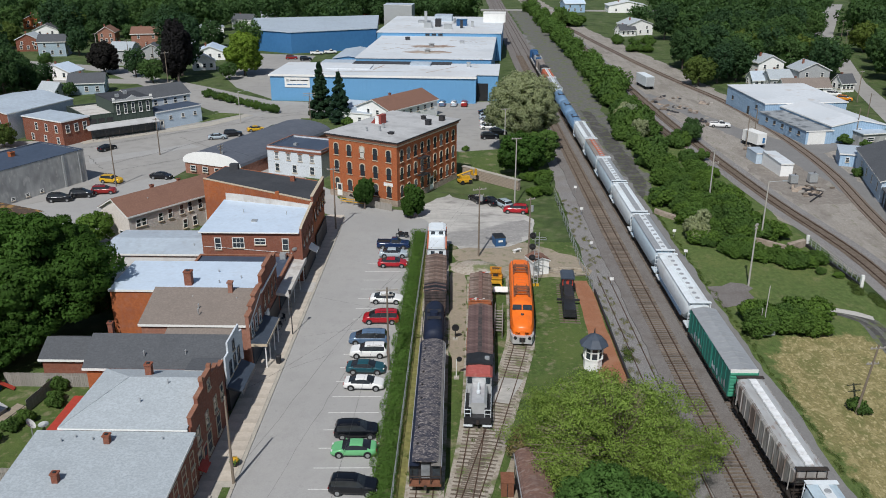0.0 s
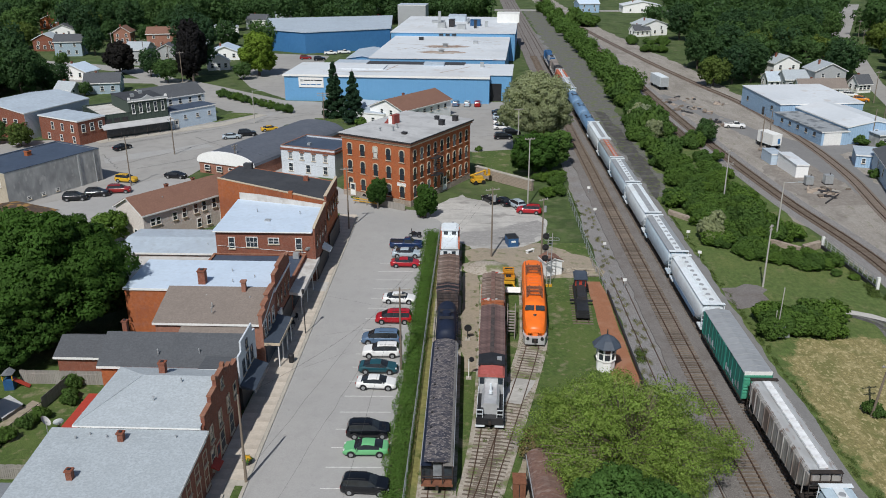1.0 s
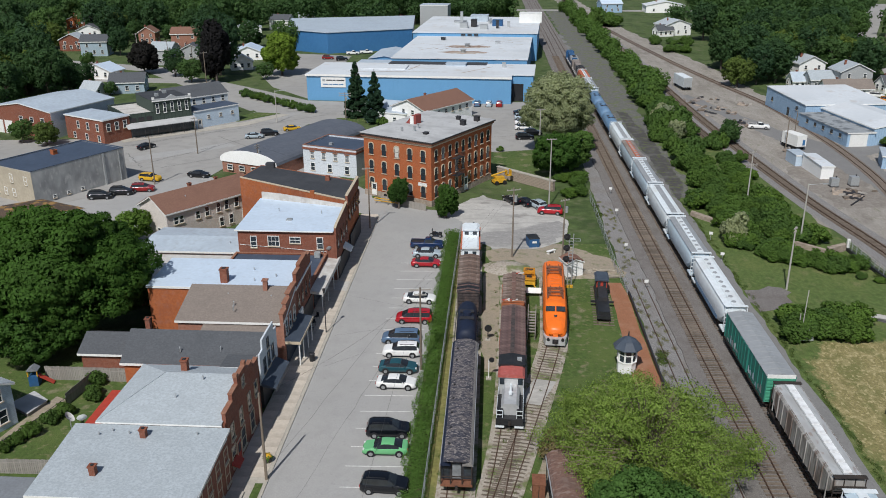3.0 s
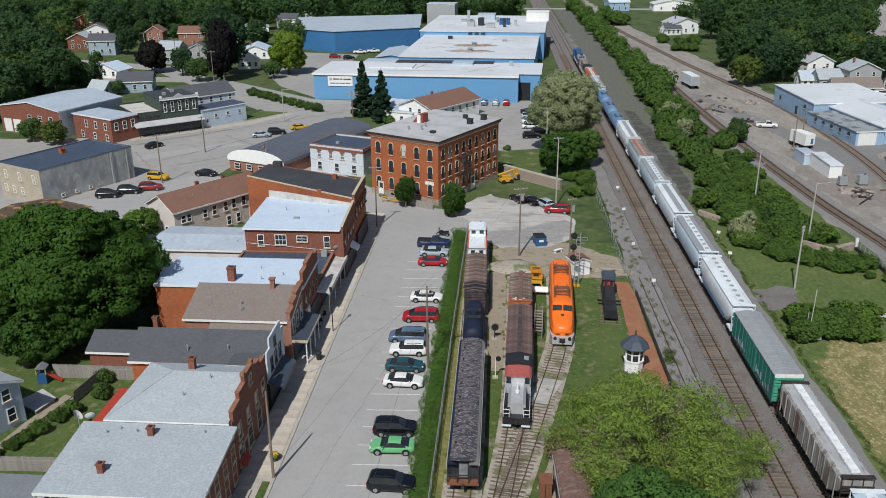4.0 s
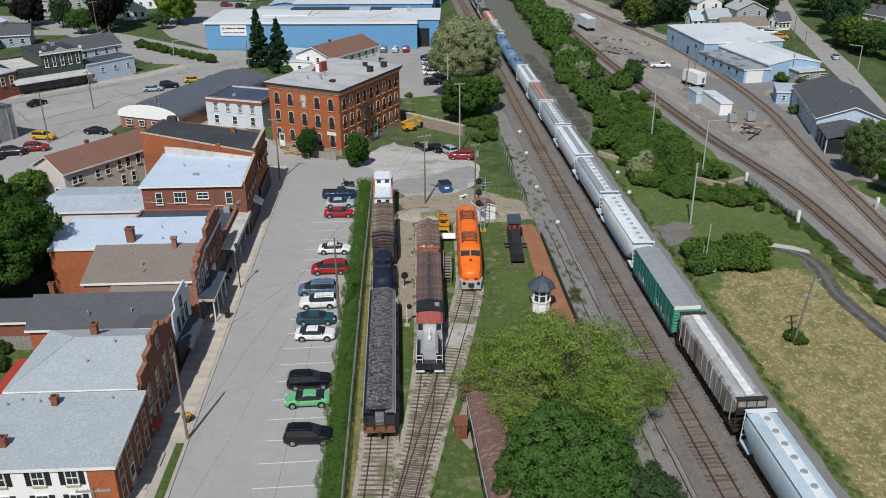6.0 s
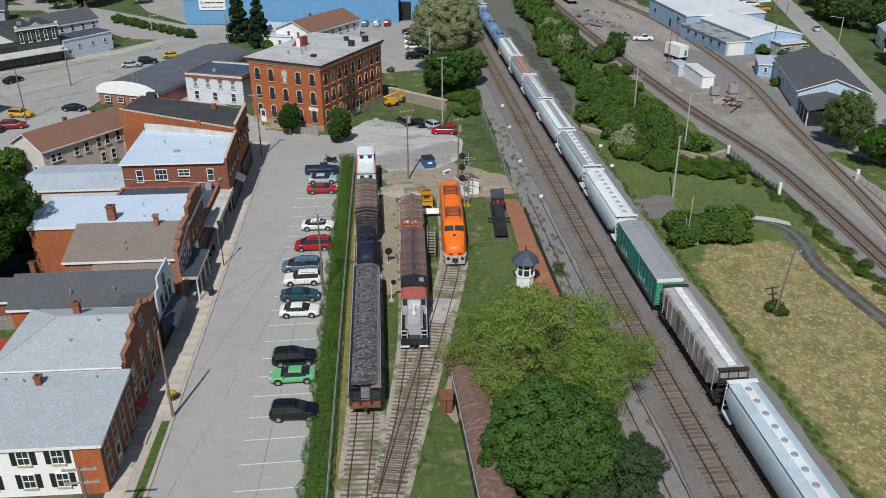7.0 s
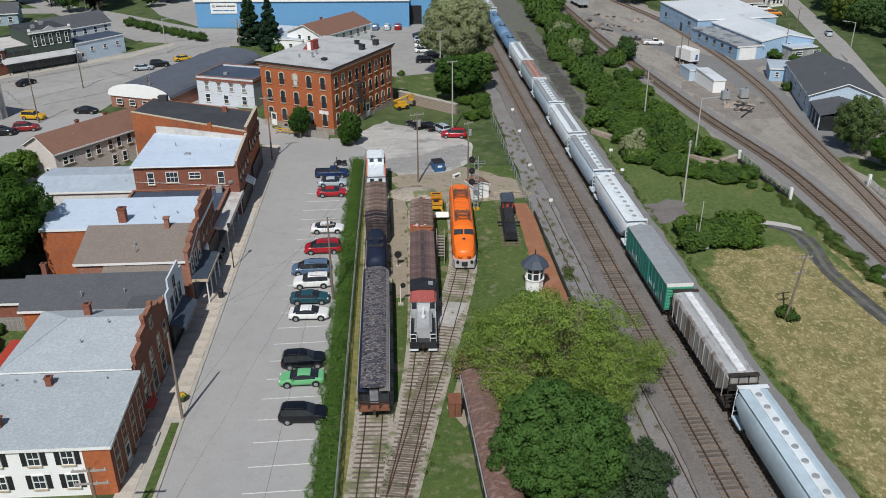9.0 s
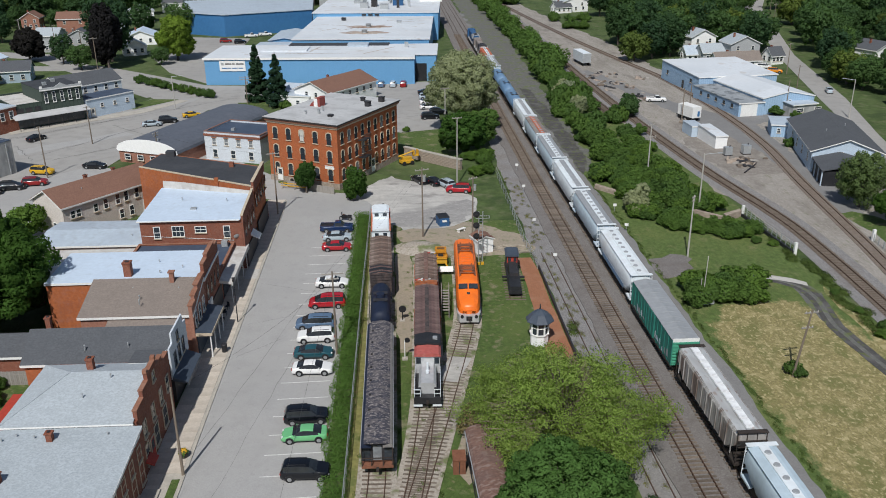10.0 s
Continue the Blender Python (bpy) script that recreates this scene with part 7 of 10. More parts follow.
for k in range(8):
    part("roof_vent", Geo().tube((-0.75, -9 + k * 2.6, 3.3), (-0.75, -9 + k * 2.6, 3.62), 0.14, 0.1, n=8), "dark_metal", c)

c = tank_car(at_track(TA, 91.6, ZM), 10.2, 1.2, "navy_paint", "short dark navy tank car beside the parking fence")
part("end_box", Geo().box(-0.6, -5.2, 1.0, 0.6, -4.6, 1.4), "machine_yellow", c, "yellow end box")
for k in range(3):
    part("side_tank_rail", Geo().box(-1.42, -4.4 + k * 0.1, 0.98 + k * 0.3, -1.38, 4.4, 1.02 + k * 0.3), "dark_metal", c)
old_a = boxcar(at_track(TA, 104.0, ZM), 13.6, "car_brown", "roof_dark", "roof_rusty", "old brown boxcar with a ribbed rusty roof", ribs=False, H_=3.75, W_=1.36)
BOARD = Geo().prism([(-1.44, 3.50), (0.0, 3.77), (1.44, 3.50), (1.44, 3.545), (0.0, 3.815), (-1.44, 3.545)], -0.15, 0.15, "y").mesh("roof_board")
BOARDS = {k: BOARD.copy() for k in ("black_paint", "roof_board", "roof_sheet")}
for k in range(30):
    mt = "black_paint" if k in (0, 2, 3, 5) else "roof_board"
    part("roof_board", BOARDS[mt], mt, old_a, m=pose(rng.uniform(-0.05, 0.05), -6.0 + k * 0.415, 0.0, 0, 0, rng.uniform(-1.5, 1.5)))
for k in (1, 4):
    part("roof_board", BOARDS["roof_sheet"], "roof_sheet", old_a, m=pose(0, -6.0 + k * 0.415, 0.01))

c = thing("caboose", at_track(TA, 118.2, ZM), "white and orange caboose with a roof cupola", "railway car")
part("body", Geo().box(-1.35, -4.2, 0.95, 1.35, 4.2, 3.2), "orange_car", c)
part("end_panel", Geo().box(-1.3, -4.26, 1.0, 1.3, -4.2, 3.2), "car_white", c, "white end wall with orange stripes")
for k in range(3):
    part("stripe", Geo().box(-1.2, -4.3, 1.15 + k * 0.3, 1.2, -4.26, 1.27 + k * 0.3), "orange_car", c)
part("roof", Geo().prism([(-1.42, 3.2), (1.42, 3.2), (1.0, 3.5), (-1.0, 3.5)], -4.5, 4.8, "y"), "car_white", c)
part("cupola", Geo().box(-1.2, 0.0, 3.4, 1.2, 2.6, 4.5), "car_white", c, "white roof cupola")
for x in (-0.6, 0.6):
    part("cupola_window", Geo().box(x - 0.3, -0.03, 3.8, x + 0.3, 0.0, 4.3), "pane", c)
    part("end_window", Geo().box(x - 0.28, -4.3, 2.1, x + 0.28, -4.27, 2.8), "pane", c)
part("cupola_roof", Geo().prism([(-1.3, 4.5), (1.3, 4.5), (0.9, 4.72), (-0.9, 4.72)], -0.2, 2.8, "y"), "car_white", c)
for x in (-1.32, 1.32):
    part("roof_edge", Geo().box(x - 0.12, -4.5, 3.18, x + 0.12, 4.8, 3.34), "orange_car", c)
part("smoke_stack", Geo().tube((0.4, 3.4, 3.4), (0.4, 3.4, 4.6), 0.12), "dark_metal", c)
for s in (-1, 1):
    part("platform", Geo().box(-1.35, min(s * 4.2, s * 5.0), 0.9, 1.35, max(s * 4.2, s * 5.0), 1.05), "dark_metal", c)
    g = Geo()
    for x in (-1.3, -0.4, 0.4, 1.3):
        g.tube((x, s * 4.95, 1.0), (x, s * 4.95, 2.0 if abs(x) < 1 else 3.2), 0.04, n=6)
    g.box(-1.3, s * 4.95 - 0.03, 1.95, 1.3, s * 4.95 + 0.03, 2.02)
    part("railing", g, "car_white", c)
    coupler(c, s * 4.9, s)
    bogie(c, s * 2.9)

# -- museum siding B: a switcher and two brown cars --
c = thing("switcher_engine", at_track(TB, 75.6, ZM), "small switcher engine with a grey hood and red cab roof", "locomotive")
part("frame", Geo().box(-1.35, -3.4, 0.75, 1.35, 3.6, 1.15), "black_paint", c)
part("hood", Geo().prism([(-0.9, 1.15), (0.9, 1.15), (0.9, 2.05), (0.62, 2.4), (-0.62, 2.4), (-0.9, 2.05)], -2.6, 1.4, "y"), "silver_paint", c, "silver-grey engine hood")
part("exhaust", Geo().tube((0, -0.2, 2.55), (0, -0.2, 3.3), 0.14, 0.11, n=10).tube((0, -0.9, 2.55), (0, -0.9, 2.8), 0.2, n=10), "car_white", c)
cab = part("cab", Geo().box(-1.3, 1.4, 1.15, 1.3, 3.4, 3.2), "silver_paint", c)
part("cab_roof", Geo().prism([(-1.4, 3.2), (1.4, 3.2), (1.15, 3.5), (0, 3.6), (-1.15, 3.5)], 1.2, 3.7, "y"), "faded_red", c, "faded red cab roof")
for x in (-0.95, 0.95):
    part("cab_window", Geo().box(x - 0.25, 1.36, 2.3, x + 0.25, 1.4, 3.0), "pane", cab)
    part("side_box", Geo().box(x - 0.28, -3.0, 1.15, x + 0.28, -2.6, 1.9), "black_paint", c)
    part("step", Geo().box(x - 0.45, -3.55, 0.25, x + 0.45, -3.3, 0.4), "car_white", c, "white step")
part("buffer_beam", Geo().box(-1.35, -3.5, 0.5, 1.35, -3.3, 1.2), "black_paint", c)
g = Geo()
for x in (-1.3, -0.7, 0.7, 1.3):
    g.tube((x, -3.3, 1.15), (x, -3.3, 2.05), 0.035, n=6)
for x0, x1 in ((-1.3, -0.7), (0.7, 1.3)):
    g.box(x0, -3.33, 2.0, x1, -3.27, 2.07).box(x0, -3.33, 1.55, x1, -3.27, 1.6)
for s in (-1, 1):
    g.tube((s * 1.3, -3.3, 2.03), (s * 1.3, 1.3, 2.03), 0.03, n=6)
part("hand_rail", g, "car_white", c)
coupler(c, -3.4, -1)
bogie(c, 0.1, 1.1)
c = boxcar(at_track(TB, 86.3, ZM), 15.6, "rust_orange", "black_paint", "roof_rusty", "old orange-brown boxcar with a weathered rusty roof", ribs=False, H_=3.75, W_=1.34)
part("black_end_roof", Geo().prism([(-1.42, 3.52), (1.42, 3.52), (0.0, 3.80)], -7.6, -5.0, "y"), "black_paint", c)
part("roof_hatch", Geo().box(0.55, -6.6, 3.6, 1.05, -6.1, 3.85), "car_roof_grey", c)
part("dark_ridge", Geo().box(-0.22, -5.0, 3.80, 0.22, 6.4, 3.86), "roof_dark", c)
for k in range(17):
    part("roof_sheet", BOARDS["roof_sheet"], "roof_sheet", c, m=pose(0, -4.75 + k * 0.72, -0.005 + 0.004 * (k % 2)) @ Matrix.Diagonal((1, 2.3, 1, 1)))
c = boxcar(at_track(TB, 99.4, ZM), 9.6, "rust_orange", "rust_orange", "roof_rusty", "brown wooden boxcar with a patched rusty roof", ribs=False, H_=3.7, W_=1.34)
part("roof_walk", Geo().box(-0.25, -4.5, 3.80, 0.25, 4.5, 3.87), "roof_rusty", c)
for k in range(20):
    part("roof_board", BOARDS["roof_board"], "roof_board", c, m=pose(rng.uniform(-0.06, 0.06), -4.2 + k * 0.44, -0.045, 0, 0, rng.uniform(-2, 2)))
for k in range(9):
    part("debris", Geo().box(-0.3, -0.12, 0, 0.3, 0.12, 0.06), "old_membrane" if k % 3 else "red_paint", c, m=pose(-1.1 + k * 0.27, -4.3 if k < 6 else 4.3, 3.72, 0, rng.uniform(-8, 8), rng.uniform(0, 90)))

# -- museum siding C: orange electric engine --
c = thing("electric_engine", at_track(TC, 99.6, ZM), "bright orange streamlined electric engine with pantographs on its roof", "locomotive")
sec = lambda k, hh: [(-1.4 * k, 0.75), (1.4 * k, 0.75), (1.45 * k, 1.5), (1.45 * k, hh - 0.85), (1.2 * k, hh - 0.25), (0.6 * k, hh), (-0.6 * k, hh), (-1.2 * k, hh - 0.25), (-1.45 * k, hh - 0.85), (-1.45 * k, 1.5)]
rings = [[Vector((x, y, z)) for x, z in sec(k, hh)] for y, k, hh in ((-9.2, 0.55, 2.0), (-9.0, 0.74, 2.2), (-8.4, 0.9, 2.45), (-7.4, 0.98, 2.65), (-6.3, 1.0, 2.75), (-5.2, 1.0, 3.65), (-4.8, 1.0, 3.75), (8.6, 1.0, 3.75))]
part("body", Geo().loft(rings), "loco_orange", c, "bright orange streamlined body", smooth=True)
part("pilot", Geo().prism([(-1.15, -9.75), (1.15, -9.75), (1.4, -8.8), (1.4, -7.6), (-1.4, -7.6), (-1.4, -8.8)], 0.25, 1.15), "silver_paint", c, "silver pilot and skirt")
part("nose_door", Geo().box(-0.3, -9.3, 1.15, 0.3, -9.15, 1.7), "loco_orange", c)
for s in (-1, 1):
    part("windscreen", Geo().add([(s * 0.08, -6.06, 3.0), (s * 1.2, -6.02, 2.98), (s * 1.16, -5.5, 3.4), (s * 0.08, -5.56, 3.45), (s * 0.08, -6.1, 3.03), (s * 1.2, -6.06, 3.01), (s * 1.16, -5.54, 3.44), (s * 0.08, -5.6, 3.49)], [(4, 5, 6, 7), (0, 1, 5, 4), (1, 2, 6, 5), (2, 3, 7, 6), (3, 0, 4, 7)]), "pane", c)
    part("headlight", Geo().tube((s * 0.85, -9.8, 1.0), (s * 0.85, -9.6, 1.0), 0.2, n=12), "black_paint", c)
    part("side_skirt", Geo().box(min(s * 1.3, s * 1.44), -6.8, 0.35, max(s * 1.3, s * 1.44), 8.4, 0.8), "dark_metal", c)
    for k in range(5):
        part("side_window", Geo().box(min(s * 1.43, s * 1.47), -3.6 + k * 2.4, 2.0, max(s * 1.43, s * 1.47), -2.4 + k * 2.4, 2.7), "pane", c)
    part("roof_rail", Geo().box(min(s * 0.98, s * 1.04), -4.0, 3.75, max(s * 0.98, s * 1.04), 7.8, 3.9), "rust_orange", c)
part("nose_light", Geo().tube((0, -6.9, 2.55), (0, -6.7, 2.78), 0.2, n=12), "dark_metal", c)
for y0 in (-2.2, 5.0):
    g = Geo()
    for s in (-1, 1):
        g.tube((s * 0.75, y0 - 1.2, 3.95), (s * 0.6, y0 + 1.2, 4.15), 0.06, n=6).tube((s * 0.75, y0 + 1.2, 3.95), (s * 0.6, y0 - 1.2, 4.15), 0.06, n=6)
        g.tube((s * 0.85, y0 - 1.4, 3.9), (s * 0.85, y0 + 1.4, 3.9), 0.05, n=6)
    for k in range(5):
        g.tube((-0.9, y0 - 1.2 + k * 0.6, 4.12 if k % 2 else 3.95), (0.9, y0 - 1.2 + k * 0.6, 4.12 if k % 2 else 3.95), 0.07, n=6)
    g.box(-1.0, y0 - 0.15, 4.16, 1.0, y0 + 0.15, 4.22)
    part("pantograph", g, "shed_brown", c, "folded rusty pantograph")
    part("insulator_base", Geo().box(-0.95, y0 - 1.5, 3.72, -0.8, y0 + 1.5, 3.88).box(0.8, y0 - 1.5, 3.72, 0.95, y0 + 1.5, 3.88).box(-0.8, y0 - 0.1, 3.72, 0.8, y0 + 0.1, 3.88), "shed_brown", c)
for k in range(4):
    part("roof_hatch", Geo().box(-0.6, 0.2 + k * 0.85, 3.74, 0.6, 0.8 + k * 0.85, 3.82), "loco_orange", c)
for y0 in (-5.4, 5.4):
    bogie(c, y0, 1.2)
coupler(c, -9.7, -1)
part("coupler_pocket", Geo().box(-0.35, -9.82, 0.5, 0.35, -9.74, 1.05), "black_paint", c)

# -- narrow-gauge black engine on a short panel of track --
c = thing("dinkey_engine", pose(16.6, 102.5, 0.22, 0, 0, -5), "small black engine with a red-windowed cab", "locomotive")
part("frame", Geo().box(-0.85, -5.4, 0.3, 0.85, 4.6, 0.75), "black_paint", c)
part("deck", Geo().box(-0.75, -5.2, 0.75, 0.75, -1.2, 1.25), "black_paint", c)
part("hood", Geo().prism([(-0.65, 0.75), (0.65, 0.75), (0.55, 1.7), (-0.55, 1.7)], -1.8, 2.0, "y"), "dark_metal", c)
cab = part("cab", Geo().box(-0.8, 2.0, 0.75, 0.8, 4.4, 2.5), "black_paint", c)
part("cab_front", Geo().box(-0.7, 1.94, 1.5, 0.7, 2.0, 2.4), "red_paint", cab, "red window frames")
for x in (-0.38, 0.38):
    part("cab_window", Geo().box(x - 0.2, 1.9, 1.75, x + 0.2, 1.95, 2.3), "pane", cab)
part("cab_roof", Geo().prism([(-0.95, 2.5), (0.95, 2.5), (0.7, 2.7), (-0.7, 2.7)], 1.7, 4.7, "y"), "slate_awning", cab)
for s in (-1, 1):
    part("outrigger", Geo().box(min(s * 0.8, s * 1.5), -0.8, 0.5, max(s * 0.8, s * 1.5), -0.5, 0.7), "black_paint", c)
for k in range(4):
    part("wheel", WHEEL, "bogie_steel", c, m=pose(-0.6 if k % 2 else 0.6, -3.2 if k < 2 else 2.6, 0.24))
track([(16.1, 96.5), (16.6, 102.5), (17.05, 108.5)], -0.06, "short display track under the small engine", 96, 109, tie_mat="sleeper_grey", spacing=0.75)
# old car half hidden by the trees, and the crossing tower
c = thing("passenger_car", pose(8.05, 54.5, 0.22, 0, 0, 1.5), "derelict passenger car with a rusty curved roof", "railway car")
arcr = [(1.4 * math.cos(math.pi * k / 10), 2.5 + 0.75 * math.sin(math.pi * k / 10)) for k in range(11)]
part("body", Geo().box(-1.36, -9.5, 0.6, 1.36, 9.4, 2.55), "dark_metal", c)
part("roof", Geo().prism(arcr, -9.7, 9.7, "y"), "roof_rusty", c, "curved roof with peeling grey and rusty patches")
part("roof_edge", Geo().box(-1.46, -9.7, 2.4, -1.36, 9.7, 2.56), "car_roof_grey", c)
for k in range(9):
    part("side_window", Geo().box(-1.39, -8.4 + k * 2.0, 1.3, -1.34, -7.4 + k * 2.0, 2.1), "pane", c)
bogie(c, -6.0)
bogie(c, 6.0)
c = thing("crossing_tower", pose(17.0, 85.0, 0), "small octagonal white watch tower with a dark pointed roof", "tower")
octo = lambda r, z: [Vector((r * math.cos(math.pi / 8 + math.pi * k / 4), r * math.sin(math.pi / 8 + math.pi * k / 4), z)) for k in range(8)]
part("base_wall", Geo().loft([octo(1.05, 0), octo(1.05, 1.35)]), "white_siding", c)
part("window_band", Geo().loft([octo(1.0, 1.35), octo(1.0, 3.05)]), "pane", c)
g = Geo()
for p in octo(1.03, 0):
    g.box(p.x - 0.09, p.y - 0.09, 1.3, p.x + 0.09, p.y + 0.09, 3.1)
part("window_frame", g, "white_paint", c)
part("sill_ring", Geo().loft([octo(1.16, 1.3), octo(1.16, 1.42)]), "white_paint", c)
part("mid_rail", Geo().loft([octo(1.06, 2.2), octo(1.06, 2.28)]), "white_paint", c)
part("roof", Geo().loft([octo(1.65, 3.02), octo(1.65, 3.1), octo(0.95, 3.85), octo(0.12, 4.35)]), "slate_awning", c, "dark faceted roof")
part("finial", Geo().tube((0, 0, 4.3), (0, 0, 4.95), 0.1, 0.05), "dark_metal", c)

# ---- vehicles ----
PAINTS = {"black": (0.006, 0.007, 0.010), "green": (0.15, 0.45, 0.20), "white": (0.78, 0.78, 0.77), "teal": (0.018, 0.075, 0.095), "blue_grey": (0.10, 0.16, 0.25), "red": (0.38, 0.012, 0.02), "silver": (0.40, 0.47, 0.52), "navy": (0.012, 0.03, 0.09),
          "yellow": (0.62, 0.36, 0.02), "orange": (0.7, 0.25, 0.02), "dark_red": (0.25, 0.012, 0.012)}
for k, c_ in PAINTS.items():
    mt = surface("paint_" + k, c_, 0.13, grain=(0.8, 0.05), spec=0.45)
    mt.node_tree.nodes["Principled BSDF"].inputs["Coat Weight"].default_value = 0.25
surface("tyre", (0.02, 0.02, 0.021), 0.85, grain=(6, 0.2))
surface("alloy", (0.45, 0.46, 0.47), 0.35, 0.7, grain=(6, 0.1))
surface("tail_red", (0.30, 0.01, 0.01), 0.3)
surface("lamp_clear", (0.65, 0.66, 0.66), 0.2)
glassy("car_glass", (0.018, 0.021, 0.024), 0.2)
TYRE = Geo().tube((0, -0.11, 0), (0, 0.11, 0), 0.33, n=16).mesh("wheel")
ARCH = Geo().tube((0, -0.065, 0.03), (0, 0.065, 0.03), 0.41, n=18).mesh("wheel_arch")
RIM = Geo().tube((0, -0.125, 0), (0, -0.1, 0), 0.21, 0.22, n=12).tube((0, 0.1, 0), (0, 0.125, 0), 0.22, 0.21, n=12).mesh("rim")
# profile of the top line (share of length, height), cabin marks (rear glass foot, rear glass top, windscreen top, windscreen foot), belt height
STYLES = {"sedan": (4.6, 0.89, ((-0.5, 0.62), (-0.492, 0.86), (-0.47, 0.97), (-0.40, 1.03), (-0.36, 1.06), (-0.20, 1.36), (-0.08, 1.43), (0.02, 1.43), (0.09, 1.38), (0.25, 1.02), (0.30, 0.96), (0.42, 0.85), (0.475, 0.74), (0.495, 0.6), (0.5, 0.5)), (-0.37, -0.20, 0.08, 0.255), 0.92),
          "suv": (4.6, 0.93, ((-0.5, 0.68), (-0.495, 0.98), (-0.475, 1.2), (-0.43, 1.58), (-0.38, 1.66), (-0.15, 1.70), (0.02, 1.67), (0.09, 1.60), (0.235, 1.16), (0.28, 1.10), (0.42, 1.0), (0.475, 0.88), (0.495, 0.7), (0.5, 0.55)), (-0.475, -0.42, 0.085, 0.24), 1.04),
          "van": (4.9, 0.96, ((-0.5, 0.68), (-0.495, 0.98), (-0.48, 1.2), (-0.445, 1.62), (-0.40, 1.72), (-0.15, 1.76), (0.08, 1.73), (0.15, 1.65), (0.32, 1.14), (0.36, 1.06), (0.44, 0.93), (0.48, 0.8), (0.495, 0.66), (0.5, 0.52)), (-0.48, -0.435, 0.145, 0.325), 1.02),
          "pickup": (5.4, 0.96, ((-0.5, 0.7), (-0.495, 1.08), (-0.1, 1.10), (-0.085, 1.16), (-0.055, 1.66), (-0.03, 1.74), (0.08, 1.74), (0.13, 1.68), (0.225, 1.20), (0.26, 1.14), (0.45, 1.06), (0.485, 0.9), (0.497, 0.7), (0.5, 0.6)), (-0.085, -0.05, 0.125, 0.23), 1.08)}


def shell(style):
    """Body and glass of a car: one smooth skin over stations along its length, parted along the window lines."""
    L, W_, prof, (rf, rt, ft, ff), belt = STYLES[style]
    xs = sorted({round(p[0] + (q[0] - p[0]) * k / n, 4) for p, q in zip(prof, prof[1:]) for n in (max(1, math.ceil((q[0] - p[0]) / 0.028)),) for k in range(n)} | {0.5, rf, rt, ft, ff})
    rows = []
    for x in xs:
        zt = next(p[1] + (q[1] - p[1]) * (x - p[0]) / (q[0] - p[0]) for p, q in zip(prof, prof[1:]) if p[0] <= x <= q[0])
        zb = min(belt + 0.05 * (0.1 - x), zt - 0.05)
        w = W_ * (1 - 0.26 * max(0, abs(x) - 0.40) ** 2 / 0.01 * (1.15 if x > 0 else 0.8))
        lean = min(1.0, (zt - zb) / 0.5)
        half = [(0.80 * w, 0.22), (0.96 * w, 0.32), (1.0 * w, 0.52), (1.0 * w, 0.52 + (zb - 0.52) * 0.55), (0.975 * w, zb - 0.04), (0.94 * w, zb)]
        half += [(w * (0.925 - 0.21 * q * lean), zb + (zt - zb) * q) for q in (0.3, 0.6, 0.86)]
        half += [(w * (0.66 - 0.02 * lean), zb + (zt - zb) * 0.965), (w * 0.40, zt), (0.0, zt + 0.012)]
        rows.append([Vector((x * L, -y, z)) for y, z in half] + [Vector((x * L, y, z)) for y, z in half[-2::-1]])
    n = len(rows[0])
    mid = (rf + ff) / 2 - 0.02
    body, glass = Geo(), Geo()
    fb, fg = [], []
    pts = [p for r in rows for p in r]
    for k in range(len(rows) - 1):
        x = (xs[k] + xs[k + 1]) / 2
        for i in range(n - 1):
            j = min(i, n - 2 - i)
            side = 5 <= j <= 7
            top = j >= 9
            tall = pts[k * n + 11].z - pts[k * n + 5].z
            pane = False
            if side and rf + 0.035 < x < ff - 0.03 and tall > 0.22:
                pane = True
            if j >= 8 and (rf + 0.004 < x < rt - 0.002 or ft + 0.004 < x < ff - 0.004):
                pane = True
            (fg if pane else fb).append((k * n + i, k * n + i + 1, (k + 1) * n + i + 1, (k + 1) * n + i))
    fb += [tuple(range(n))[::-1], tuple(range((len(rows) - 1) * n, len(rows) * n))]
    out = []
    for name, fs in (("body", fb), ("glazing", fg)):
        used = sorted({i for f in fs for i in f})
        at = {i: k for k, i in enumerate(used)}
        g = Geo().add([pts[i] for i in used], [tuple(at[i] for i in f) for f in fs])
        out.append(g.mesh(name))
    return out


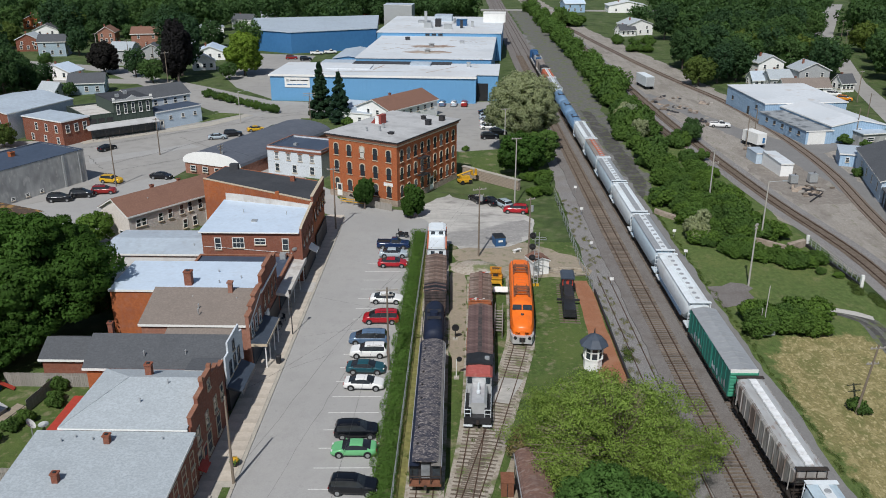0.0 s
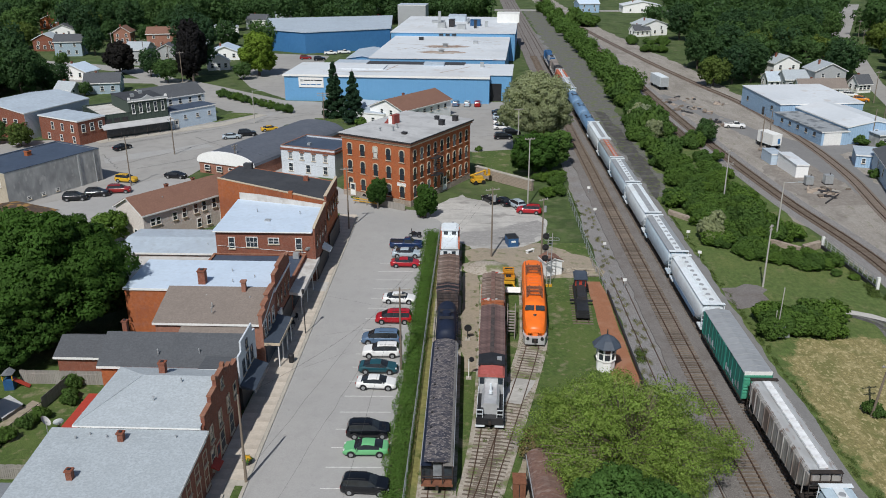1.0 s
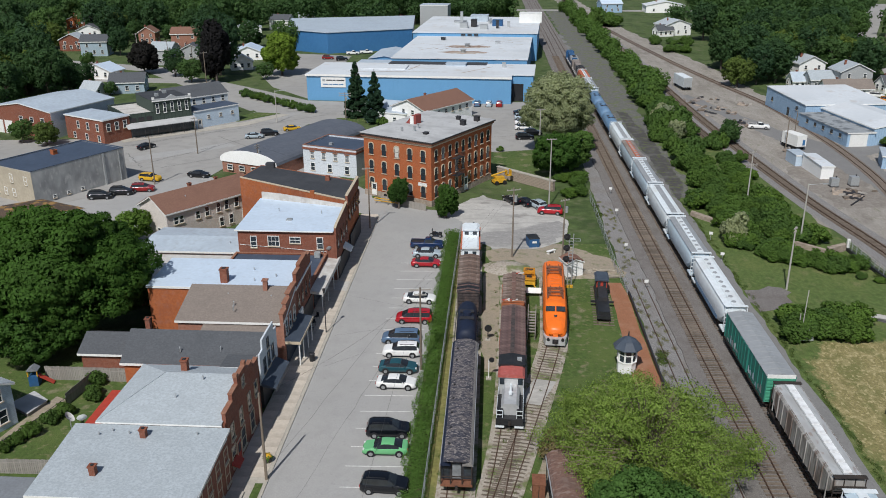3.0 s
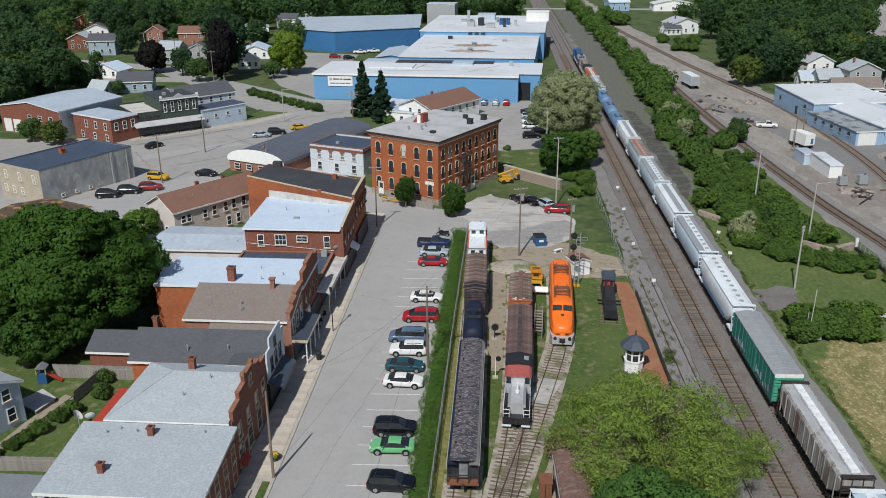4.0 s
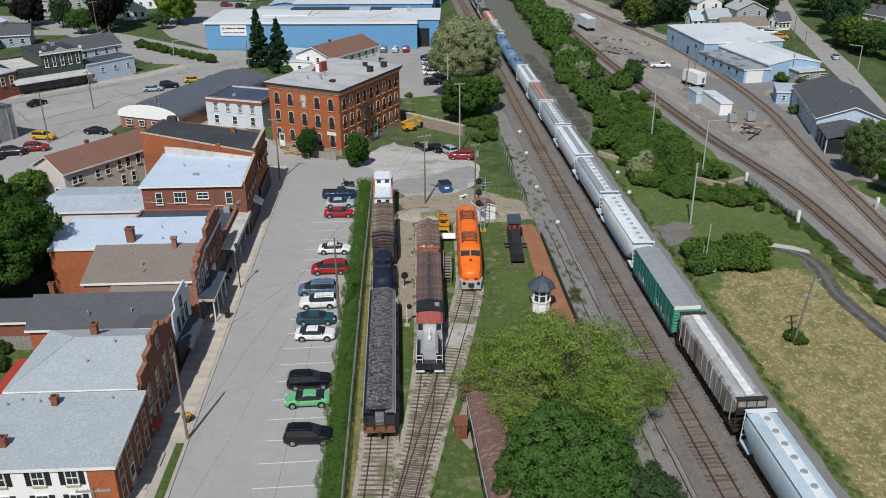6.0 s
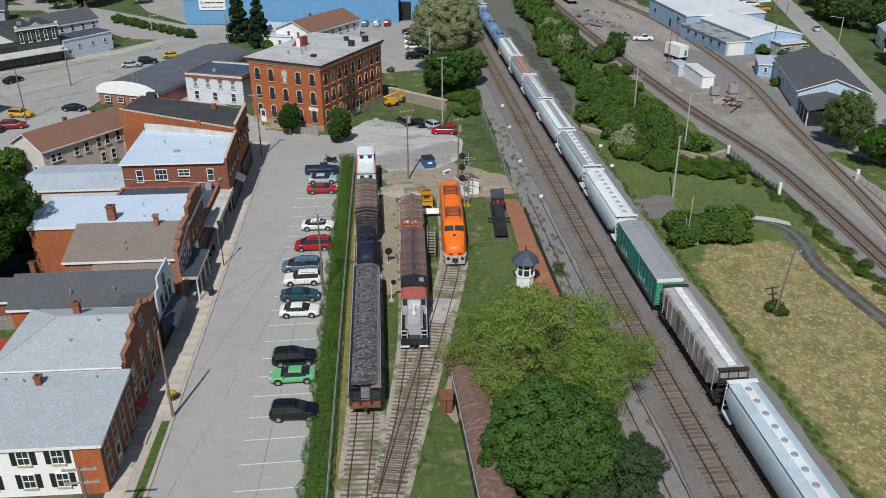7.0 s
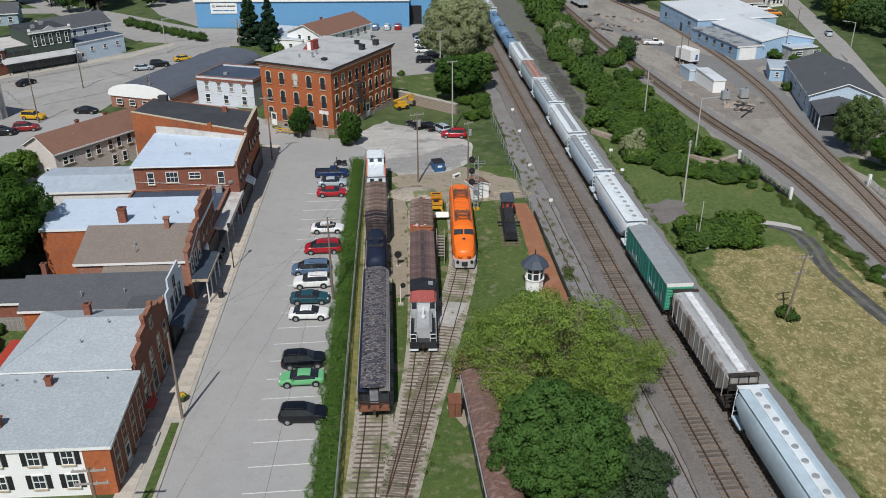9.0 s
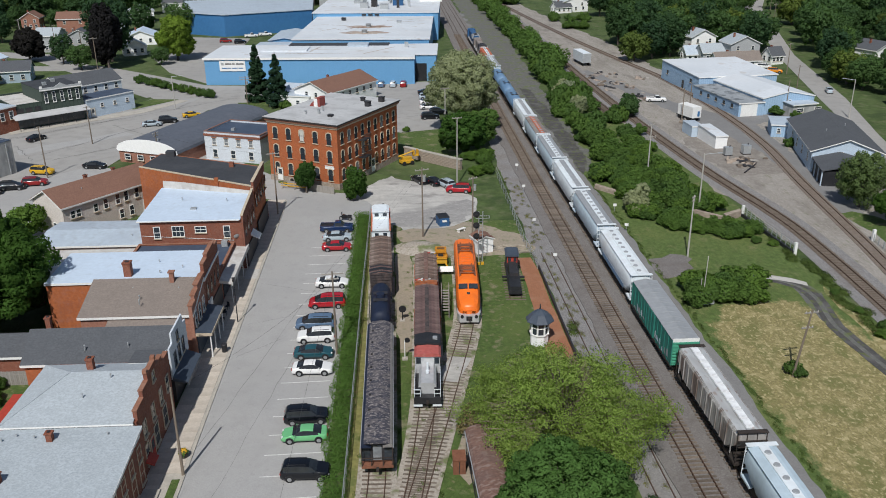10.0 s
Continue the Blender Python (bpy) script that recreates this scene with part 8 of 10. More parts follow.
def vehicle(style, paint, m, label, group="parked cars"):
    L, W_ = STYLES[style][:2]
    top = STYLES[style][2][5][1]
    m = m @ Matrix.Diagonal((0.95, 0.95, 0.95, 1))
    car = thing("pickup_truck" if style == "pickup" else "car", m, label, "pickup" if style == "pickup" else "car", group)
    key = ("car", style)
    if key not in CACHE:
        CACHE[key] = shell(style)
        CACHE[key].append(Geo().box(-L * 0.46, -W_ * 0.78, 0.2, L * 0.45, W_ * 0.78, 0.5).mesh("underbody"))
    for me, mt in zip(CACHE[key], ("paint_" + paint, "car_glass", "black_paint")):
        k2 = (me.name, mt)
        if k2 not in CACHE:
            CACHE[k2] = me.copy()
            CACHE[k2].materials.append(MATS[mt])
            CACHE[k2].polygons.foreach_set("use_smooth", [True] * len(me.polygons))
            CACHE[k2].set_sharp_from_angle(angle=radians(50))
        part(me.name.split(".")[0], CACHE[k2], mt, car)
    for sx in (-0.31, 0.31):
        for s in (-1, 1):
            part("wheel_arch", ARCH, "black_paint", car, m=pose(sx * L, s * (W_ - 0.055), 0.34))
    for sx in (-0.31, 0.31):
        for s in (-1, 1):
            w = part("wheel", TYRE, "tyre", car, m=pose(sx * L, s * (W_ - 0.09), 0.33))
            part("rim", RIM, "alloy", w)
    for s in (-1, 1):
        part("headlight", Geo().box(L * 0.44, s * W_ * 0.66 - 0.15, 0.66, L * 0.485, s * W_ * 0.66 + 0.13, 0.78), "lamp_clear", car)
        part("tail_light", Geo().box(-L * 0.503, s * W_ * 0.72 - 0.12, 0.7, -L * 0.49, s * W_ * 0.72 + 0.12, 0.9), "tail_red", car)
        part("mirror", Geo().box(L * 0.17, s * (W_ + 0.08) - 0.09, 0.95, L * 0.17 + 0.1, s * (W_ + 0.08) + 0.09, 1.1), "paint_" + paint, car)
    if style == "pickup":
        part("bed_floor", Geo().box(-L * 0.48, -W_ * 0.78, 1.09, -L * 0.1, W_ * 0.78, 1.125), "black_paint", car)
        part("bed_rim", Geo().box(-L * 0.49, -W_ * 0.95, 1.05, -L * 0.07, -W_ * 0.82, 1.2).box(-L * 0.49, W_ * 0.82, 1.05, -L * 0.07, W_ * 0.95, 1.2).box(-L * 0.495, -W_ * 0.82, 1.05, -L * 0.475, W_ * 0.82, 1.2), "paint_" + paint, car)
    if style in ("suv", "van"):
        part("roof_rack", Geo().box(-L * 0.36, -W_ * 0.62, top - 0.06, L * 0.02, -W_ * 0.58, top + 0.02).box(-L * 0.36, W_ * 0.58, top - 0.06, L * 0.02, W_ * 0.62, top + 0.02), "black_paint", car)
    return car


ROW = [("suv", "black", -9.4, 62.2, 0, "black"), ("sedan", "green", -10.1, 67.9, 180, "bright green"), ("suv", "black", -10.2, 71.0, 0, "black"), ("sedan", "white", -10.5, 80.2, 0, "white"), ("sedan", "teal", -10.7, 83.7, 0, "dark teal"),
       ("suv", "white", -10.8, 87.5, 180, "white"), ("van", "blue_grey", -11.2, 90.8, 180, "blue-grey"), ("van", "red", -10.2, 96.5, 180, "red"), ("sedan", "white", -10.0, 102.5, 0, "white"), ("sedan", "red", -10.2, 115.2, 0, "red"),
       ("sedan", "silver", -10.4, 119.1, 0, "silver-blue"), ("pickup", "navy", -10.7, 122.9, 0, "dark blue")]
for st, p, u, v, turn, word in ROW:
    kind_word = {"sedan": "sedan", "suv": "sport utility car", "van": "minivan", "pickup": "pickup truck"}[st]
    vehicle(st, p, on_street(u, v, 0.05, turn + rng.uniform(-2, 3)), f"{word} {kind_word} parked in a marked bay beside the hedge", "cars parked along the street")
ELSE = [("sedan", "silver", -53.0, 194.6, 12), ("suv", "black", -50.0, 197.6, 15), ("sedan", "yellow", -45.6, 202.8, 20), ("sedan", "black", -74.9, 184.0, 60), ("suv", "yellow", -64.6, 158.5, -12), ("sedan", "black", -55.8, 161.4, -8),
        ("suv", "black", -66.6, 149.2, 8), ("suv", "dark_red", -63.4, 151.4, 8), ("suv", "black", -69.6, 146.6, 10), ("suv", "blue_grey", -0.2, 234.5, 86), ("suv", "silver", 3.0, 234.3, 86), ("suv", "dark_red", 5.9, 234.1, 86),
        ("suv", "black", 11.0, 195.2, 5), ("sedan", "white", 11.2, 205.4, 8), ("sedan", "white", 11.4, 211.0, 6), ("suv", "silver", 11.5, 217.0, 7), ("sedan", "black", 11.5, 223.0, 5), ("suv", "dark_red", -56.7, 321.0, 5), ("suv", "black", -51.0, 318.0, 15),
        ("pickup", "white", -49.1, 333.5, 10), ("pickup", "white", -44.2, 336.5, 10), ("pickup", "white", 69.0, 207.8, -12), ("suv", "orange", 115.3, 242.0, -25), ("suv", "white", 115.2, 249.0, -25),
        ("sedan", "black", 6.2, 146.6, 118), ("sedan", "black", 8.5, 145.4, 118), ("suv", "silver", 10.7, 143.6, 118), ("suv", "red", 12.7, 140.3, 172), ("suv", "black", 13.2, 199.5, 8), ("sedan", "silver", 117.5, 214, 70)]
NAMES = {"blue_grey": "blue-grey", "dark_red": "dark red"}
for st, p, x, y, turn in ELSE:
    kind_word = {"sedan": "sedan", "suv": "sport utility car", "van": "minivan", "pickup": "pickup truck"}[st]
    where = "on the pale gravel lot" if 4 < x < 14 and y < 150 else "beside the blue factory" if abs(x) < 14 or y > 300 else "in the gravel rail yard" if x > 60 and y < 210 else "on the main street" if x < -40 else "on the side street"
    vehicle(st, p, pose(x, y, 0.07, 0, 0, turn), f"{NAMES.get(p, p)} {kind_word} standing {where}", "cars elsewhere")
mc = thing("motorcycle", on_street(-9.7, 127.6, 0.05, 170), "black motorcycle parked at the end of the bays", "motorcycle")
for x in (-0.72, 0.72):
    w = part("wheel", TYRE, "tyre", mc, m=pose(x, 0, 0.33))
    part("rim", RIM, "alloy", w)
part("frame", Geo().prism([(-0.9, 0.55), (0.3, 0.35), (0.75, 0.6), (0.5, 0.95), (0.1, 0.98), (-0.3, 0.78), (-1.0, 0.8)], -0.16, 0.16, "y"), "paint_black", mc)
part("handlebar", Geo().tube((0.5, -0.42, 1.1), (0.5, 0.42, 1.1), 0.03).tube((0.5, 0, 1.1), (0.75, 0, 0.35), 0.04), "alloy", mc)
part("saddle_bag", Geo().box(-0.95, -0.38, 0.5, -0.4, -0.18, 0.85).box(-0.95, 0.18, 0.5, -0.4, 0.38, 0.85), "black_paint", mc)
part("windshield", Geo().box(0.55, -0.25, 1.0, 0.6, 0.25, 1.4), "car_glass", mc)

# ---- trees, shrubs and hedges ----


def leaves_mesh(name, lobes, count, size, seed, mat, shell=0.55, flat=0.35, weights=None, crown=False):
    """Many small bent leaves scattered through the outer part of round lobes (x, y, z, rx, ry, rz)."""
    g = np.random.default_rng(seed)
    lob = np.array(lobes, float)
    area = lob[:, 3] * lob[:, 4] + lob[:, 4] * lob[:, 5] + lob[:, 3] * lob[:, 5]
    area = area * (1.0 if weights is None else np.array(weights))
    pick = g.choice(len(lob), count, p=area / area.sum())
    d = g.normal(size=(count, 3))
    d /= np.linalg.norm(d, axis=1)[:, None]
    # small bumps on each lobe, so that the outline stays uneven
    wob = 1 + 0.13 * np.sin(d[:, 0] * 7 + pick * 1.7) * np.sin(d[:, 1] * 6 + pick) + 0.10 * np.sin(d[:, 2] * 9 + pick * 2.3)
    r = (shell + (1 - shell) * g.random(count) ** 0.5) * wob
    c = lob[pick, :3] + d * r[:, None] * lob[pick, 3:]
    n = d * (1.15 - flat) + g.normal(size=(count, 3)) * 0.36 + np.array([0, 0, flat * 0.7])
    n /= np.linalg.norm(n, axis=1)[:, None]
    a = np.cross(n, g.normal(size=(count, 3)))
    a /= np.linalg.norm(a, axis=1)[:, None] + 1e-9
    b = np.cross(n, a)
    s = size * g.uniform(0.6, 1.35, count)[:, None]
    v = np.stack([c - a * s * 0.55 - b * s * 0.40, c + a * s * 0.60 - b * s * 0.25 + n * s * 0.1, c + b * s * 0.66 - a * s * 0.05], 1).reshape(-1, 3)
    v[:, 2] = np.maximum(v[:, 2], 0.03)
    me = bpy.data.meshes.new(name)
    me.vertices.add(count * 3)
    me.vertices.foreach_set("co", v.ravel())
    me.loops.add(count * 3)
    me.loops.foreach_set("vertex_index", np.arange(count * 3))
    me.polygons.add(count)
    me.polygons.foreach_set("loop_start", np.arange(count) * 3)
    me.update(calc_edges=True)
    # light falls on each clump as on a rounded whole
    mid = (lob[:, :3] * area[:, None]).sum(0) / area.sum()
    whole = (c - mid) / (np.ptp(lob[:, :3], axis=0) / 2 + lob[:, 3:].mean(0) + 0.01) if crown else d
    soft = d * (0.25 if crown else 0.75) + whole * 0.55 * bool(crown) + n * 0.45 + np.array([0, 0, 0.12])
    soft /= np.linalg.norm(soft, axis=1)[:, None]
    me.attributes.new("custom_normal", "FLOAT_VECTOR", "POINT").data.foreach_set("vector", np.repeat(soft, 3, axis=0).ravel())
    me.materials.append(MATS[mat])
    return me


def lobes_for(R, zc, rz, n, seed, small=0.42):
    r = random.Random(seed)
    out = [(0, 0, zc, R * 0.62, R * 0.62, rz * 0.68)]
    for k in range(n):
        a, e = k * 2.399 + r.uniform(-0.3, 0.3), r.uniform(-0.75, 1.0)
        q = math.sqrt(max(0.05, 1 - min(1, abs(e)) ** 2))
        s = r.uniform(0.75, 1.2) * small
        out.append((math.cos(a) * q * R * 0.68, math.sin(a) * q * R * 0.68, zc + e * rz * 0.66, R * s, R * s, rz * s * 1.05))
    return out


def puffs(lobes, per, k, seed):
    """Each lobe broken up into many small leafy clumps, over a thinner core."""
    r = random.Random(seed)
    out, weights = [], []
    for i, (x, y, z, a, b_, c) in enumerate(lobes):
        out.append((x, y, z, a * 0.86, b_ * 0.86, c * 0.86))
        weights.append(0.22)
        for j in range(per):
            e = 1 - 2 * (j + 0.5) / per
            q, t = math.sqrt(1 - e * e), j * 2.399 + r.uniform(-0.5, 0.5) + i
            px, py, pz = x + a * 0.8 * q * math.cos(t), y + b_ * 0.8 * q * math.sin(t), z + c * 0.8 * e
            if any(((px - o[0]) / o[3]) ** 2 + ((py - o[1]) / o[4]) ** 2 + ((pz - o[2]) / o[5]) ** 2 < 0.5 for o in lobes[:i] + lobes[i + 1:]) or pz < 0.2:
                continue
            s = k * r.uniform(0.65, 1.3)
            out.append((px, py, pz, a * s, b_ * s, c * s * 0.8))
            weights.append(1.0)
    return out, weights


def tree(name, m, label, R, zc, rz, n, count, size, mat, seed, trunk=0.28, bark="bark", small=0.42, shell=0.55, category="tree", group="", joined=False, per=16, puff=0.36, airy=False):
    t = thing(name, m, label, category, group)
    r = random.Random(seed)
    lob = lobes_for(R, zc, rz, n, seed, small)
    if airy:
        # many loose sprigs of unequal size at unequal reach
        for k in range(1, len(lob)):
            a, e, reach, q = k * 2.399 + r.uniform(-0.4, 0.4), r.uniform(-0.45, 1.0), r.uniform(0.5, 1.0) ** 0.7, r.uniform(0.08, 0.19)
            reach *= 1 + 0.13 * math.sin(3 * a + 1) + 0.08 * math.sin(5 * a)
            flat = max(0.08, 1 - e) ** 0.62 if e > 0 else math.sqrt(1 - e * e)
            lob[k] = (math.cos(a) * flat * R * reach, math.sin(a) * flat * R * reach, zc + e * rz * reach * 0.9, R * q * 1.25, R * q * 1.25, rz * q)
        lob[0] = (0, 0, zc - rz * 0.2, R * 0.45, R * 0.45, rz * 0.4)
    g = Geo()
    bend = [Vector((r.uniform(-0.1, 0.1) * k, r.uniform(-0.1, 0.1) * k, zc * k / 3)) for k in range(4)]
    for k in range(3):
        g.tube(bend[k], bend[k + 1], trunk * (1.15 - 0.25 * k), trunk * (0.9 - 0.25 * k), n=9)
    tr_ob = None if joined else part("trunk", g, bark, t)
    for x, y, z, *_ in lob[1:]:
        k = r.uniform(0.35, 0.75)
        ends = (bend[0].lerp(bend[3], k), (x * 0.85, y * 0.85, z), trunk * 0.4, trunk * 0.1)
        if r.random() < 0.55:
            if joined:
                g.tube(*ends, n=5)
            else:
                part("limb", Geo().tube(*ends, n=6), bark, t)
    if joined:
        part("trunk", g, bark, t)
    clumps, weights = puffs(lob, per, puff, seed)
    part("crown", leaves_mesh("crown", clumps, count, size, seed, mat, shell, weights=weights, crown=True), mat, t)
    return t


tree("maple_tree", pose(-50.5, 92.5, 0), "large dark green maple behind the shops", 11.2, 8.2, 7.7, 34, 150000, 0.30, "leaf_maple", 11, 0.5, small=0.34, per=20, puff=0.33, shell=0.7)
tree("maple_tree", pose(-62.5, 88.5, 0, 0, 0, 60), "dark green maple behind the back yards", 7.6, 6.4, 6.2, 20, 44000, 0.34, "leaf_maple", 12, 0.4, small=0.38)
tree("maple_tree", pose(-50.6, 85.6, 0), "low spreading dark green maple over the back yard", 5.9, 4.4, 4.0, 16, 30000, 0.27, "leaf_maple", 33, 0.3, small=0.38, per=16, puff=0.34)
lime = tree("lime_tree", pose(15.2, 63.6, 0), "wide yellow-green tree with thin brown twigs", 8.8, 4.3, 6.6, 190, 105000, 0.125, "leaf_lime", 13, 0.3, shell=0.1, per=7, puff=0.6, airy=True)
tw = random.Random(5)
for k in range(9):
    # each limb carries a fan of bare twigs that reach through the thin crown
    a0 = k * 0.698
    g = Geo()
    for j in range(80):
        a, e = a0 + tw.uniform(-0.5, 0.5), tw.uniform(-0.3, 1.0)
        q = max(0.08, 1 - e) ** 0.62 if e > 0 else math.sqrt(1 - e * e)
        r0, r1 = tw.uniform(0.35, 0.7), tw.uniform(0.82, 1.0)
        p0 = Vector((math.cos(a) * q * 8.3 * r0, math.sin(a) * q * 8.3 * r0, 4.2 + e * 6.0 * r0))
        p1 = Vector((math.cos(a + tw.uniform(-0.12, 0.12)) * q * 8.3 * r1, math.sin(a + tw.uniform(-0.12, 0.12)) * q * 8.3 * r1, 4.2 + e * 6.1 * r1 + 0.3))
        g.tube(p0, p1, 0.04, 0.01, n=3)
    part("twig_fan", g, "twig", lime, "fan of thin bare twigs", kind="stuff")
tree("maple_tree", pose(12.7, 51.0, 0), "dense dark green tree over the old railway car", 5.2, 5.4, 5.0, 24, 110000, 0.15, "leaf_near", 14, 0.3, small=0.38, per=26, puff=0.29, shell=0.6)
tree("maple_tree", pose(17.5, 49.0, 0), "lower dark green tree beside the main line", 4.2, 2.9, 3.1, 18, 60000, 0.13, "leaf_willow", 15, 0.25, small=0.3, puff=0.42, shell=0.4)
tree("twiggy_shrub", pose(8.8, 67.4, 0), "bare brownish shrub with pale twigs", 2.6, 1.8, 1.9, 10, 4200, 0.15, "leaf_dry", 16, 0.12, category="shrub", shell=0.2)
tree("flowering_tree", pose(17.0, 182.0, 0), "tall grey-green tree in pale blossom", 7.6, 10.2, 7.8, 30, 76000, 0.28, "leaf_grey", 17, 0.4, small=0.34, shell=0.35, puff=0.42)
tree("maple_tree", pose(15.8, 163.5, 0), "dark green tree below the blossoming one", 4.4, 4.6, 4.6, 14, 18000, 0.36, "leaf_maple", 18, 0.3)
tree("maple_tree", pose(19.6, 171.0, 0), "dark green tree beside the track", 4.2, 4.0, 4.2, 14, 15000, 0.36, "leaf_scrub", 19, 0.3)
tree("pear_tree", pose(-13.9, 142.4, 0), "small dense round tree in front of the brick hall", 1.7, 3.3, 2.9, 14, 15000, 0.2, "leaf_maple", 20, 0.15)
tree("pear_tree", pose(-5.2, 137.6, 0), "small dense round tree beside the gravel lot", 1.9, 3.3, 2.9, 14, 16000, 0.2, "leaf_maple", 21, 0.15)
tree("crab_tree", pose(-54.2, 123.8, 0), "small twiggy tree at the end of the tan house", 3.0, 2.8, 2.5, 12, 5000, 0.3, "leaf_scrub", 22, 0.15, shell=0.35)
tree("crab_tree", pose(-43.8, 122.8, 0), "small green bush against the tan house", 1.2, 1.2, 1.2, 8, 1500, 0.25, "leaf_yellow", 23, 0.08)
tree("ash_tree", pose(77.8, 126.5, 0), "pale green tree beside the blue warehouse", 3.5, 5.0, 4.8, 26, 24000, 0.2, "leaf_ash", 24, 0.25, shell=0.2, per=8, puff=0.5)
tree("maple_tree", pose(78.6, 117.0, 0), "dark green low tree beside the warehouse", 3.6, 3.2, 3.2, 14, 20000, 0.2, "leaf_maple", 34, 0.2)
tree("maple_tree", pose(88.0, 112.0, 0), "dark green tree beside the yard", 5.2, 4.2, 4.2, 16, 10000, 0.4, "leaf_maple", 25, 0.3)
tree("golden_tree", pose(-66.0, 284.0, 0), "bright yellow-green tree beside the factory", 6.4, 7.8, 7.2, 30, 26000, 0.42, "leaf_yellow", 26, 0.4, small=0.33, shell=0.3, per=10, puff=0.46)
tree("purple_tree", pose(-84, 270, 0), "tall dark purple-leaved tree", 4.4, 9.8, 9.2, 20, 18000, 0.55, "leaf_purple", 27, 0.4)
tree("purple_tree", pose(-114, 287, 0), "dark purple-leaved tree beside grey houses", 5.0, 5.6, 5.2, 18, 14000, 0.55, "leaf_purple", 28, 0.35)
tree("purple_tree", pose(120, 295, 0), "dark purple-leaved tree beside the street", 4.4, 5.0, 4.6, 14, 4500, 0.65, "leaf_purple", 29, 0.3)


def spruce(m, label, h, R, seed):
    t = thing("spruce_tree", m, label, "tree", "pair of spruces")
    part("trunk", Geo().tube((0, 0, 0), (0, 0, h), 0.28, 0.05), "bark", t)
    r = random.Random(seed)
    lob = []
    for k in range(15):
        z = 1.2 + k * (h - 1.6) / 15
        rr = R * (1 - k / 16) ** 0.9
        for j in range(9):
            a = j * 0.7 + k * 0.7 + r.uniform(-0.3, 0.3)
            q = rr * r.uniform(0.3, 0.95)
            lob.append((math.cos(a) * q, math.sin(a) * q, z - q * 0.2 + r.uniform(-0.5, 0.5), rr * 0.3, rr * 0.3, 0.55))
    part("crown", leaves_mesh("crown", lob, 26000, 0.32, seed, "leaf_spruce", 0.1), "leaf_spruce", t)
    return t


spruce(pose(-31.8, 218.6, 0), "tall dark green spruce", 15.0, 3.6, 31)
spruce(pose(-26.2, 212.6, 0), "tall dark green spruce", 13.6, 3.4, 32)

# repeated broadleaf trees of the town and the far woods
PROTO = [tree("broadleaf_tree", pose(-230, 200 + 24 * k, 0), lab, R, zc, rz, 22, 4600, 0.62, mt, 40 + k, 0.35, group="trees of the town", joined=True, small=0.38, per=7, puff=0.46) for k, (lab, R, zc, rz, mt) in enumerate((
    ("dark green broadleaf tree among the houses", 6.0, 6.8, 6.0, "leaf_town"), ("mid green broadleaf tree among the houses", 6.6, 7.2, 5.8, "leaf_town_mid"), ("tall dark green broadleaf tree", 5.6, 8.8, 7.6, "leaf_town_deep"), ("light green broadleaf tree among the houses", 5.6, 6.0, 5.2, "leaf_town_pale")))]
tr = random.Random(77)
HOUSE_SPOTS = [(x + w_ / 2, y + d_ / 2) for x, y, w_, d_, *_ in HOUSES] + [(-112, 205), (-80, 200), (-70, 210)]


def clear(x, y, gap):
    """Room to stand: not on a house, nor just before one as seen from over the sidings."""
    if any(y < c_ and c_ - y < 58 and abs(x - a * y / c_) < 6.5 and (a < 0 or c_ - y < 16) for a, c_ in HOUSE_SPOTS if y < 400):
        return False
    return all((x - a) ** 2 + (y - c_) ** 2 > gap**2 for a, c_ in HOUSE_SPOTS)


def plant(x, y, s, k=None, squash=1.0):
    p = PROTO[k if k is not None else tr.choice((0, 0, 1, 2, 2, 1, 3))]
    o = copy_thing(p, pose(x, y, 0, 0, 0, tr.uniform(0, 360)) @ Matrix.Diagonal((s, s, s * squash, 1)))
    o.scale = (s, s, s * squash)
    return o


SPOTS = []


def scatter(n, x0, x1, y0, y1, gap, keep=lambda x, y: True, lo=0.85, hi=1.3, houses=8.5):
    got = 0
    for _ in range(n * 30):
        if got >= n:
            break
        x, y = tr.uniform(x0, x1), tr.uniform(y0, y1)
        if not keep(x, y) or not clear(x, y, houses) or any((x - a) ** 2 + (y - b_) ** 2 < gap**2 for a, b_ in SPOTS):
            continue
        SPOTS.append((x, y))
        plant(x, y, tr.uniform(lo, hi))
        got += 1


off_road = lambda x, y: not (-196 < x < -52 and abs((y - 226) - (-(x + 62)) * 0.72) < 9) and not (-190 < x < -76 and 264 < y < 288) and not (x > -86 and y < 405 and x < 18)
scatter(34, -270, -84, 285, 402, 9.5, lambda x, y: off_road(x, y) and (y > 378 or x < -186), lo=0.8, hi=1.15)
scatter(12, -200, -108, 206, 275, 11, lambda x, y: off_road(x, y) and x < -124 - (y - 206) * 0.1, lo=0.8, hi=1.2, houses=8)
scatter(8, -150, -110, 140, 186, 11, lambda x, y: x < -128, lo=0.9, hi=1.3)
scatter(56, 86, 205, 272, 380, 8.6, lambda x, y: x > 84 + (y - 260) * 0.05 and not (x < 97 and y > 318) and not abs(x - (131 + (y - 268) * 0.36)) < 9, lo=0.8, hi=1.15, houses=8)
scatter(52, 100, 172, 130, 264, 7.0, lambda x, y: x > 104 + (y - 130) * 0.24, lo=0.55, hi=0.9, houses=7)


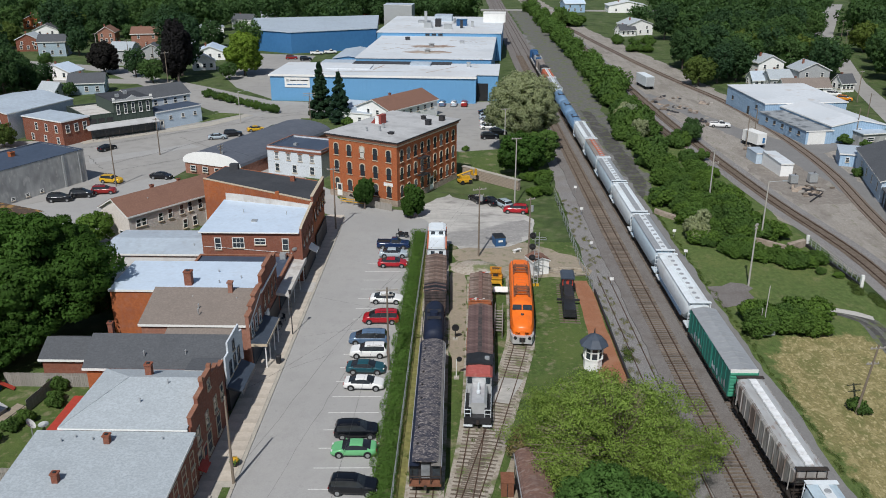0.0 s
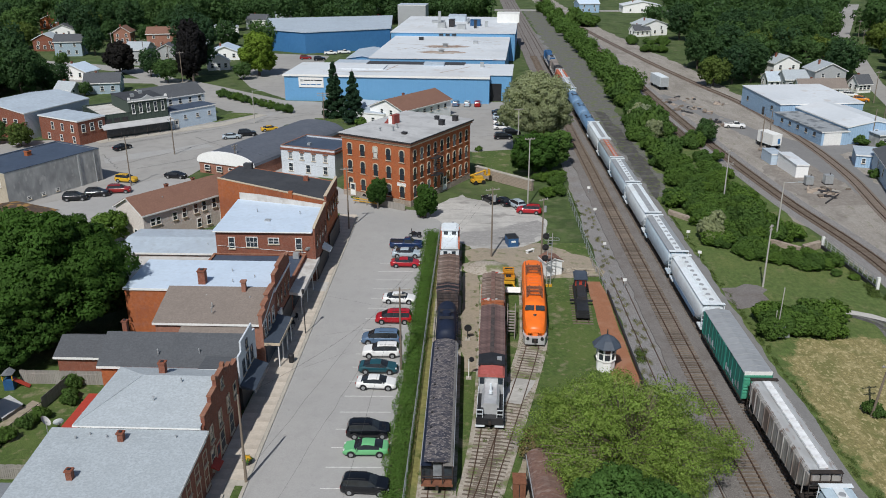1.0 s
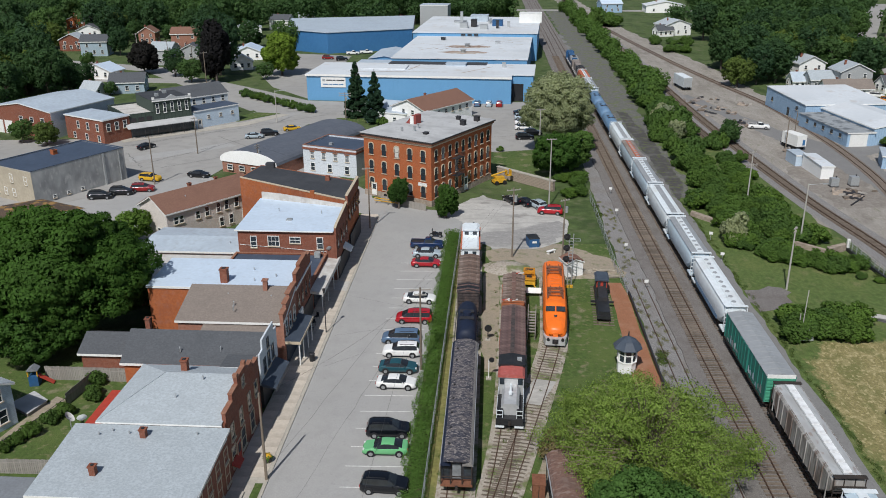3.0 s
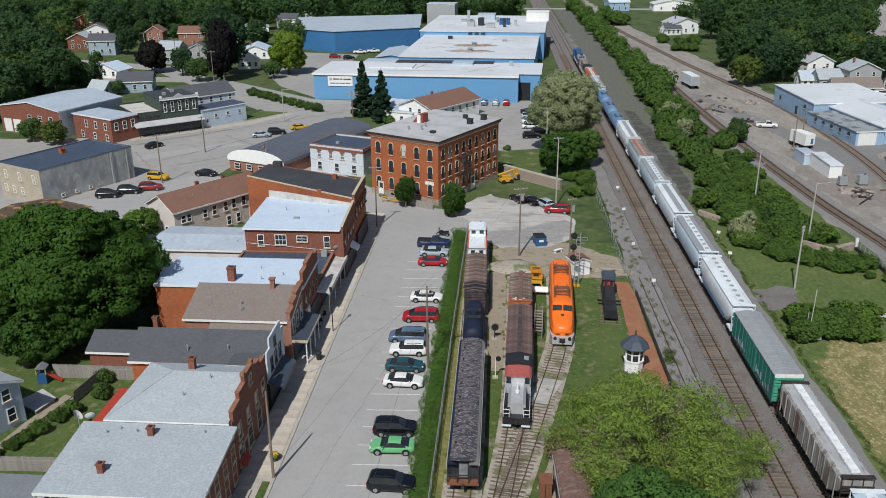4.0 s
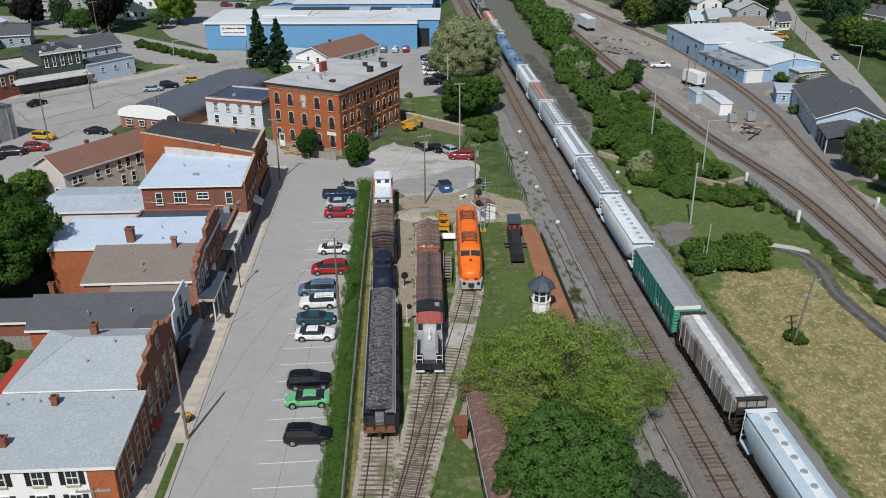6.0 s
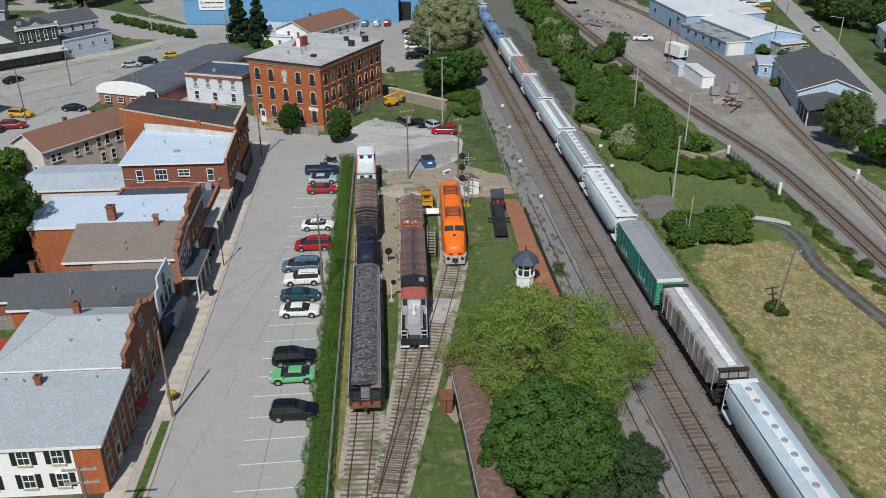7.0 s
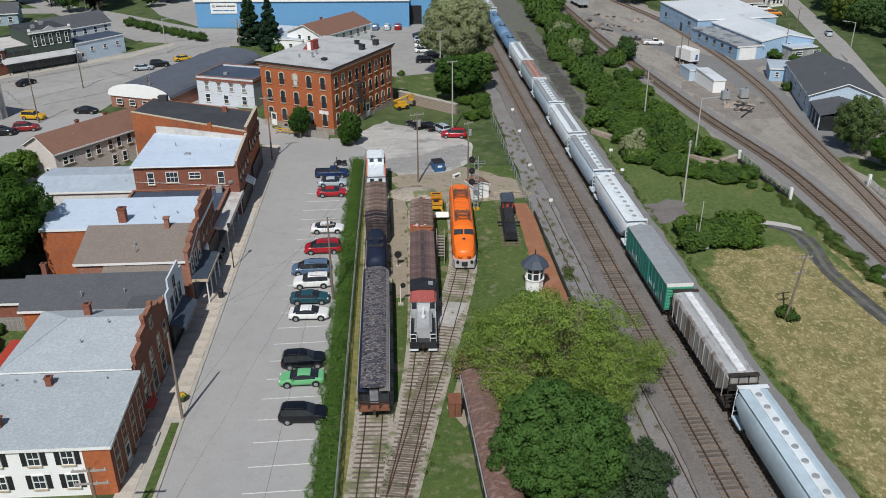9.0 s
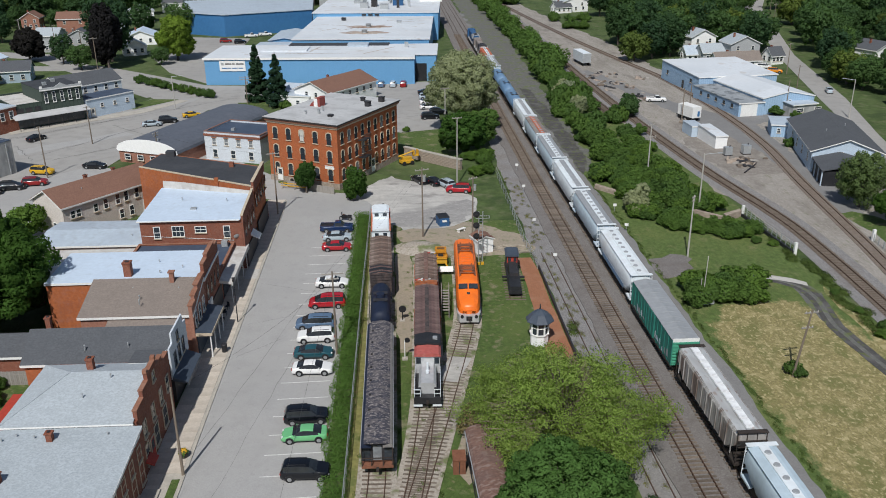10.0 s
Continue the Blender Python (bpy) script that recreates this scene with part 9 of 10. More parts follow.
def woods(name, n, x0, x1, y0, y1, seed, keep, mat, lo=0.9, hi=1.5, each=1250):
    """Far trees that nobody could count, as one piece."""
    r = random.Random(seed)
    lob, g, spots = [], Geo(), []
    for _ in range(n * 8):
        if len(spots) >= n:
            break
        x, y = r.uniform(x0, x1), r.uniform(y0, y1)
        if not keep(x, y) or not clear(x, y, 9) or any((x - a) ** 2 + (y - b_) ** 2 < 60 for a, b_ in spots):
            continue
        spots.append((x, y))
        k = r.uniform(lo, hi)
        lob += [(x + a * k, y + b_ * k, c_ * k, d * k, e * k, f * k) for a, b_, c_, d, e, f in lobes_for(6.0, 6.6, 6.0, 8, seed + len(spots), 0.45)]
        g.tube((x, y, 0), (x, y, 6 * k), 0.4 * k, 0.2 * k, n=5)
    o = part(name, leaves_mesh(name, lob, each * len(spots), 1.0, seed, mat, 0.6), mat)
    tagged(o, "far dense green woods beyond the houses", "woods", kind="stuff")
    part("trunk_rest", g, "bark", o)


off_rail = lambda x, y: not (14 < x < 66) and not (-45 < x < 30 and y < 440)
woods("far_woods", 90, -285, 14, 402, 505, 91, off_rail, "leaf_town")
woods("far_woods", 50, -285, 14, 402, 505, 92, off_rail, "leaf_town_mid")
past_street = lambda x, y: not (y > 425 and x < 118) and not abs(x - (170 + (y - 380) * 0.45)) < 8
woods("far_woods", 70, 84, 300, 384, 505, 93, past_street, "leaf_town")
woods("far_woods", 50, 84, 300, 384, 505, 94, past_street, "leaf_town_mid")
for x, y, s, k in ((-141.6, 248, 1.15, 2), (-135, 247.3, 1.0, 0), (-127, 245, 0.95, 2), (-124.5, 253, 0.75, 0), (-154, 265, 1.2, 2), (-147, 258, 1.1, 1), (-138, 262, 1.1, 2), (-131, 260, 0.9, 0), (-146, 276, 1.2, 2), (-158, 287, 1.2, 0), (-168, 300, 1.2, 2), (-176, 316, 1.0, 1), (-186, 330, 1.1, 0),
                   (-175.3, 348.4, 0.95, 3), (-139.8, 330, 0.72, 2), (-149.4, 371, 0.7, 0), (-133, 369, 0.6, 1), (-101.4, 281, 0.62, 2), (-92.3, 270, 0.6, 1), (-87, 284, 1.3, 2), (-69.5, 276, 0.45, 1), (-140, 301, 0.4, 1), (-109.5, 247.2, 0.32, 1), (-122.4, 261, 0.5, 2), (-104, 352, 0.9, 2), (-94, 352, 0.9, 0), (-160, 372, 1.0, 2), (-78, 345, 0.9, 1),
                   (-118, 375, 1.0, 2), (-128, 385, 1.0, 0), (-145, 385, 1.1, 2), (-158, 392, 1.1, 0), (-172, 385, 1.1, 2), (-190, 378, 1.1, 1), (-205, 372, 1.2, 2),
                   (80, 266, 0.85, 3), (87, 270, 0.8, 2), (94, 273, 0.85, 2), (86, 287, 1.0, 0), (92, 294, 1.05, 2), (98, 302, 1.1, 3), (84, 300, 0.9, 2), (90, 310, 1.0, 0), (99, 318, 1.1, 1), (-128, 224, 0.9, 2), (-138, 232, 1.0, 0), (-124, 190, 0.5, 1), (-142, 215, 0.9, 2), (-132, 208, 0.7, 0), (58, 194, 0.42, 0), (57, 191, 0.36, 1), (-99, 186.5, 0.5, 3), (-106, 189, 0.42, 1)):
    plant(x, y, s, k)

# scrub between the main line and the yard
BUSH = [tree("scrub_bush", pose(43 + 4 * k, 129, 0), lab, R, zc, rz, 16, num, size, mt, 60 + k, 0.1, category="bush", group="scrub beside the railway", shell=0.4, joined=True, per=13, puff=0.34) for k, (lab, R, zc, rz, mt, num, size) in enumerate((
    ("dense green scrub bush beside the railway", 2.4, 1.3, 1.6, "leaf_scrub", 6500, 0.2), ("dark green scrub bush beside the railway", 2.2, 1.5, 1.7, "leaf_brush", 6500, 0.2), ("mid green scrub bush between the railway lines", 2.4, 1.5, 1.7, "leaf_brush", 2500, 0.42)))]
BUSH.append(tree("blossom_bush", pose(40.5, 126.5, 0), "bush with pale grey blossom", 2.0, 1.6, 1.7, 10, 5200, 0.22, "leaf_grey", 63, 0.1, category="bush", shell=0.45, joined=True))


def bush(x, y, s, k=None, tall=1.0):
    o = copy_thing(BUSH[k if k is not None else tr.choice((0, 1)) if y < 172 else 2], pose(x, y, 0, 0, 0, tr.uniform(0, 360)) @ Matrix.Diagonal((s, s, s * tall, 1)))
    o.scale = (s, s, s * tall)


for x0, y0, x1, y1, n, lo, hi in ((39, 142, 52, 150, 13, 0.7, 1.15), (41, 134, 54, 143, 17, 0.7, 1.15), (46, 126, 54, 135, 14, 0.7, 1.1), (39.5, 124, 46, 132, 10, 0.6, 1.0), (46.5, 150, 55, 168, 10, 0.6, 1.05),
                                  (36.5, 92.5, 40.5, 98.5, 6, 0.75, 1.05), (42.0, 93, 47.5, 98, 8, 0.65, 1.0), (41.5, 152, 47.5, 200, 32, 0.6, 1.2), (44.5, 200, 50.5, 250, 34, 0.8, 1.35),
                                  (50, 170, 55.5, 200, 8, 0.5, 0.9), (73, 362, 88, 369, 8, 0.6, 0.9), (71, 338, 82, 344, 6, 0.7, 1.0), (57, 430, 66, 442, 6, 1.6, 2.2), (14.5, 150, 21, 162, 8, 0.5, 0.8), (84, 116, 92, 128, 7, 0.7, 1.2), (56.6, 60, 58.4, 96, 8, 0.25, 0.4)):
    for _ in range(n):
        bush(tr.uniform(x0, x1), tr.uniform(y0, y1), tr.uniform(lo, hi), tall=tr.uniform(0.9, 1.5) if y0 > 160 else 1.0)
for k in range(46):
    # low growth along the culvert
    q = k / 45
    bush(42.0 + 14.0 * q + tr.uniform(-0.9, 0.9), 124.0 - 10.4 * q + tr.uniform(-2.4, 3.2), tr.uniform(0.3, 0.85), tall=tr.uniform(0.7, 1.1))
fr = random.Random(9)
lob = []
for _ in range(130):
    x, y, k = fr.uniform(48.5, 53.0), fr.uniform(248, 520), fr.uniform(1.0, 1.9)
    lob += [(x + a * k, y + b_ * k, c_ * k * 1.2, d * k, e * k, f * k * 1.3) for a, b_, c_, d, e, f in lobes_for(2.0, 1.4, 1.6, 5, int(y), 0.5)]
part("far_scrub", leaves_mesh("far_scrub", lob, 90000, 0.6, 96, "leaf_scrub", 0.55), "leaf_scrub")
tagged(bpy.data.objects["far_scrub"], "far belt of green scrub between the railway lines", "scrub", kind="stuff")
for x, y in ((41.0, 128.2), (47.5, 214), (46, 216), (46.5, 196)):
    bush(x, y, 1.1, 3, 1.3)
for x, y, s in ((42.9, 76.0, 0.45), (43.3, 75.2, 0.35), (92.5, 190.5, 0.7), (96.0, 188.0, 0.5), (83.3, 163.5, 0.6), (84.4, 160.5, 0.5), (5.0, 184.0, 0.35), (-18.5, 212, 0.6), (-15, 208.5, 0.5), (-24, 209.5, 0.6)):
    bush(x, y, s)
for k in range(9):
    bush(-68.5 + k * 2.9, 246.2 - k * 2.75, tr.uniform(0.6, 0.8), 1)
# hedges and brush of the back yards
for x, y, s in ((-41.6, 80.0, 0.5), (-40.5, 76.5, 0.42), (-40.9, 77.6, 0.4), (-42.2, 73.5, 0.45), (-43.0, 72.0, 0.42), (-43.8, 69.8, 0.45), (-44.6, 68.4, 0.38), (-45.2, 67.0, 0.36), (-46.2, 65.6, 0.34), (-47.4, 64.2, 0.36)):
    bush(x, y, s, 1)

# clipped growth along the parking fence
hl = [(u, v, 0.45, 0.85, 1.0, 0.6 + 0.25 * math.sin(v * 0.7) * math.sin(v * 0.23)) for v in np.arange(6, 130, 1.4) for u in (-7.35 + 0.25 * math.sin(v * 1.3), -6.5)]
part("hedge", leaves_mesh("hedge", hl, 200000, 0.075, 71, "leaf_hedge", 0.85, flat=0.95), "leaf_hedge", m=STREET)
tagged(bpy.data.objects["hedge"], "long ragged green hedge between parking bays and fence", "hedge", kind="stuff")
wl = [(x + tr.uniform(-0.5, 0.5), y, 0.05, 0.8, 1.2, 0.22) for y in np.arange(60, 150, 1.6) for x in (21.4,) if tr.random() < 0.12] + [(tr.uniform(56.8, 58.8), y, 0.1, 0.9, 1.2, 0.4) for y in np.arange(50, 115, 1.4)]
part("weeds", leaves_mesh("weeds", wl, 50000, 0.11, 72, "grass_blade", 0.1), "grass_blade")
tagged(bpy.data.objects["weeds"], "low green and yellowish weeds along the track edges", "weeds", kind="stuff")

tg = random.Random(31)
tl = [(36.95 + tg.uniform(-0.25, 0.5), y, 0.03, 0.35, 0.6, 0.16) for y in np.arange(24, 150, 0.7) if tg.random() < 0.75]
tl += [(x + tg.gauss(0, 0.25), y, 0.05, 0.3, 0.5, 0.14) for pts in (TA, TB, TC) for p, a in along(pts, 0.9) for x, y in ((p.x + tg.choice((-1.7, -1.5, 0.0, 1.5, 1.8)), p.y),) if tg.random() < 0.7]
part("grass_tufts", leaves_mesh("grass_tufts", tl, 60000, 0.06, 73, "grass_blade", 0.05), "grass_blade")
tagged(bpy.data.objects["grass_tufts"], "loose green grass tufts along gravel edges and sidings", "grass", kind="stuff")
dl = [(tg.uniform(20.9, 23.9), y, 0.03, 0.4, 0.7, 0.12) for y in np.arange(58, 150, 0.5) if tg.random() < 0.65]
part("dry_tufts", leaves_mesh("dry_tufts", dl, 26000, 0.06, 74, "dry_blade", 0.05), "dry_blade")
tagged(bpy.data.objects["dry_tufts"], "yellowish weeds in the gravel of the disused siding", "weeds", kind="stuff")

# ---- poles, fences and small things ----


def pole(m, h, label, mat="pole_wood", arms=((0.5, 1.6),), r=0.14, extra=None):
    p = thing("utility_pole", m, label, "pole", "utility poles")
    part("shaft", Geo().tube((0, 0, -0.2), (0, 0, h), r, r * 0.62, n=10), mat, p)
    for down, w in arms:
        a = part("crossarm", Geo().box(-w / 2, -0.06, h - down - 0.06, w / 2, 0.06, h - down + 0.06), "grey_wood", p)
        for k in range(4):
            x = -w / 2 + 0.12 + k * (w - 0.24) / 3
            part("insulator", Geo().tube((x, 0, h - down + 0.05), (x, 0, h - down + 0.22), 0.05, 0.035, n=8), "pale_pole", a)
    if extra == "transformer":
        part("transformer", Geo().tube((0.32, 0, h - 2.2), (0.32, 0, h - 1.3), 0.24, n=12), "galvanised", p)
    if extra == "lamp":
        part("lamp_arm", Geo().tube((0, 0, h - 0.15), (2.2, 0, h + 0.1), 0.05, 0.04), "galvanised", p)
        part("lamp_head", Geo().prism([(2.0, h), (2.8, h + 0.05), (2.8, h + 0.15), (2.0, h + 0.2)], -0.14, 0.14, "y"), "galvanised", p)
    return p


POLES = [(-18.8, 63.4, 9.1, "pole_wood", (), 10, None), (-6.1, 84.3, 10.2, "pole_wood", ((0.3, 2.4), (0.9, 1.4)), 5, None), (5.4, 119.5, 11.0, "pole_wood", ((0.4, 2.2), (1.3, 1.4)), 20, "transformer"), (12.9, 118.8, 9.6, "pole_wood", ((0.3, 1.6),), 30, "transformer"),
         (12.8, 144.2, 12.4, "pale_pole", ((0.1, 1.8),), 10, None), (12.6, 169.5, 12.4, "pale_pole", ((0.1, 1.8),), 10, None), (42.7, 108.5, 9.2, "pale_pole", ((0.3, 0.9), (0.8, 0.7)), 40, None), (48.3, 146.5, 9.8, "pale_pole", ((0.2, 1.7), (2.4, 2.6), (2.7, 2.6)), 25, None),
         (50.6, 126.2, 10.0, "pale_pole", (), -8, "lamp"), (-17.7, 131.6, 10.6, "pole_wood", ((0.3, 2.0),), 10, None), (-62.8, 155.9, 9.8, "pole_wood", ((0.3, 1.8),), 40, None), (-61.9, 179.9, 8.2, "pole_wood", ((0.3, 1.4),), 40, None),
         (-51.4, 211.7, 8.2, "pale_pole", (), 0, "lamp"), (-82.5, 254.4, 12.0, "pole_wood", ((0.4, 2.2),), 30, None), (-34.2, 215.3, 7.2, "pole_wood", ((0.3, 3.0), (0.9, 3.0)), 0, "transformer"), (-21.2, 48.0, 7.8, "pole_wood", ((0.35, 2.4), (1.5, 2.4)), 0, None),
         (68.2, 186.0, 8.0, "pole_wood", (), 0, None), (73.5, 196.0, 7.0, "pole_wood", (), 0, None), (-44.0, 163.0, 6.5, "pole_wood", ((0.3, 1.6), (0.8, 1.2)), 60, "transformer"), (-110, 300, 10, "pole_wood", ((0.4, 2.0),), 30, None), (-128, 318, 10, "pale_pole", ((0.4, 2.0),), 30, None), (-96, 284, 10, "pole_wood", ((0.4, 2.0),), 30, None),
         (104, 205, 9, "pole_wood", ((0.4, 1.8),), 20, None), (118, 240, 9, "pole_wood", ((0.4, 1.8),), 20, None), (108, 186, 9, "pale_pole", (), 160, "lamp"), (95.5, 192.0, 8, "pole_wood", (), 0, None), (154, 330, 10, "pole_wood", ((0.4, 2.0),), 20, None), (168, 365, 10, "pole_wood", ((0.4, 2.0),), 20, None)]
for x, y, h, mt, arms, turn, extra in POLES:
    pole(pose(x, y, 0, 0, 0, turn), h, ("tall weathered grey pole" if mt == "pale_pole" else "brown wooden utility pole") + (" with a lamp arm" if extra == "lamp" else " with crossarms" if arms else " beside the street"), mt, arms, extra=extra)


def wire(a, b_, sag=0.8):
    w = thing("overhead_wire", pose(0, 0, 0), "thin dark overhead wire between poles", "wire", "overhead wires")
    a, b_ = Vector(a), Vector(b_)
    n = 10
    pts = [a.lerp(b_, k / n) - Vector((0, 0, sag * 4 * (k / n) * (1 - k / n))) for k in range(n + 1)]
    part("strand", Geo().loft([[p + Vector((0.01 * math.cos(i * math.pi / 2), 0.004 * math.cos(i * math.pi / 2), 0.01 * math.sin(i * math.pi / 2))) for i in range(4)] for p in pts]), "wire", w)


for a, b_ in (((-6.1, 84.3, 9.9), (5.4, 119.5, 10.6)), ((-6.9, 84.3, 9.9), (4.6, 119.3, 10.6)), ((5.4, 119.5, 10.6), (12.8, 144.2, 12.2)), ((5.4, 119.5, 9.7), (-17.7, 131.6, 10.3)), ((12.9, 118.8, 9.3), (5.4, 119.5, 9.7)), ((12.8, 144.2, 12.2), (12.6, 169.5, 12.2)), ((-6.1, 84.3, 9.3), (-18.8, 63.4, 8.8)),
              ((-18.8, 63.4, 8.8), (-21.2, 48.0, 7.4)), ((42.7, 108.5, 8.9), (48.3, 146.5, 9.6)), ((-62.8, 155.9, 9.5), (-61.9, 179.9, 7.9)), ((-6.1, 84.3, 9.9), (-9.0, 30.0, 9.5)), ((-17.7, 131.6, 10.3), (-44, 163, 6.2))):
    wire(a, b_)
pole(pose(42.6, 75.3, 0, 4, 4, 15), 8.2, "leaning weathered pole with broken crossarms in the field", "pole_wood", ((0.4, 1.8), (2.2, 1.5)))


def fence(pts, h, label, step=2.6, mat="galvanised", rails=5, post_r=0.035):
    f = thing("wire_fence", pose(0, 0, 0), label, "fence")
    pm = Geo().tube((0, 0, 0), (0, 0, h + 0.05), post_r, n=6).mesh("post")
    for a, b_ in zip(pts, pts[1:]):
        a, b_ = Vector((*a, 0)), Vector((*b_, 0))
        n = max(1, round((b_ - a).length / step))
        for k in range(n):
            part("post", pm, mat, f, m=Matrix.Translation(a.lerp(b_, k / n)))
        part("top_rail", Geo().tube(a + Vector((0, 0, h)), b_ + Vector((0, 0, h)), 0.032, n=6), mat, f)
        for k in range(rails):
            z = 0.15 + k * (h - 0.2) / rails
            part("line_wire", Geo().tube(a + Vector((0, 0, z)), b_ + Vector((0, 0, z)), 0.008, n=4), mat, f)
    return f


fence(turned([(-5.85, 20), (-5.85, 96), (-5.7, 131)]), 1.7, "long galvanised chain-link fence beside the hedge")
fence([(20.6, 106), (20.2, 116), (20.4, 128), (20.6, 150)], 1.5, "chain-link fence along the grass beside the main line")
slab("fence_strip", turned([(-5.9, 12), (-4.6, 12), (-4.5, 125), (-5.8, 128)]), 0.035, "dry_grass", "yellowish dry grass strip inside the fence", "grass", 0.1, uneven=0.25)
slab("worn_path", [(1.0, 84), (2.9, 84), (3.3, 96), (3.2, 113), (1.2, 113), (0.7, 98)], 0.04, "bare_earth", "bare sandy path between the sidings", "path", 0.1, uneven=0.25)
slab("crossing_patch", [(4.6, 77.6), (7.0, 77.0), (8.9, 82.0), (6.6, 82.6)], 0.10, "gravel_lot", "pale gravel crossing over the siding", "gravel", 0.1, uneven=0.12)
slab("trackside_earth", [(6.4, 60), (8.8, 66), (10.2, 74), (7.6, 71), (5.0, 63)], 0.04, "bare_earth", "bare earth below the tree", "dirt", 0.1, uneven=0.4)
b = thing("path_edging", pose(0, 0, 0), "low dark timber edging beside the brick path", "edging")
part("beam", Geo().prism([(20.66, 106), (20.86, 106), (20.60, 80), (20.40, 80)], 0, 0.55), "black_paint", b)

# boom lifts beside the brick hall


def boom_lift(m, label, reach, tall=1.0):
    b = thing("boom_lift", m, label, "boom lift")
    part("chassis", Geo().box(-1.2, -0.8, 0.35, 1.2, 0.8, 0.9).box(-0.9, -0.6, 0.9, 0.9, 0.6, 1.5), "machine_yellow", b)
    for x in (-0.85, 0.85):
        for y in (-0.85, 0.85):
            part("wheel", Geo().tube((x, y - 0.12, 0.4), (x, y + 0.12, 0.4), 0.4, n=14), "tyre", b)
    p, q, e = Vector((-0.6, 0, 1.5)), Vector((-2.2 * reach, 0, 3.2 * tall)), Vector((2.0 * reach, 0, 4.4 * tall))
    part("lower_boom", Geo().tube(p, q, 0.2, 0.17, n=4), "machine_yellow", b)
    part("upper_boom", Geo().tube(q, e, 0.17, 0.12, n=4), "machine_yellow", b)
    part("basket", Geo().box(e.x, -0.5, e.z - 0.9, e.x + 0.06, 0.5, e.z + 0.2).box(e.x + 0.9, -0.5, e.z - 0.9, e.x + 0.96, 0.5, e.z + 0.2).box(e.x, -0.5, e.z - 0.95, e.x + 0.96, 0.5, e.z - 0.88), "machine_yellow", b)
    return b


boom_lift(pose(-17.0, 149.8, 0.05, 0, 0, 140), "yellow folding boom lift against the brick hall", 0.8)
boom_lift(pose(4.2, 158.4, 0.05, 0, 0, 25), "yellow folded boom lift on the grass", 0.75, 0.55)
f = thing("barrier", pose(-18.6, 145.6, 0.05, 0, 0, -22), "yellow and wooden work barrier", "barrier")
for z in (0.45, 0.9):
    part("board", Geo().box(0, -0.03, z, 5.5, 0.03, z + 0.16), "machine_yellow", f)
for x in (0.3, 2.8, 5.2):
    part("leg", Geo().box(x - 0.05, -0.35, 0, x + 0.05, 0.35, 0.1).box(x - 0.05, -0.05, 0, x + 0.05, 0.05, 1.1), "grey_wood", f)
# old retaining wall of separate stones
b = thing("retaining_wall", pose(3.9, 163.7, 0, 0, 0, -44.6), "old stone retaining wall below the lawn", "wall", kind="structure")
part("core", Geo().box(0, 0, 0, 14.5, 0.6, 1.95), "old_stone", b)
stone = Geo().box(-0.48, -0.1, 0, 0.48, 0.05, 0.29).mesh("stone")
for r_ in range(6):
    for k in range(14):
        part("stone", stone, "old_stone", b, m=pose(0.6 + k * 1.0 + (r_ % 2) * 0.45, rng.uniform(-0.03, 0.0), 0.04 + r_ * 0.33))
part("cap", Geo().box(-0.1, -0.15, 1.95, 14.6, 0.7, 2.1), "kerb_stone", b)
slab("terrace_lawn", [(4.2, 165), (14, 156), (16, 182), (13, 185), (3.4, 182.5)], 0.05, "cut_grass", "green lawn above the retaining wall", "lawn", 0.1, uneven=0.3)

# things at the end of the sidings
b = thing("dumpster", pose(8.8, 124.6, 0.07, 0, 0, 12), "blue steel dumpster with a dark lid", "dumpster")
part("bin", Geo().prism([(-1.0, 0.0), (1.0, 0.0), (1.25, 1.35), (-1.0, 1.35)], -0.8, 0.8, "x"), "dumpster_blue", b)
part("lid", Geo().prism([(-1.02, 1.35), (1.28, 1.35), (1.2, 1.45), (-0.95, 1.5)], -0.84, 0.84, "x"), "black_paint", b)
part("label_plate", Geo().box(-0.35, -1.06, 0.7, 0.35, -1.0, 1.0), "white_paint", b)
b = thing("white_bench", pose(11.4, 121.2, 0.05, 0, 0, 40), "white plastic bench on its side", "bench")
part("seat", Geo().box(-0.8, -0.2, 0.4, 0.8, 0.25, 0.48), "white_paint", b)
for x in (-0.6, 0.6):
    part("leg", Geo().box(x - 0.06, -0.2, 0, x + 0.06, 0.25, 0.4), "white_paint", b)
b = thing("earth_mound", pose(4.4, 115.2, 0), "low mound of bare earth with weeds", "mound")
g = Geo()
ringm = lambda r, z, s: [Vector((r * 1.25 * math.cos(a * math.pi / 8) * (1 + 0.15 * math.sin(a * 2.1 + s)), r * math.sin(a * math.pi / 8) * (1 + 0.15 * math.cos(a * 1.7 + s)), z)) for a in range(16)]
part("mound_body", g.loft([ringm(2.9, 0.0, 0), ringm(2.3, 0.28, 1), ringm(1.5, 0.55, 2), ringm(0.5, 0.72, 3)]), "museum_bed", b, smooth=True)
b = thing("track_machine", pose(7.4, 109.6, 0.05, 0, 0, -4), "small yellow track maintenance machine", "machine")
part("chassis", Geo().box(-0.9, -1.7, 0.45, 0.9, 1.7, 0.75), "machine_yellow", b)
part("engine_box", Geo().box(-0.8, 0.3, 0.75, 0.8, 1.6, 1.6), "machine_orange", b)
part("engine_grille", Geo().box(-0.55, 0.5, 1.6, 0.55, 1.3, 1.68), "black_paint", b)
part("tool_frame", Geo().box(-0.95, -1.6, 1.2, -0.8, -0.6, 1.4).box(0.8, -1.6, 1.2, 0.95, -0.6, 1.4).box(-0.8, -1.6, 1.2, 0.8, -1.4, 1.4), "machine_orange", b)
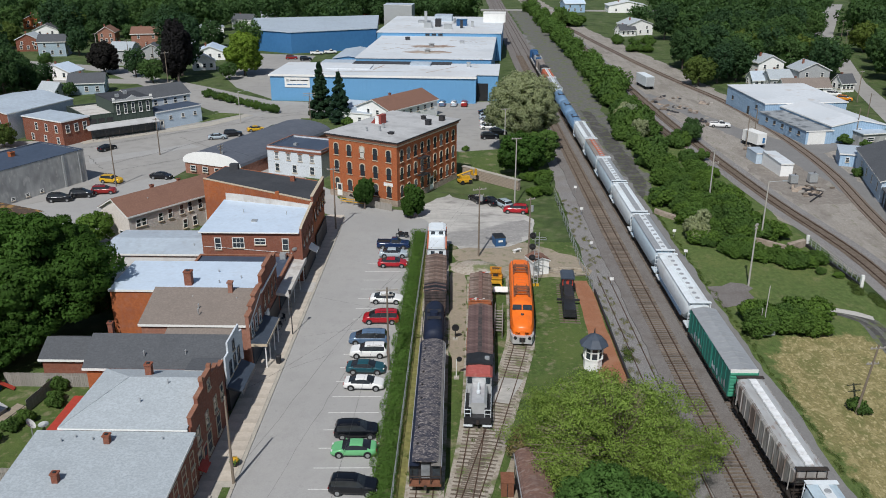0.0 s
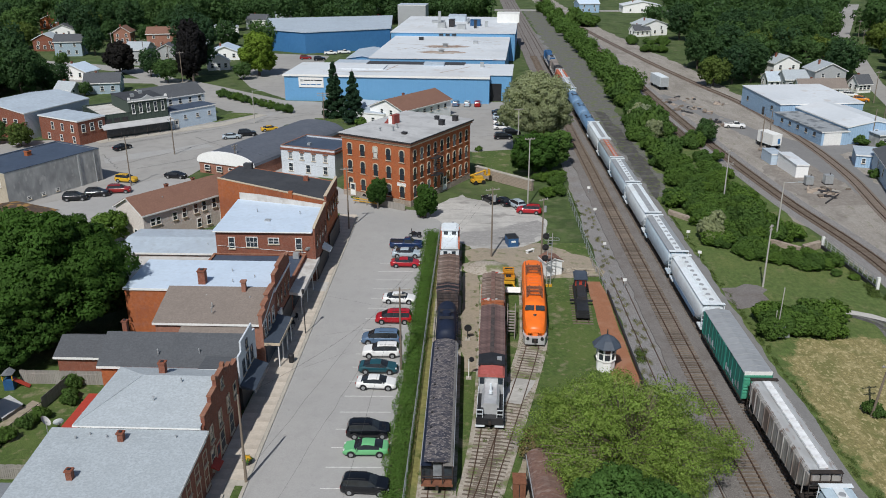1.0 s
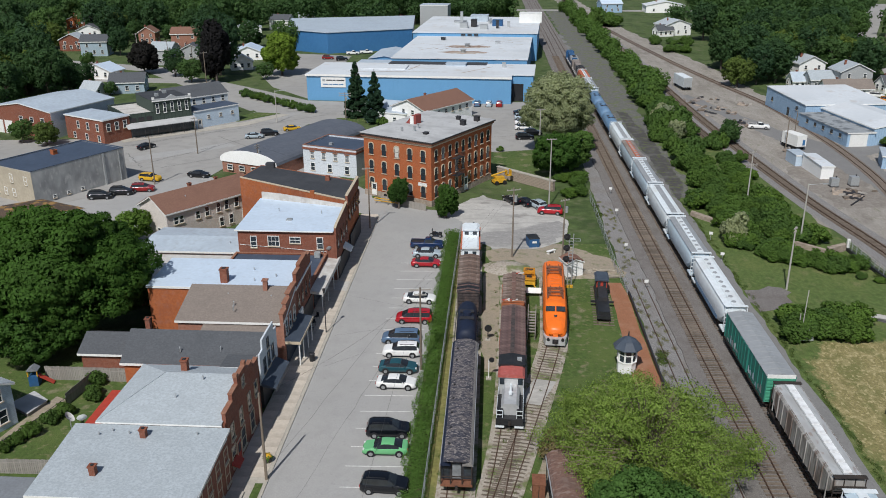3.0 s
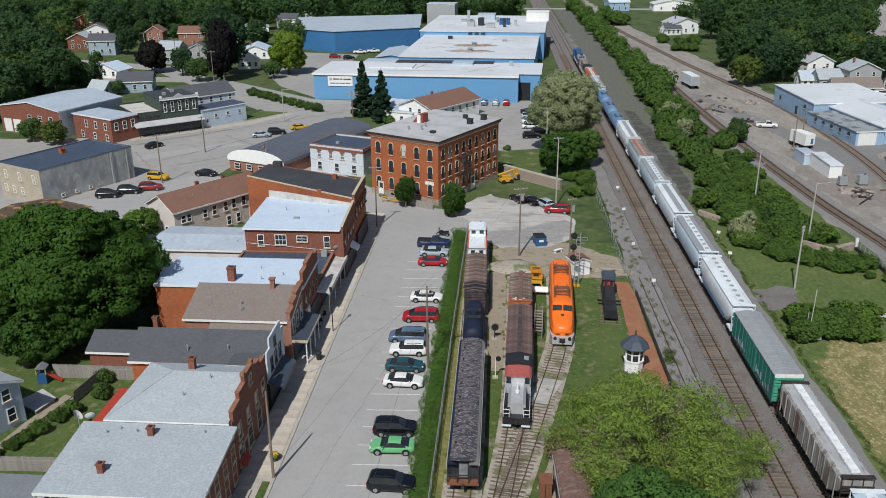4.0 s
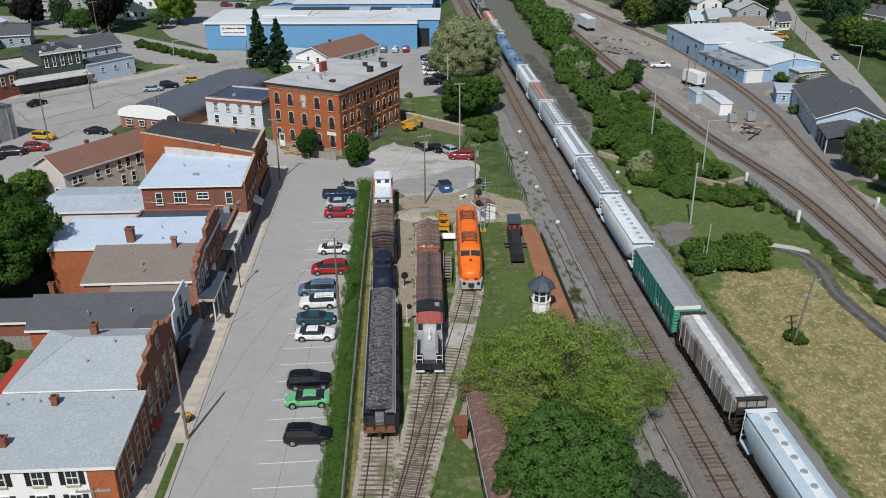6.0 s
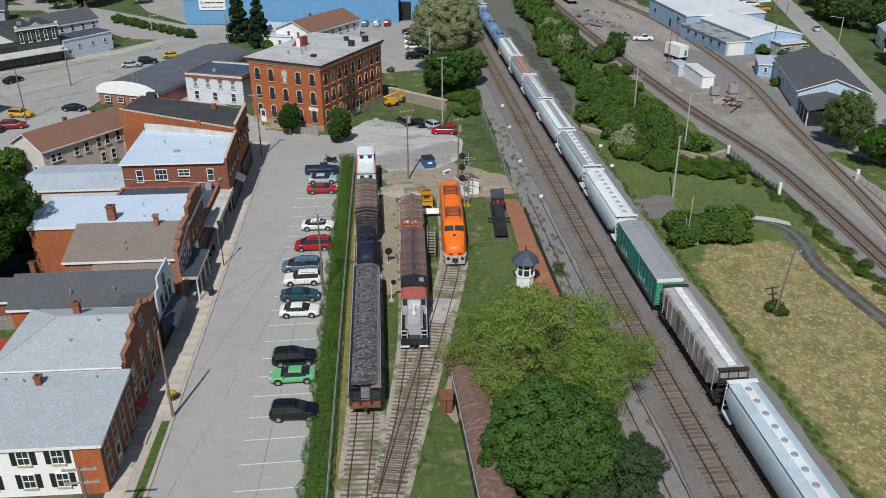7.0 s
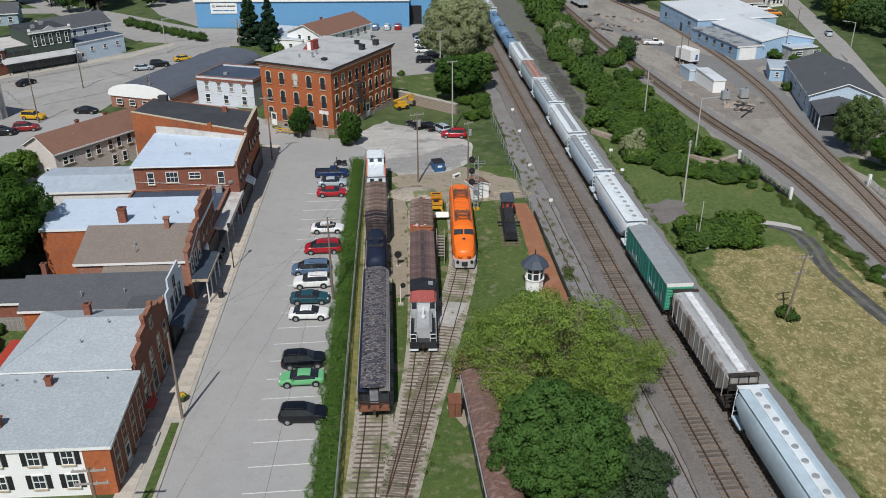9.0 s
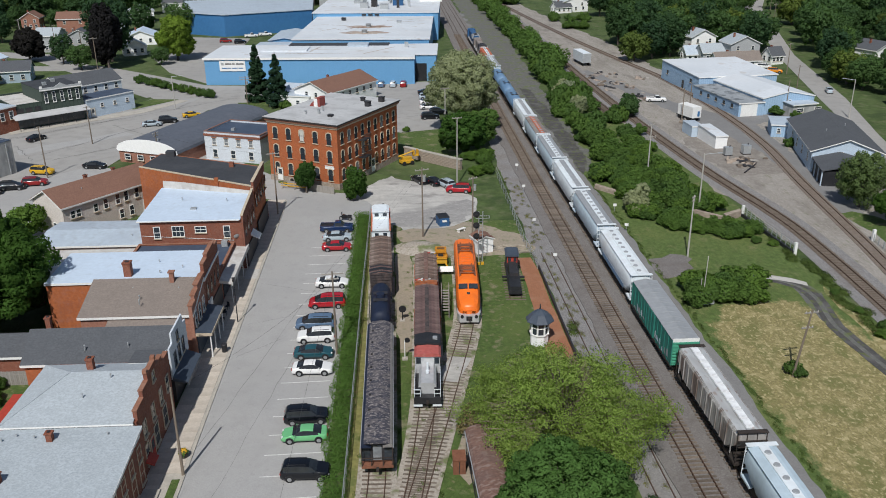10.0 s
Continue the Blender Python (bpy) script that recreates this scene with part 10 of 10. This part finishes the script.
part("cab_frame", Geo().box(-0.8, -0.6, 0.75, -0.7, -0.5, 2.1).box(0.7, -0.6, 0.75, 0.8, -0.5, 2.1).box(-0.8, 0.2, 0.75, -0.7, 0.3, 2.1).box(0.7, 0.2, 0.75, 0.8, 0.3, 2.1).box(-0.8, -0.6, 2.1, 0.8, -0.5, 2.2).box(-0.8, 0.2, 2.1, 0.8, 0.3, 2.2), "machine_orange", b)
part("seat", Geo().box(-0.35, -0.5, 0.75, 0.35, 0.1, 1.2), "black_paint", b)
for s in (-1, 1):
    part("tamper_arm", Geo().tube((s * 0.5, -1.5, 0.75), (s * 0.95, -2.3, 0.3), 0.1, n=6), "machine_yellow", b)
    for y in (-1.1, 1.1):
        part("wheel", Geo().tube((s * 0.72 - 0.06, y, 0.33), (s * 0.72 + 0.06, y, 0.33), 0.32, n=12), "bogie_steel", b)
b = thing("sign_panel", pose(7.8, 105.2, 0.05, 0, 0, -3), "white information panel lying low on posts", "sign")
part("panel", Geo().prism([(-0.45, 0.55), (0.45, 0.95), (0.45, 1.0), (-0.45, 0.6)], -1.0, 1.0, "x"), "white_paint", b)
for x in (-0.8, 0.8):
    part("post", Geo().box(x - 0.05, -0.05, 0, x + 0.05, 0.05, 0.75), "grey_wood", b)
b = thing("wooden_steps", pose(6.95, 95.2, 0.05, 0, 0, -4), "grey wooden access stairs beside the brown boxcar", "stairs")
for s in (-0.45, 0.45):
    part("stringer", Geo().box(s - 0.04, -3.2, 0.0, s + 0.04, 3.2, 1.0), "grey_wood", b)
for k in range(8):
    part("tread", Geo().box(-0.5, -3.1 + k * 0.8, 1.0, 0.5, -2.8 + k * 0.8, 1.05), "grey_wood", b)
for s in (-0.48, 0.48):
    for y in (-3, -1, 1, 3):
        part("rail_post", Geo().box(s - 0.04, y - 0.04, 0, s + 0.04, y + 0.04, 1.9), "grey_wood", b)
    part("hand_rail", Geo().box(s - 0.04, -3.1, 1.85, s + 0.04, 3.1, 1.93), "grey_wood", b)
for x, y, h, label in ((1.5, 91.9, 1.6, "switch stand with a black target"), (1.5, 82.5, 2.4, "white switch post with a black arm")):
    b = thing("switch_stand", pose(x, y, 0), label + " beside the siding", "switch stand")
    part("post", Geo().tube((0, 0, 0), (0, 0, h), 0.06, n=8), "white_paint" if h > 2 else "black_paint", b)
    part("target", Geo().tube((0.02 if h < 2 else 0.3, -0.05, h), (0.02 if h < 2 else 0.3, 0.05, h), 0.45 if h < 2 else 0.3, n=14), "black_paint", b)
    part("base", Geo().box(-0.3, -0.3, 0, 0.3, 0.3, 0.18), "kerb_stone", b)
b = thing("signal_mast", pose(12.6, 108.2, 0.05), "old railway signal mast with three black round targets", "signal")
for x in (0.0, 0.55):
    part("mast", Geo().tube((x, 0, 0), (x, 0, 7.9), 0.07, 0.06, n=8), "galvanised", b)
    part("footing", Geo().box(x - 0.2, -0.2, 0, x + 0.2, 0.2, 0.35), "machine_yellow", b)
for z in (4.3, 5.9, 7.5):
    t = part("target", Geo().tube((-0.35, -0.18, z), (-0.35, -0.12, z), 0.46, n=18), "black_paint", b)
    part("lamp_hood", Geo().tube((-0.35, -0.5, z), (-0.35, -0.12, z), 0.14, n=10), "black_paint", t)
g = Geo()
for k in range(16):
    g.box(0.0, -0.03, 0.5 + k * 0.45, 0.55, 0.03, 0.54 + k * 0.45)
part("ladder", g, "galvanised", b)
part("platform_rail", Geo().box(-0.5, -0.5, 7.0, 1.5, -0.45, 7.06).box(-0.5, 0.45, 7.0, 1.5, 0.5, 7.06).box(1.45, -0.5, 7.0, 1.5, 0.5, 7.06).box(-0.5, -0.5, 7.0, -0.45, 0.5, 7.06), "galvanised", b)
b = building("relay_hut", pose(12.9, 111.8, 0.05, 0, 0, 20), 2.5, 2.4, 2.1, "white_siding", "shingle_redbrown", "gable_y", 0.5, 0.15, "small white relay hut with a brown roof", "hut")
for k in range(9):
    a = rng.uniform(-35, 25)
    b = thing("timber", pose(16.6 + rng.uniform(-1.8, 2.2), 113.0 + rng.uniform(-1.6, 1.6), 0.05 + 0.02 * k, 0, 0, a), "loose weathered timber on bare earth", "timber", "loose timbers")
    part("beam", Geo().box(-1.6, -0.1, 0, 1.6, 0.1, 0.2), "sleeper_grey", b)
b = thing("equipment_box", pose(5.7, 62.3, 0.0, 0, 0, -2), "rusty brown steel box beside the siding", "box")
part("body", Geo().box(-0.55, -0.75, 0, 0.55, 0.75, 1.5), "shed_brown", b)
part("lid", Geo().box(-0.6, -0.8, 1.5, 0.6, 0.8, 1.58), "shed_brown", b)
part("door_seam", Geo().box(-0.03, -0.77, 0.1, 0.03, -0.75, 1.4), "black_paint", b)
for x, y in ((37.2, 127.9), (36.6, 118.8), (22.9, 122.3), (24.0, 139.2), (23.4, 108), (24.8, 152)):
    b = thing("track_sign", pose(x, y, 0.05, 0, 0, rng.uniform(-20, 20)), "small white trackside marker sign", "sign", "trackside signs")
    part("post", Geo().tube((0, 0, 0), (0, 0, 1.3), 0.035, n=6), "galvanised", b)
    part("plate", Geo().box(-0.28, -0.05, 0.95, 0.28, -0.03, 1.4), "white_paint", b)
b = thing("signal_cabinet", pose(39.3, 93.0, 0), "grey signal cabinets with a thin mast", "cabinet")
part("cabinet", Geo().box(-0.6, -0.4, 0.2, 0.6, 0.4, 1.8), "galvanised", b)
part("side_cabinet", Geo().box(0.7, -0.3, 0.2, 1.3, 0.3, 1.3), "galvanised", b)
part("mast", Geo().tube((0.1, 0.6, 0), (0.2, 0.6, 6.4), 0.06, n=8), "pale_pole", b)
part("conduit", Geo().tube((-0.3, 0.6, 0), (-0.3, 0.6, 3.4), 0.05, n=8), "pale_pole", b)

# the yard east of the tracks
b = thing("box_trailer", pose(70.8, 188.6, 0.03, 0, 0, 18), "white box trailer in the gravel yard", "trailer")
part("box", Geo().box(-1.2, -2.7, 0.9, 1.2, 2.7, 3.4), "white_paint", b)
part("frame", Geo().box(-1.0, -2.7, 0.7, 1.0, 3.4, 0.9), "dark_metal", b)
part("door_hatch", Geo().box(0.2, -2.75, 1.2, 0.8, -2.7, 2.4), "factory_blue_dark", b)
for x in (-1.0, 1.0):
    for y in (-1.6, -0.7, 2.2):
        part("wheel", Geo().tube((x - 0.12, y, 0.48), (x + 0.12, y, 0.48), 0.45, n=14), "tyre", b)
b = thing("box_trailer", pose(62.6, 263.5, 0.03, 0, 0, 6), "long pale grey semi trailer in the yard", "trailer")
part("box", Geo().box(-1.3, -4.8, 1.0, 1.3, 4.8, 3.9), "car_white", b)
part("rear_door", Geo().box(-1.25, -4.85, 1.05, 1.25, -4.8, 3.8), "galvanised", b)
for x in (-1.0, 1.0):
    for y in (-3.9, -2.8, 3.5):
        part("wheel", Geo().tube((x - 0.12, y, 0.5), (x + 0.12, y, 0.5), 0.5, n=14), "tyre", b)
for x, y, s in ((68.2, 158.5, 0.65), (72.2, 159.2, 0.7), (67.0, 178.5, 0.6)):
    b = thing("steel_tank", pose(x, y, 0.03), "upright grey steel tank in the yard", "tank")
    part("shell", Geo().box(-1.1 * s, -1.0 * s, 0.2, 1.1 * s, 1.0 * s, 2.6 * s), "galvanised", b)
    part("skid", Geo().box(-1.2 * s, -1.1 * s, 0, 1.2 * s, 1.1 * s, 0.2), "dark_metal", b)
    part("vent", Geo().tube((0.4, 0.2, 2.6 * s), (0.4, 0.2, 3.1 * s), 0.1), "dark_metal", b)
sr = random.Random(21)
for cx, cy, n, spread_r in ((69.5, 153.5, 30, 3.0), (66.5, 212.0, 30, 4.0), (69.5, 182.5, 12, 2.5), (74, 238, 10, 3.0), (64.0, 228.0, 24, 5.0), (62.4, 242.0, 20, 5.0)):
    for k in range(n):
        x, y = cx + sr.gauss(0, spread_r * 0.5), cy + sr.gauss(0, spread_r * 0.6)
        b = thing("scrap_piece", pose(x, y, 0.03, sr.uniform(-15, 15), sr.uniform(-15, 15), sr.uniform(0, 180)), "piece of rusty scrap and timber in a heap", "scrap", "scrap heaps")
        w, l, h = sr.uniform(0.15, 0.6), sr.uniform(0.6, 2.4), sr.uniform(0.1, 0.6)
        part("lump", Geo().loft([[Vector((sx * w * q, sy * l * q / 2, z)) for sx, sy in ((-1, -1), (1, -1), (1, 1), (-1, 1))] for q, z in ((1.0, 0.0), (0.9, h * 0.7), (0.6, h))]), sr.choice(("sleeper_wood", "dark_metal", "grey_wood", "car_brown", "sleeper_wood", "old_stone")), b)
b = thing("steel_pipe", pose(68.9, 149.0, 0.1, 0, 0, 50), "long rusty pipe lying on gravel", "pipe")
part("pipe", Geo().tube((-3.5, 0, 0.1), (3.5, 0, 0.1), 0.14, n=10), "dark_metal", b)
# railing and girder where the yard track crosses the culvert
b = thing("bridge_railing", pose(0, 0, 0), "grey metal railing along a short railway bridge", "railing")
pm = Geo().box(-0.05, -0.05, 0, 0.05, 0.05, 1.15).mesh("post")
ry0, ry1 = 107.7, 123.9
rx = lambda y: 58.06 + (y - ry0) * -0.0636
for k in range(13):
    y = ry0 + (ry1 - ry0) * k / 12
    part("post", pm, "galvanised", b, m=pose(rx(y), y, 0.5))
for z in (0.95, 1.3, 1.62):
    part("rail_bar", Geo().tube((rx(ry0), ry0, z), (rx(ry1), ry1, z), 0.03, n=6), "galvanised", b)
for y in (ry0, ry1):
    part("end_post", Geo().box(rx(y) - 0.2, y - 0.2, 0, rx(y) + 0.2, y + 0.2, 1.9), "white_paint", b)
b = thing("bridge_girder", pose(0, 0, 0), "dark steel girder and concrete abutment under the track", "bridge")
part("girder", Geo().prism([(rx(ry0) - 0.25, ry0), (rx(ry0) + 0.15, ry0), (rx(ry1) + 0.15, ry1), (rx(ry1) - 0.25, ry1)], 0, 0.55), "black_paint", b)
part("abutment", Geo().prism([(53.4, ry1 - 2.2), (rx(ry1) - 0.3, ry1 - 0.2), (rx(ry1) - 0.3, ry1 + 0.7), (53.4, ry1 - 1.2)], 0, 1.1), "old_stone", b)
b = thing("bridge_railing", pose(0, 0, 0), "low grey metal railing beside the inner yard track", "railing")
for k in range(7):
    part("post", pm, "galvanised", b, m=pose(72.0 - k * 0.12, 111.6 - k * 1.5, 0))
for z in (0.45, 0.8, 1.1):
    part("rail_bar", Geo().tube((72.0, 111.6, z), (71.28, 102.6, z), 0.03, n=6), "galvanised", b)
part("end_post", Geo().box(71.85, 111.7, 0, 72.25, 112.1, 1.8), "white_paint", b)
b = thing("culvert_wall", pose(0, 0, 0), "old stained concrete culvert wall in the scrub", "wall", kind="structure")
part("core", Geo().prism([(44, 131), (53.2, ry1 - 2.2), (53.2, ry1 - 1.4), (44.2, 131.8)], 0, 0.8), "old_stone", b)
part("core", Geo().prism([(36.8, 140), (41.5, 133.5), (42.2, 133.9), (37.3, 141)], 0, 0.7), "old_stone", b)

# street furniture
for u, v, h in ((-20.7, 92.6, 5.4),):
    b = thing("street_lamp", on_street(u, v, 0.1), "dark short street lamp on the sidewalk", "street lamp")
    part("shaft", Geo().tube((0, 0, 0), (0, 0, h), 0.07, 0.05, n=8), "dark_metal", b)
    part("lamp_head", Geo().tube((0, 0, h), (0, 0, h + 0.5), 0.14, 0.2, n=10), "dark_metal", b)
b = thing("litter_bin", on_street(-20.9, 85.3, 0.13), "black metal litter bin on the sidewalk", "litter bin")
part("drum", Geo().tube((0, 0, 0), (0, 0, 0.9), 0.3, 0.34, n=14), "black_paint", b)
part("rim", Geo().tube((0, 0, 0.9), (0, 0, 1.0), 0.36, 0.3, n=14), "dark_metal", b)
b = thing("planter", on_street(-20.9, 65.6, 0.13), "round planter with yellow and red flowers", "planter")
part("pot", Geo().tube((0, 0, 0), (0, 0, 0.45), 0.32, 0.45, n=14), "dark_metal", b)
part("flowers", leaves_mesh("flowers", [(0, 0, 0.6, 0.42, 0.42, 0.3)], 220, 0.14, 3, "machine_yellow", 0.3), "machine_yellow", b, "yellow flowers")
part("foliage", leaves_mesh("foliage", [(0, 0, 0.5, 0.5, 0.5, 0.3)], 260, 0.14, 4, "leaf_hedge", 0.3), "leaf_hedge", b)
for v, label in ((94.5, "dark metal cafe chair outside a shop"), (96.2, "dark metal cafe chair outside a shop"), (92.9, "dark metal cafe chair outside a shop")):
    b = thing("cafe_chair", on_street(-22.6, v, 0.13, rng.uniform(0, 360)), label, "chair", "chairs outside the shops")
    part("seat", Geo().box(-0.22, -0.22, 0.42, 0.22, 0.22, 0.47), "black_paint", b)
    part("backrest", Geo().box(-0.22, 0.18, 0.47, 0.22, 0.22, 0.95), "black_paint", b)
    for x in (-0.2, 0.2):
        for y in (-0.2, 0.2):
            part("leg", Geo().box(x - 0.02, y - 0.02, 0, x + 0.02, y + 0.02, 0.42), "black_paint", b)

# the back yard beside the maple
slab("back_lawn", turned([(-60, 58), (-37, 58), (-37, 74), (-41, 84), (-60, 84)]), 0.02, "cut_grass", "green back yard lawn", "lawn", 0.1)
slab("garden_path", turned([(-49.0, 64.0), (-47.6, 64.0), (-46.9, 70.2), (-45.3, 75.4), (-46.6, 76.0), (-48.0, 70.4)]), 0.035, "bare_earth", "worn garden path", "path", 0.1)
b = thing("deck", STREET, "low grey deck in the back yard", "deck")
part("platform", Geo().prism([(-50.4, 73.6), (-47.6, 71.9), (-46.9, 74.5), (-49.2, 76.2)], 0, 0.4), "grey_wood", b)
part("cover", Geo().prism([(-50.5, 73.5), (-47.5, 71.8), (-46.8, 74.6), (-49.2, 76.3)], 0.4, 0.46), "grey_flat_roof", b)
building("garage", on_street(-47.5, 53.4), 8.6, 5.2, 2.3, "white_siding", "roof_slate", "flat", 0, 0.2, "low garage with a dark flat roof behind the house", "garage")


def plank_fence(pts, h, label):
    f = thing("plank_fence", STREET, label, "fence")
    pm = Geo().box(-0.085, -0.015, 0, 0.085, 0.015, h).mesh("plank")
    for a, b_ in zip(pts, pts[1:]):
        a, b_ = Vector((*a, 0)), Vector((*b_, 0))
        n = int((b_ - a).length / 0.19)
        ang = math.degrees(math.atan2(b_.y - a.y, b_.x - a.x))
        for k in range(n):
            part("plank", pm, "grey_wood", f, m=Matrix.Translation(a.lerp(b_, (k + 0.5) / n) + Vector((0, 0, rng.uniform(-0.03, 0.03)))) @ pose(0, 0, 0, 0, 0, ang))
        part("fence_rail", Geo().tube(a + Vector((0, 0, h * 0.75)), b_ + Vector((0, 0, h * 0.75)), 0.04, n=4), "grey_wood", f)


plank_fence([(-49.6, 79.5), (-38.4, 79.5)], 1.7, "weathered grey plank fence behind the yard")
plank_fence([(-52, 62.3), (-37.2, 62.7)], 1.6, "weathered grey plank fence beside the garage")
plank_fence([(-44.6, 74.2), (-43.9, 79.4)], 1.5, "dark weathered plank fence across the yard")
f = fence(turned([(-44.6, 74.2), (-45.6, 70.0), (-47.6, 64.0)]), 1.0, "dark wire fence beside the garden path", mat="dark_metal", rails=7)
b = thing("satellite_dish", on_street(-41.9, 69.6, 0, 285), "large white satellite dish in the yard", "satellite dish")
part("bowl", Geo().loft([[Vector((1.0 * r * math.cos(a * math.pi / 10), 0.28 * r * r, 1.0 * r * math.sin(a * math.pi / 10))) for a in range(20)] for r in (0.05, 0.4, 0.75, 1.0)], False), "white_paint", b, m=pose(0, 0, 1.6, 40, 0, 0) @ Matrix.Diagonal((0.6, 0.6, 0.6, 1)), smooth=True)
part("post", Geo().tube((0, 0.1, 0), (0, 0.1, 1.6), 0.06), "galvanised", b)
b = thing("play_set", on_street(-50.2, 78.4, 0, 10), "small plastic play set with a slide", "play set")
part("tower", Geo().box(-0.5, -0.5, 0, 0.5, 0.5, 1.2), "dumpster_blue", b)
part("slide", Geo().prism([(0.5, 1.1), (2.0, 0.1), (2.0, 0.2), (0.5, 1.2)], -0.3, 0.3, "y"), "red_paint", b)
part("awning", Geo().prism([(-0.6, 1.9), (0.6, 1.9), (0.0, 2.3)], -0.6, 0.6, "y"), "roof_slate", b)
for x in (-0.5, 0.5):
    part("post", Geo().box(x - 0.05, -0.5, 1.2, x + 0.05, -0.4, 1.9), "machine_yellow", b)
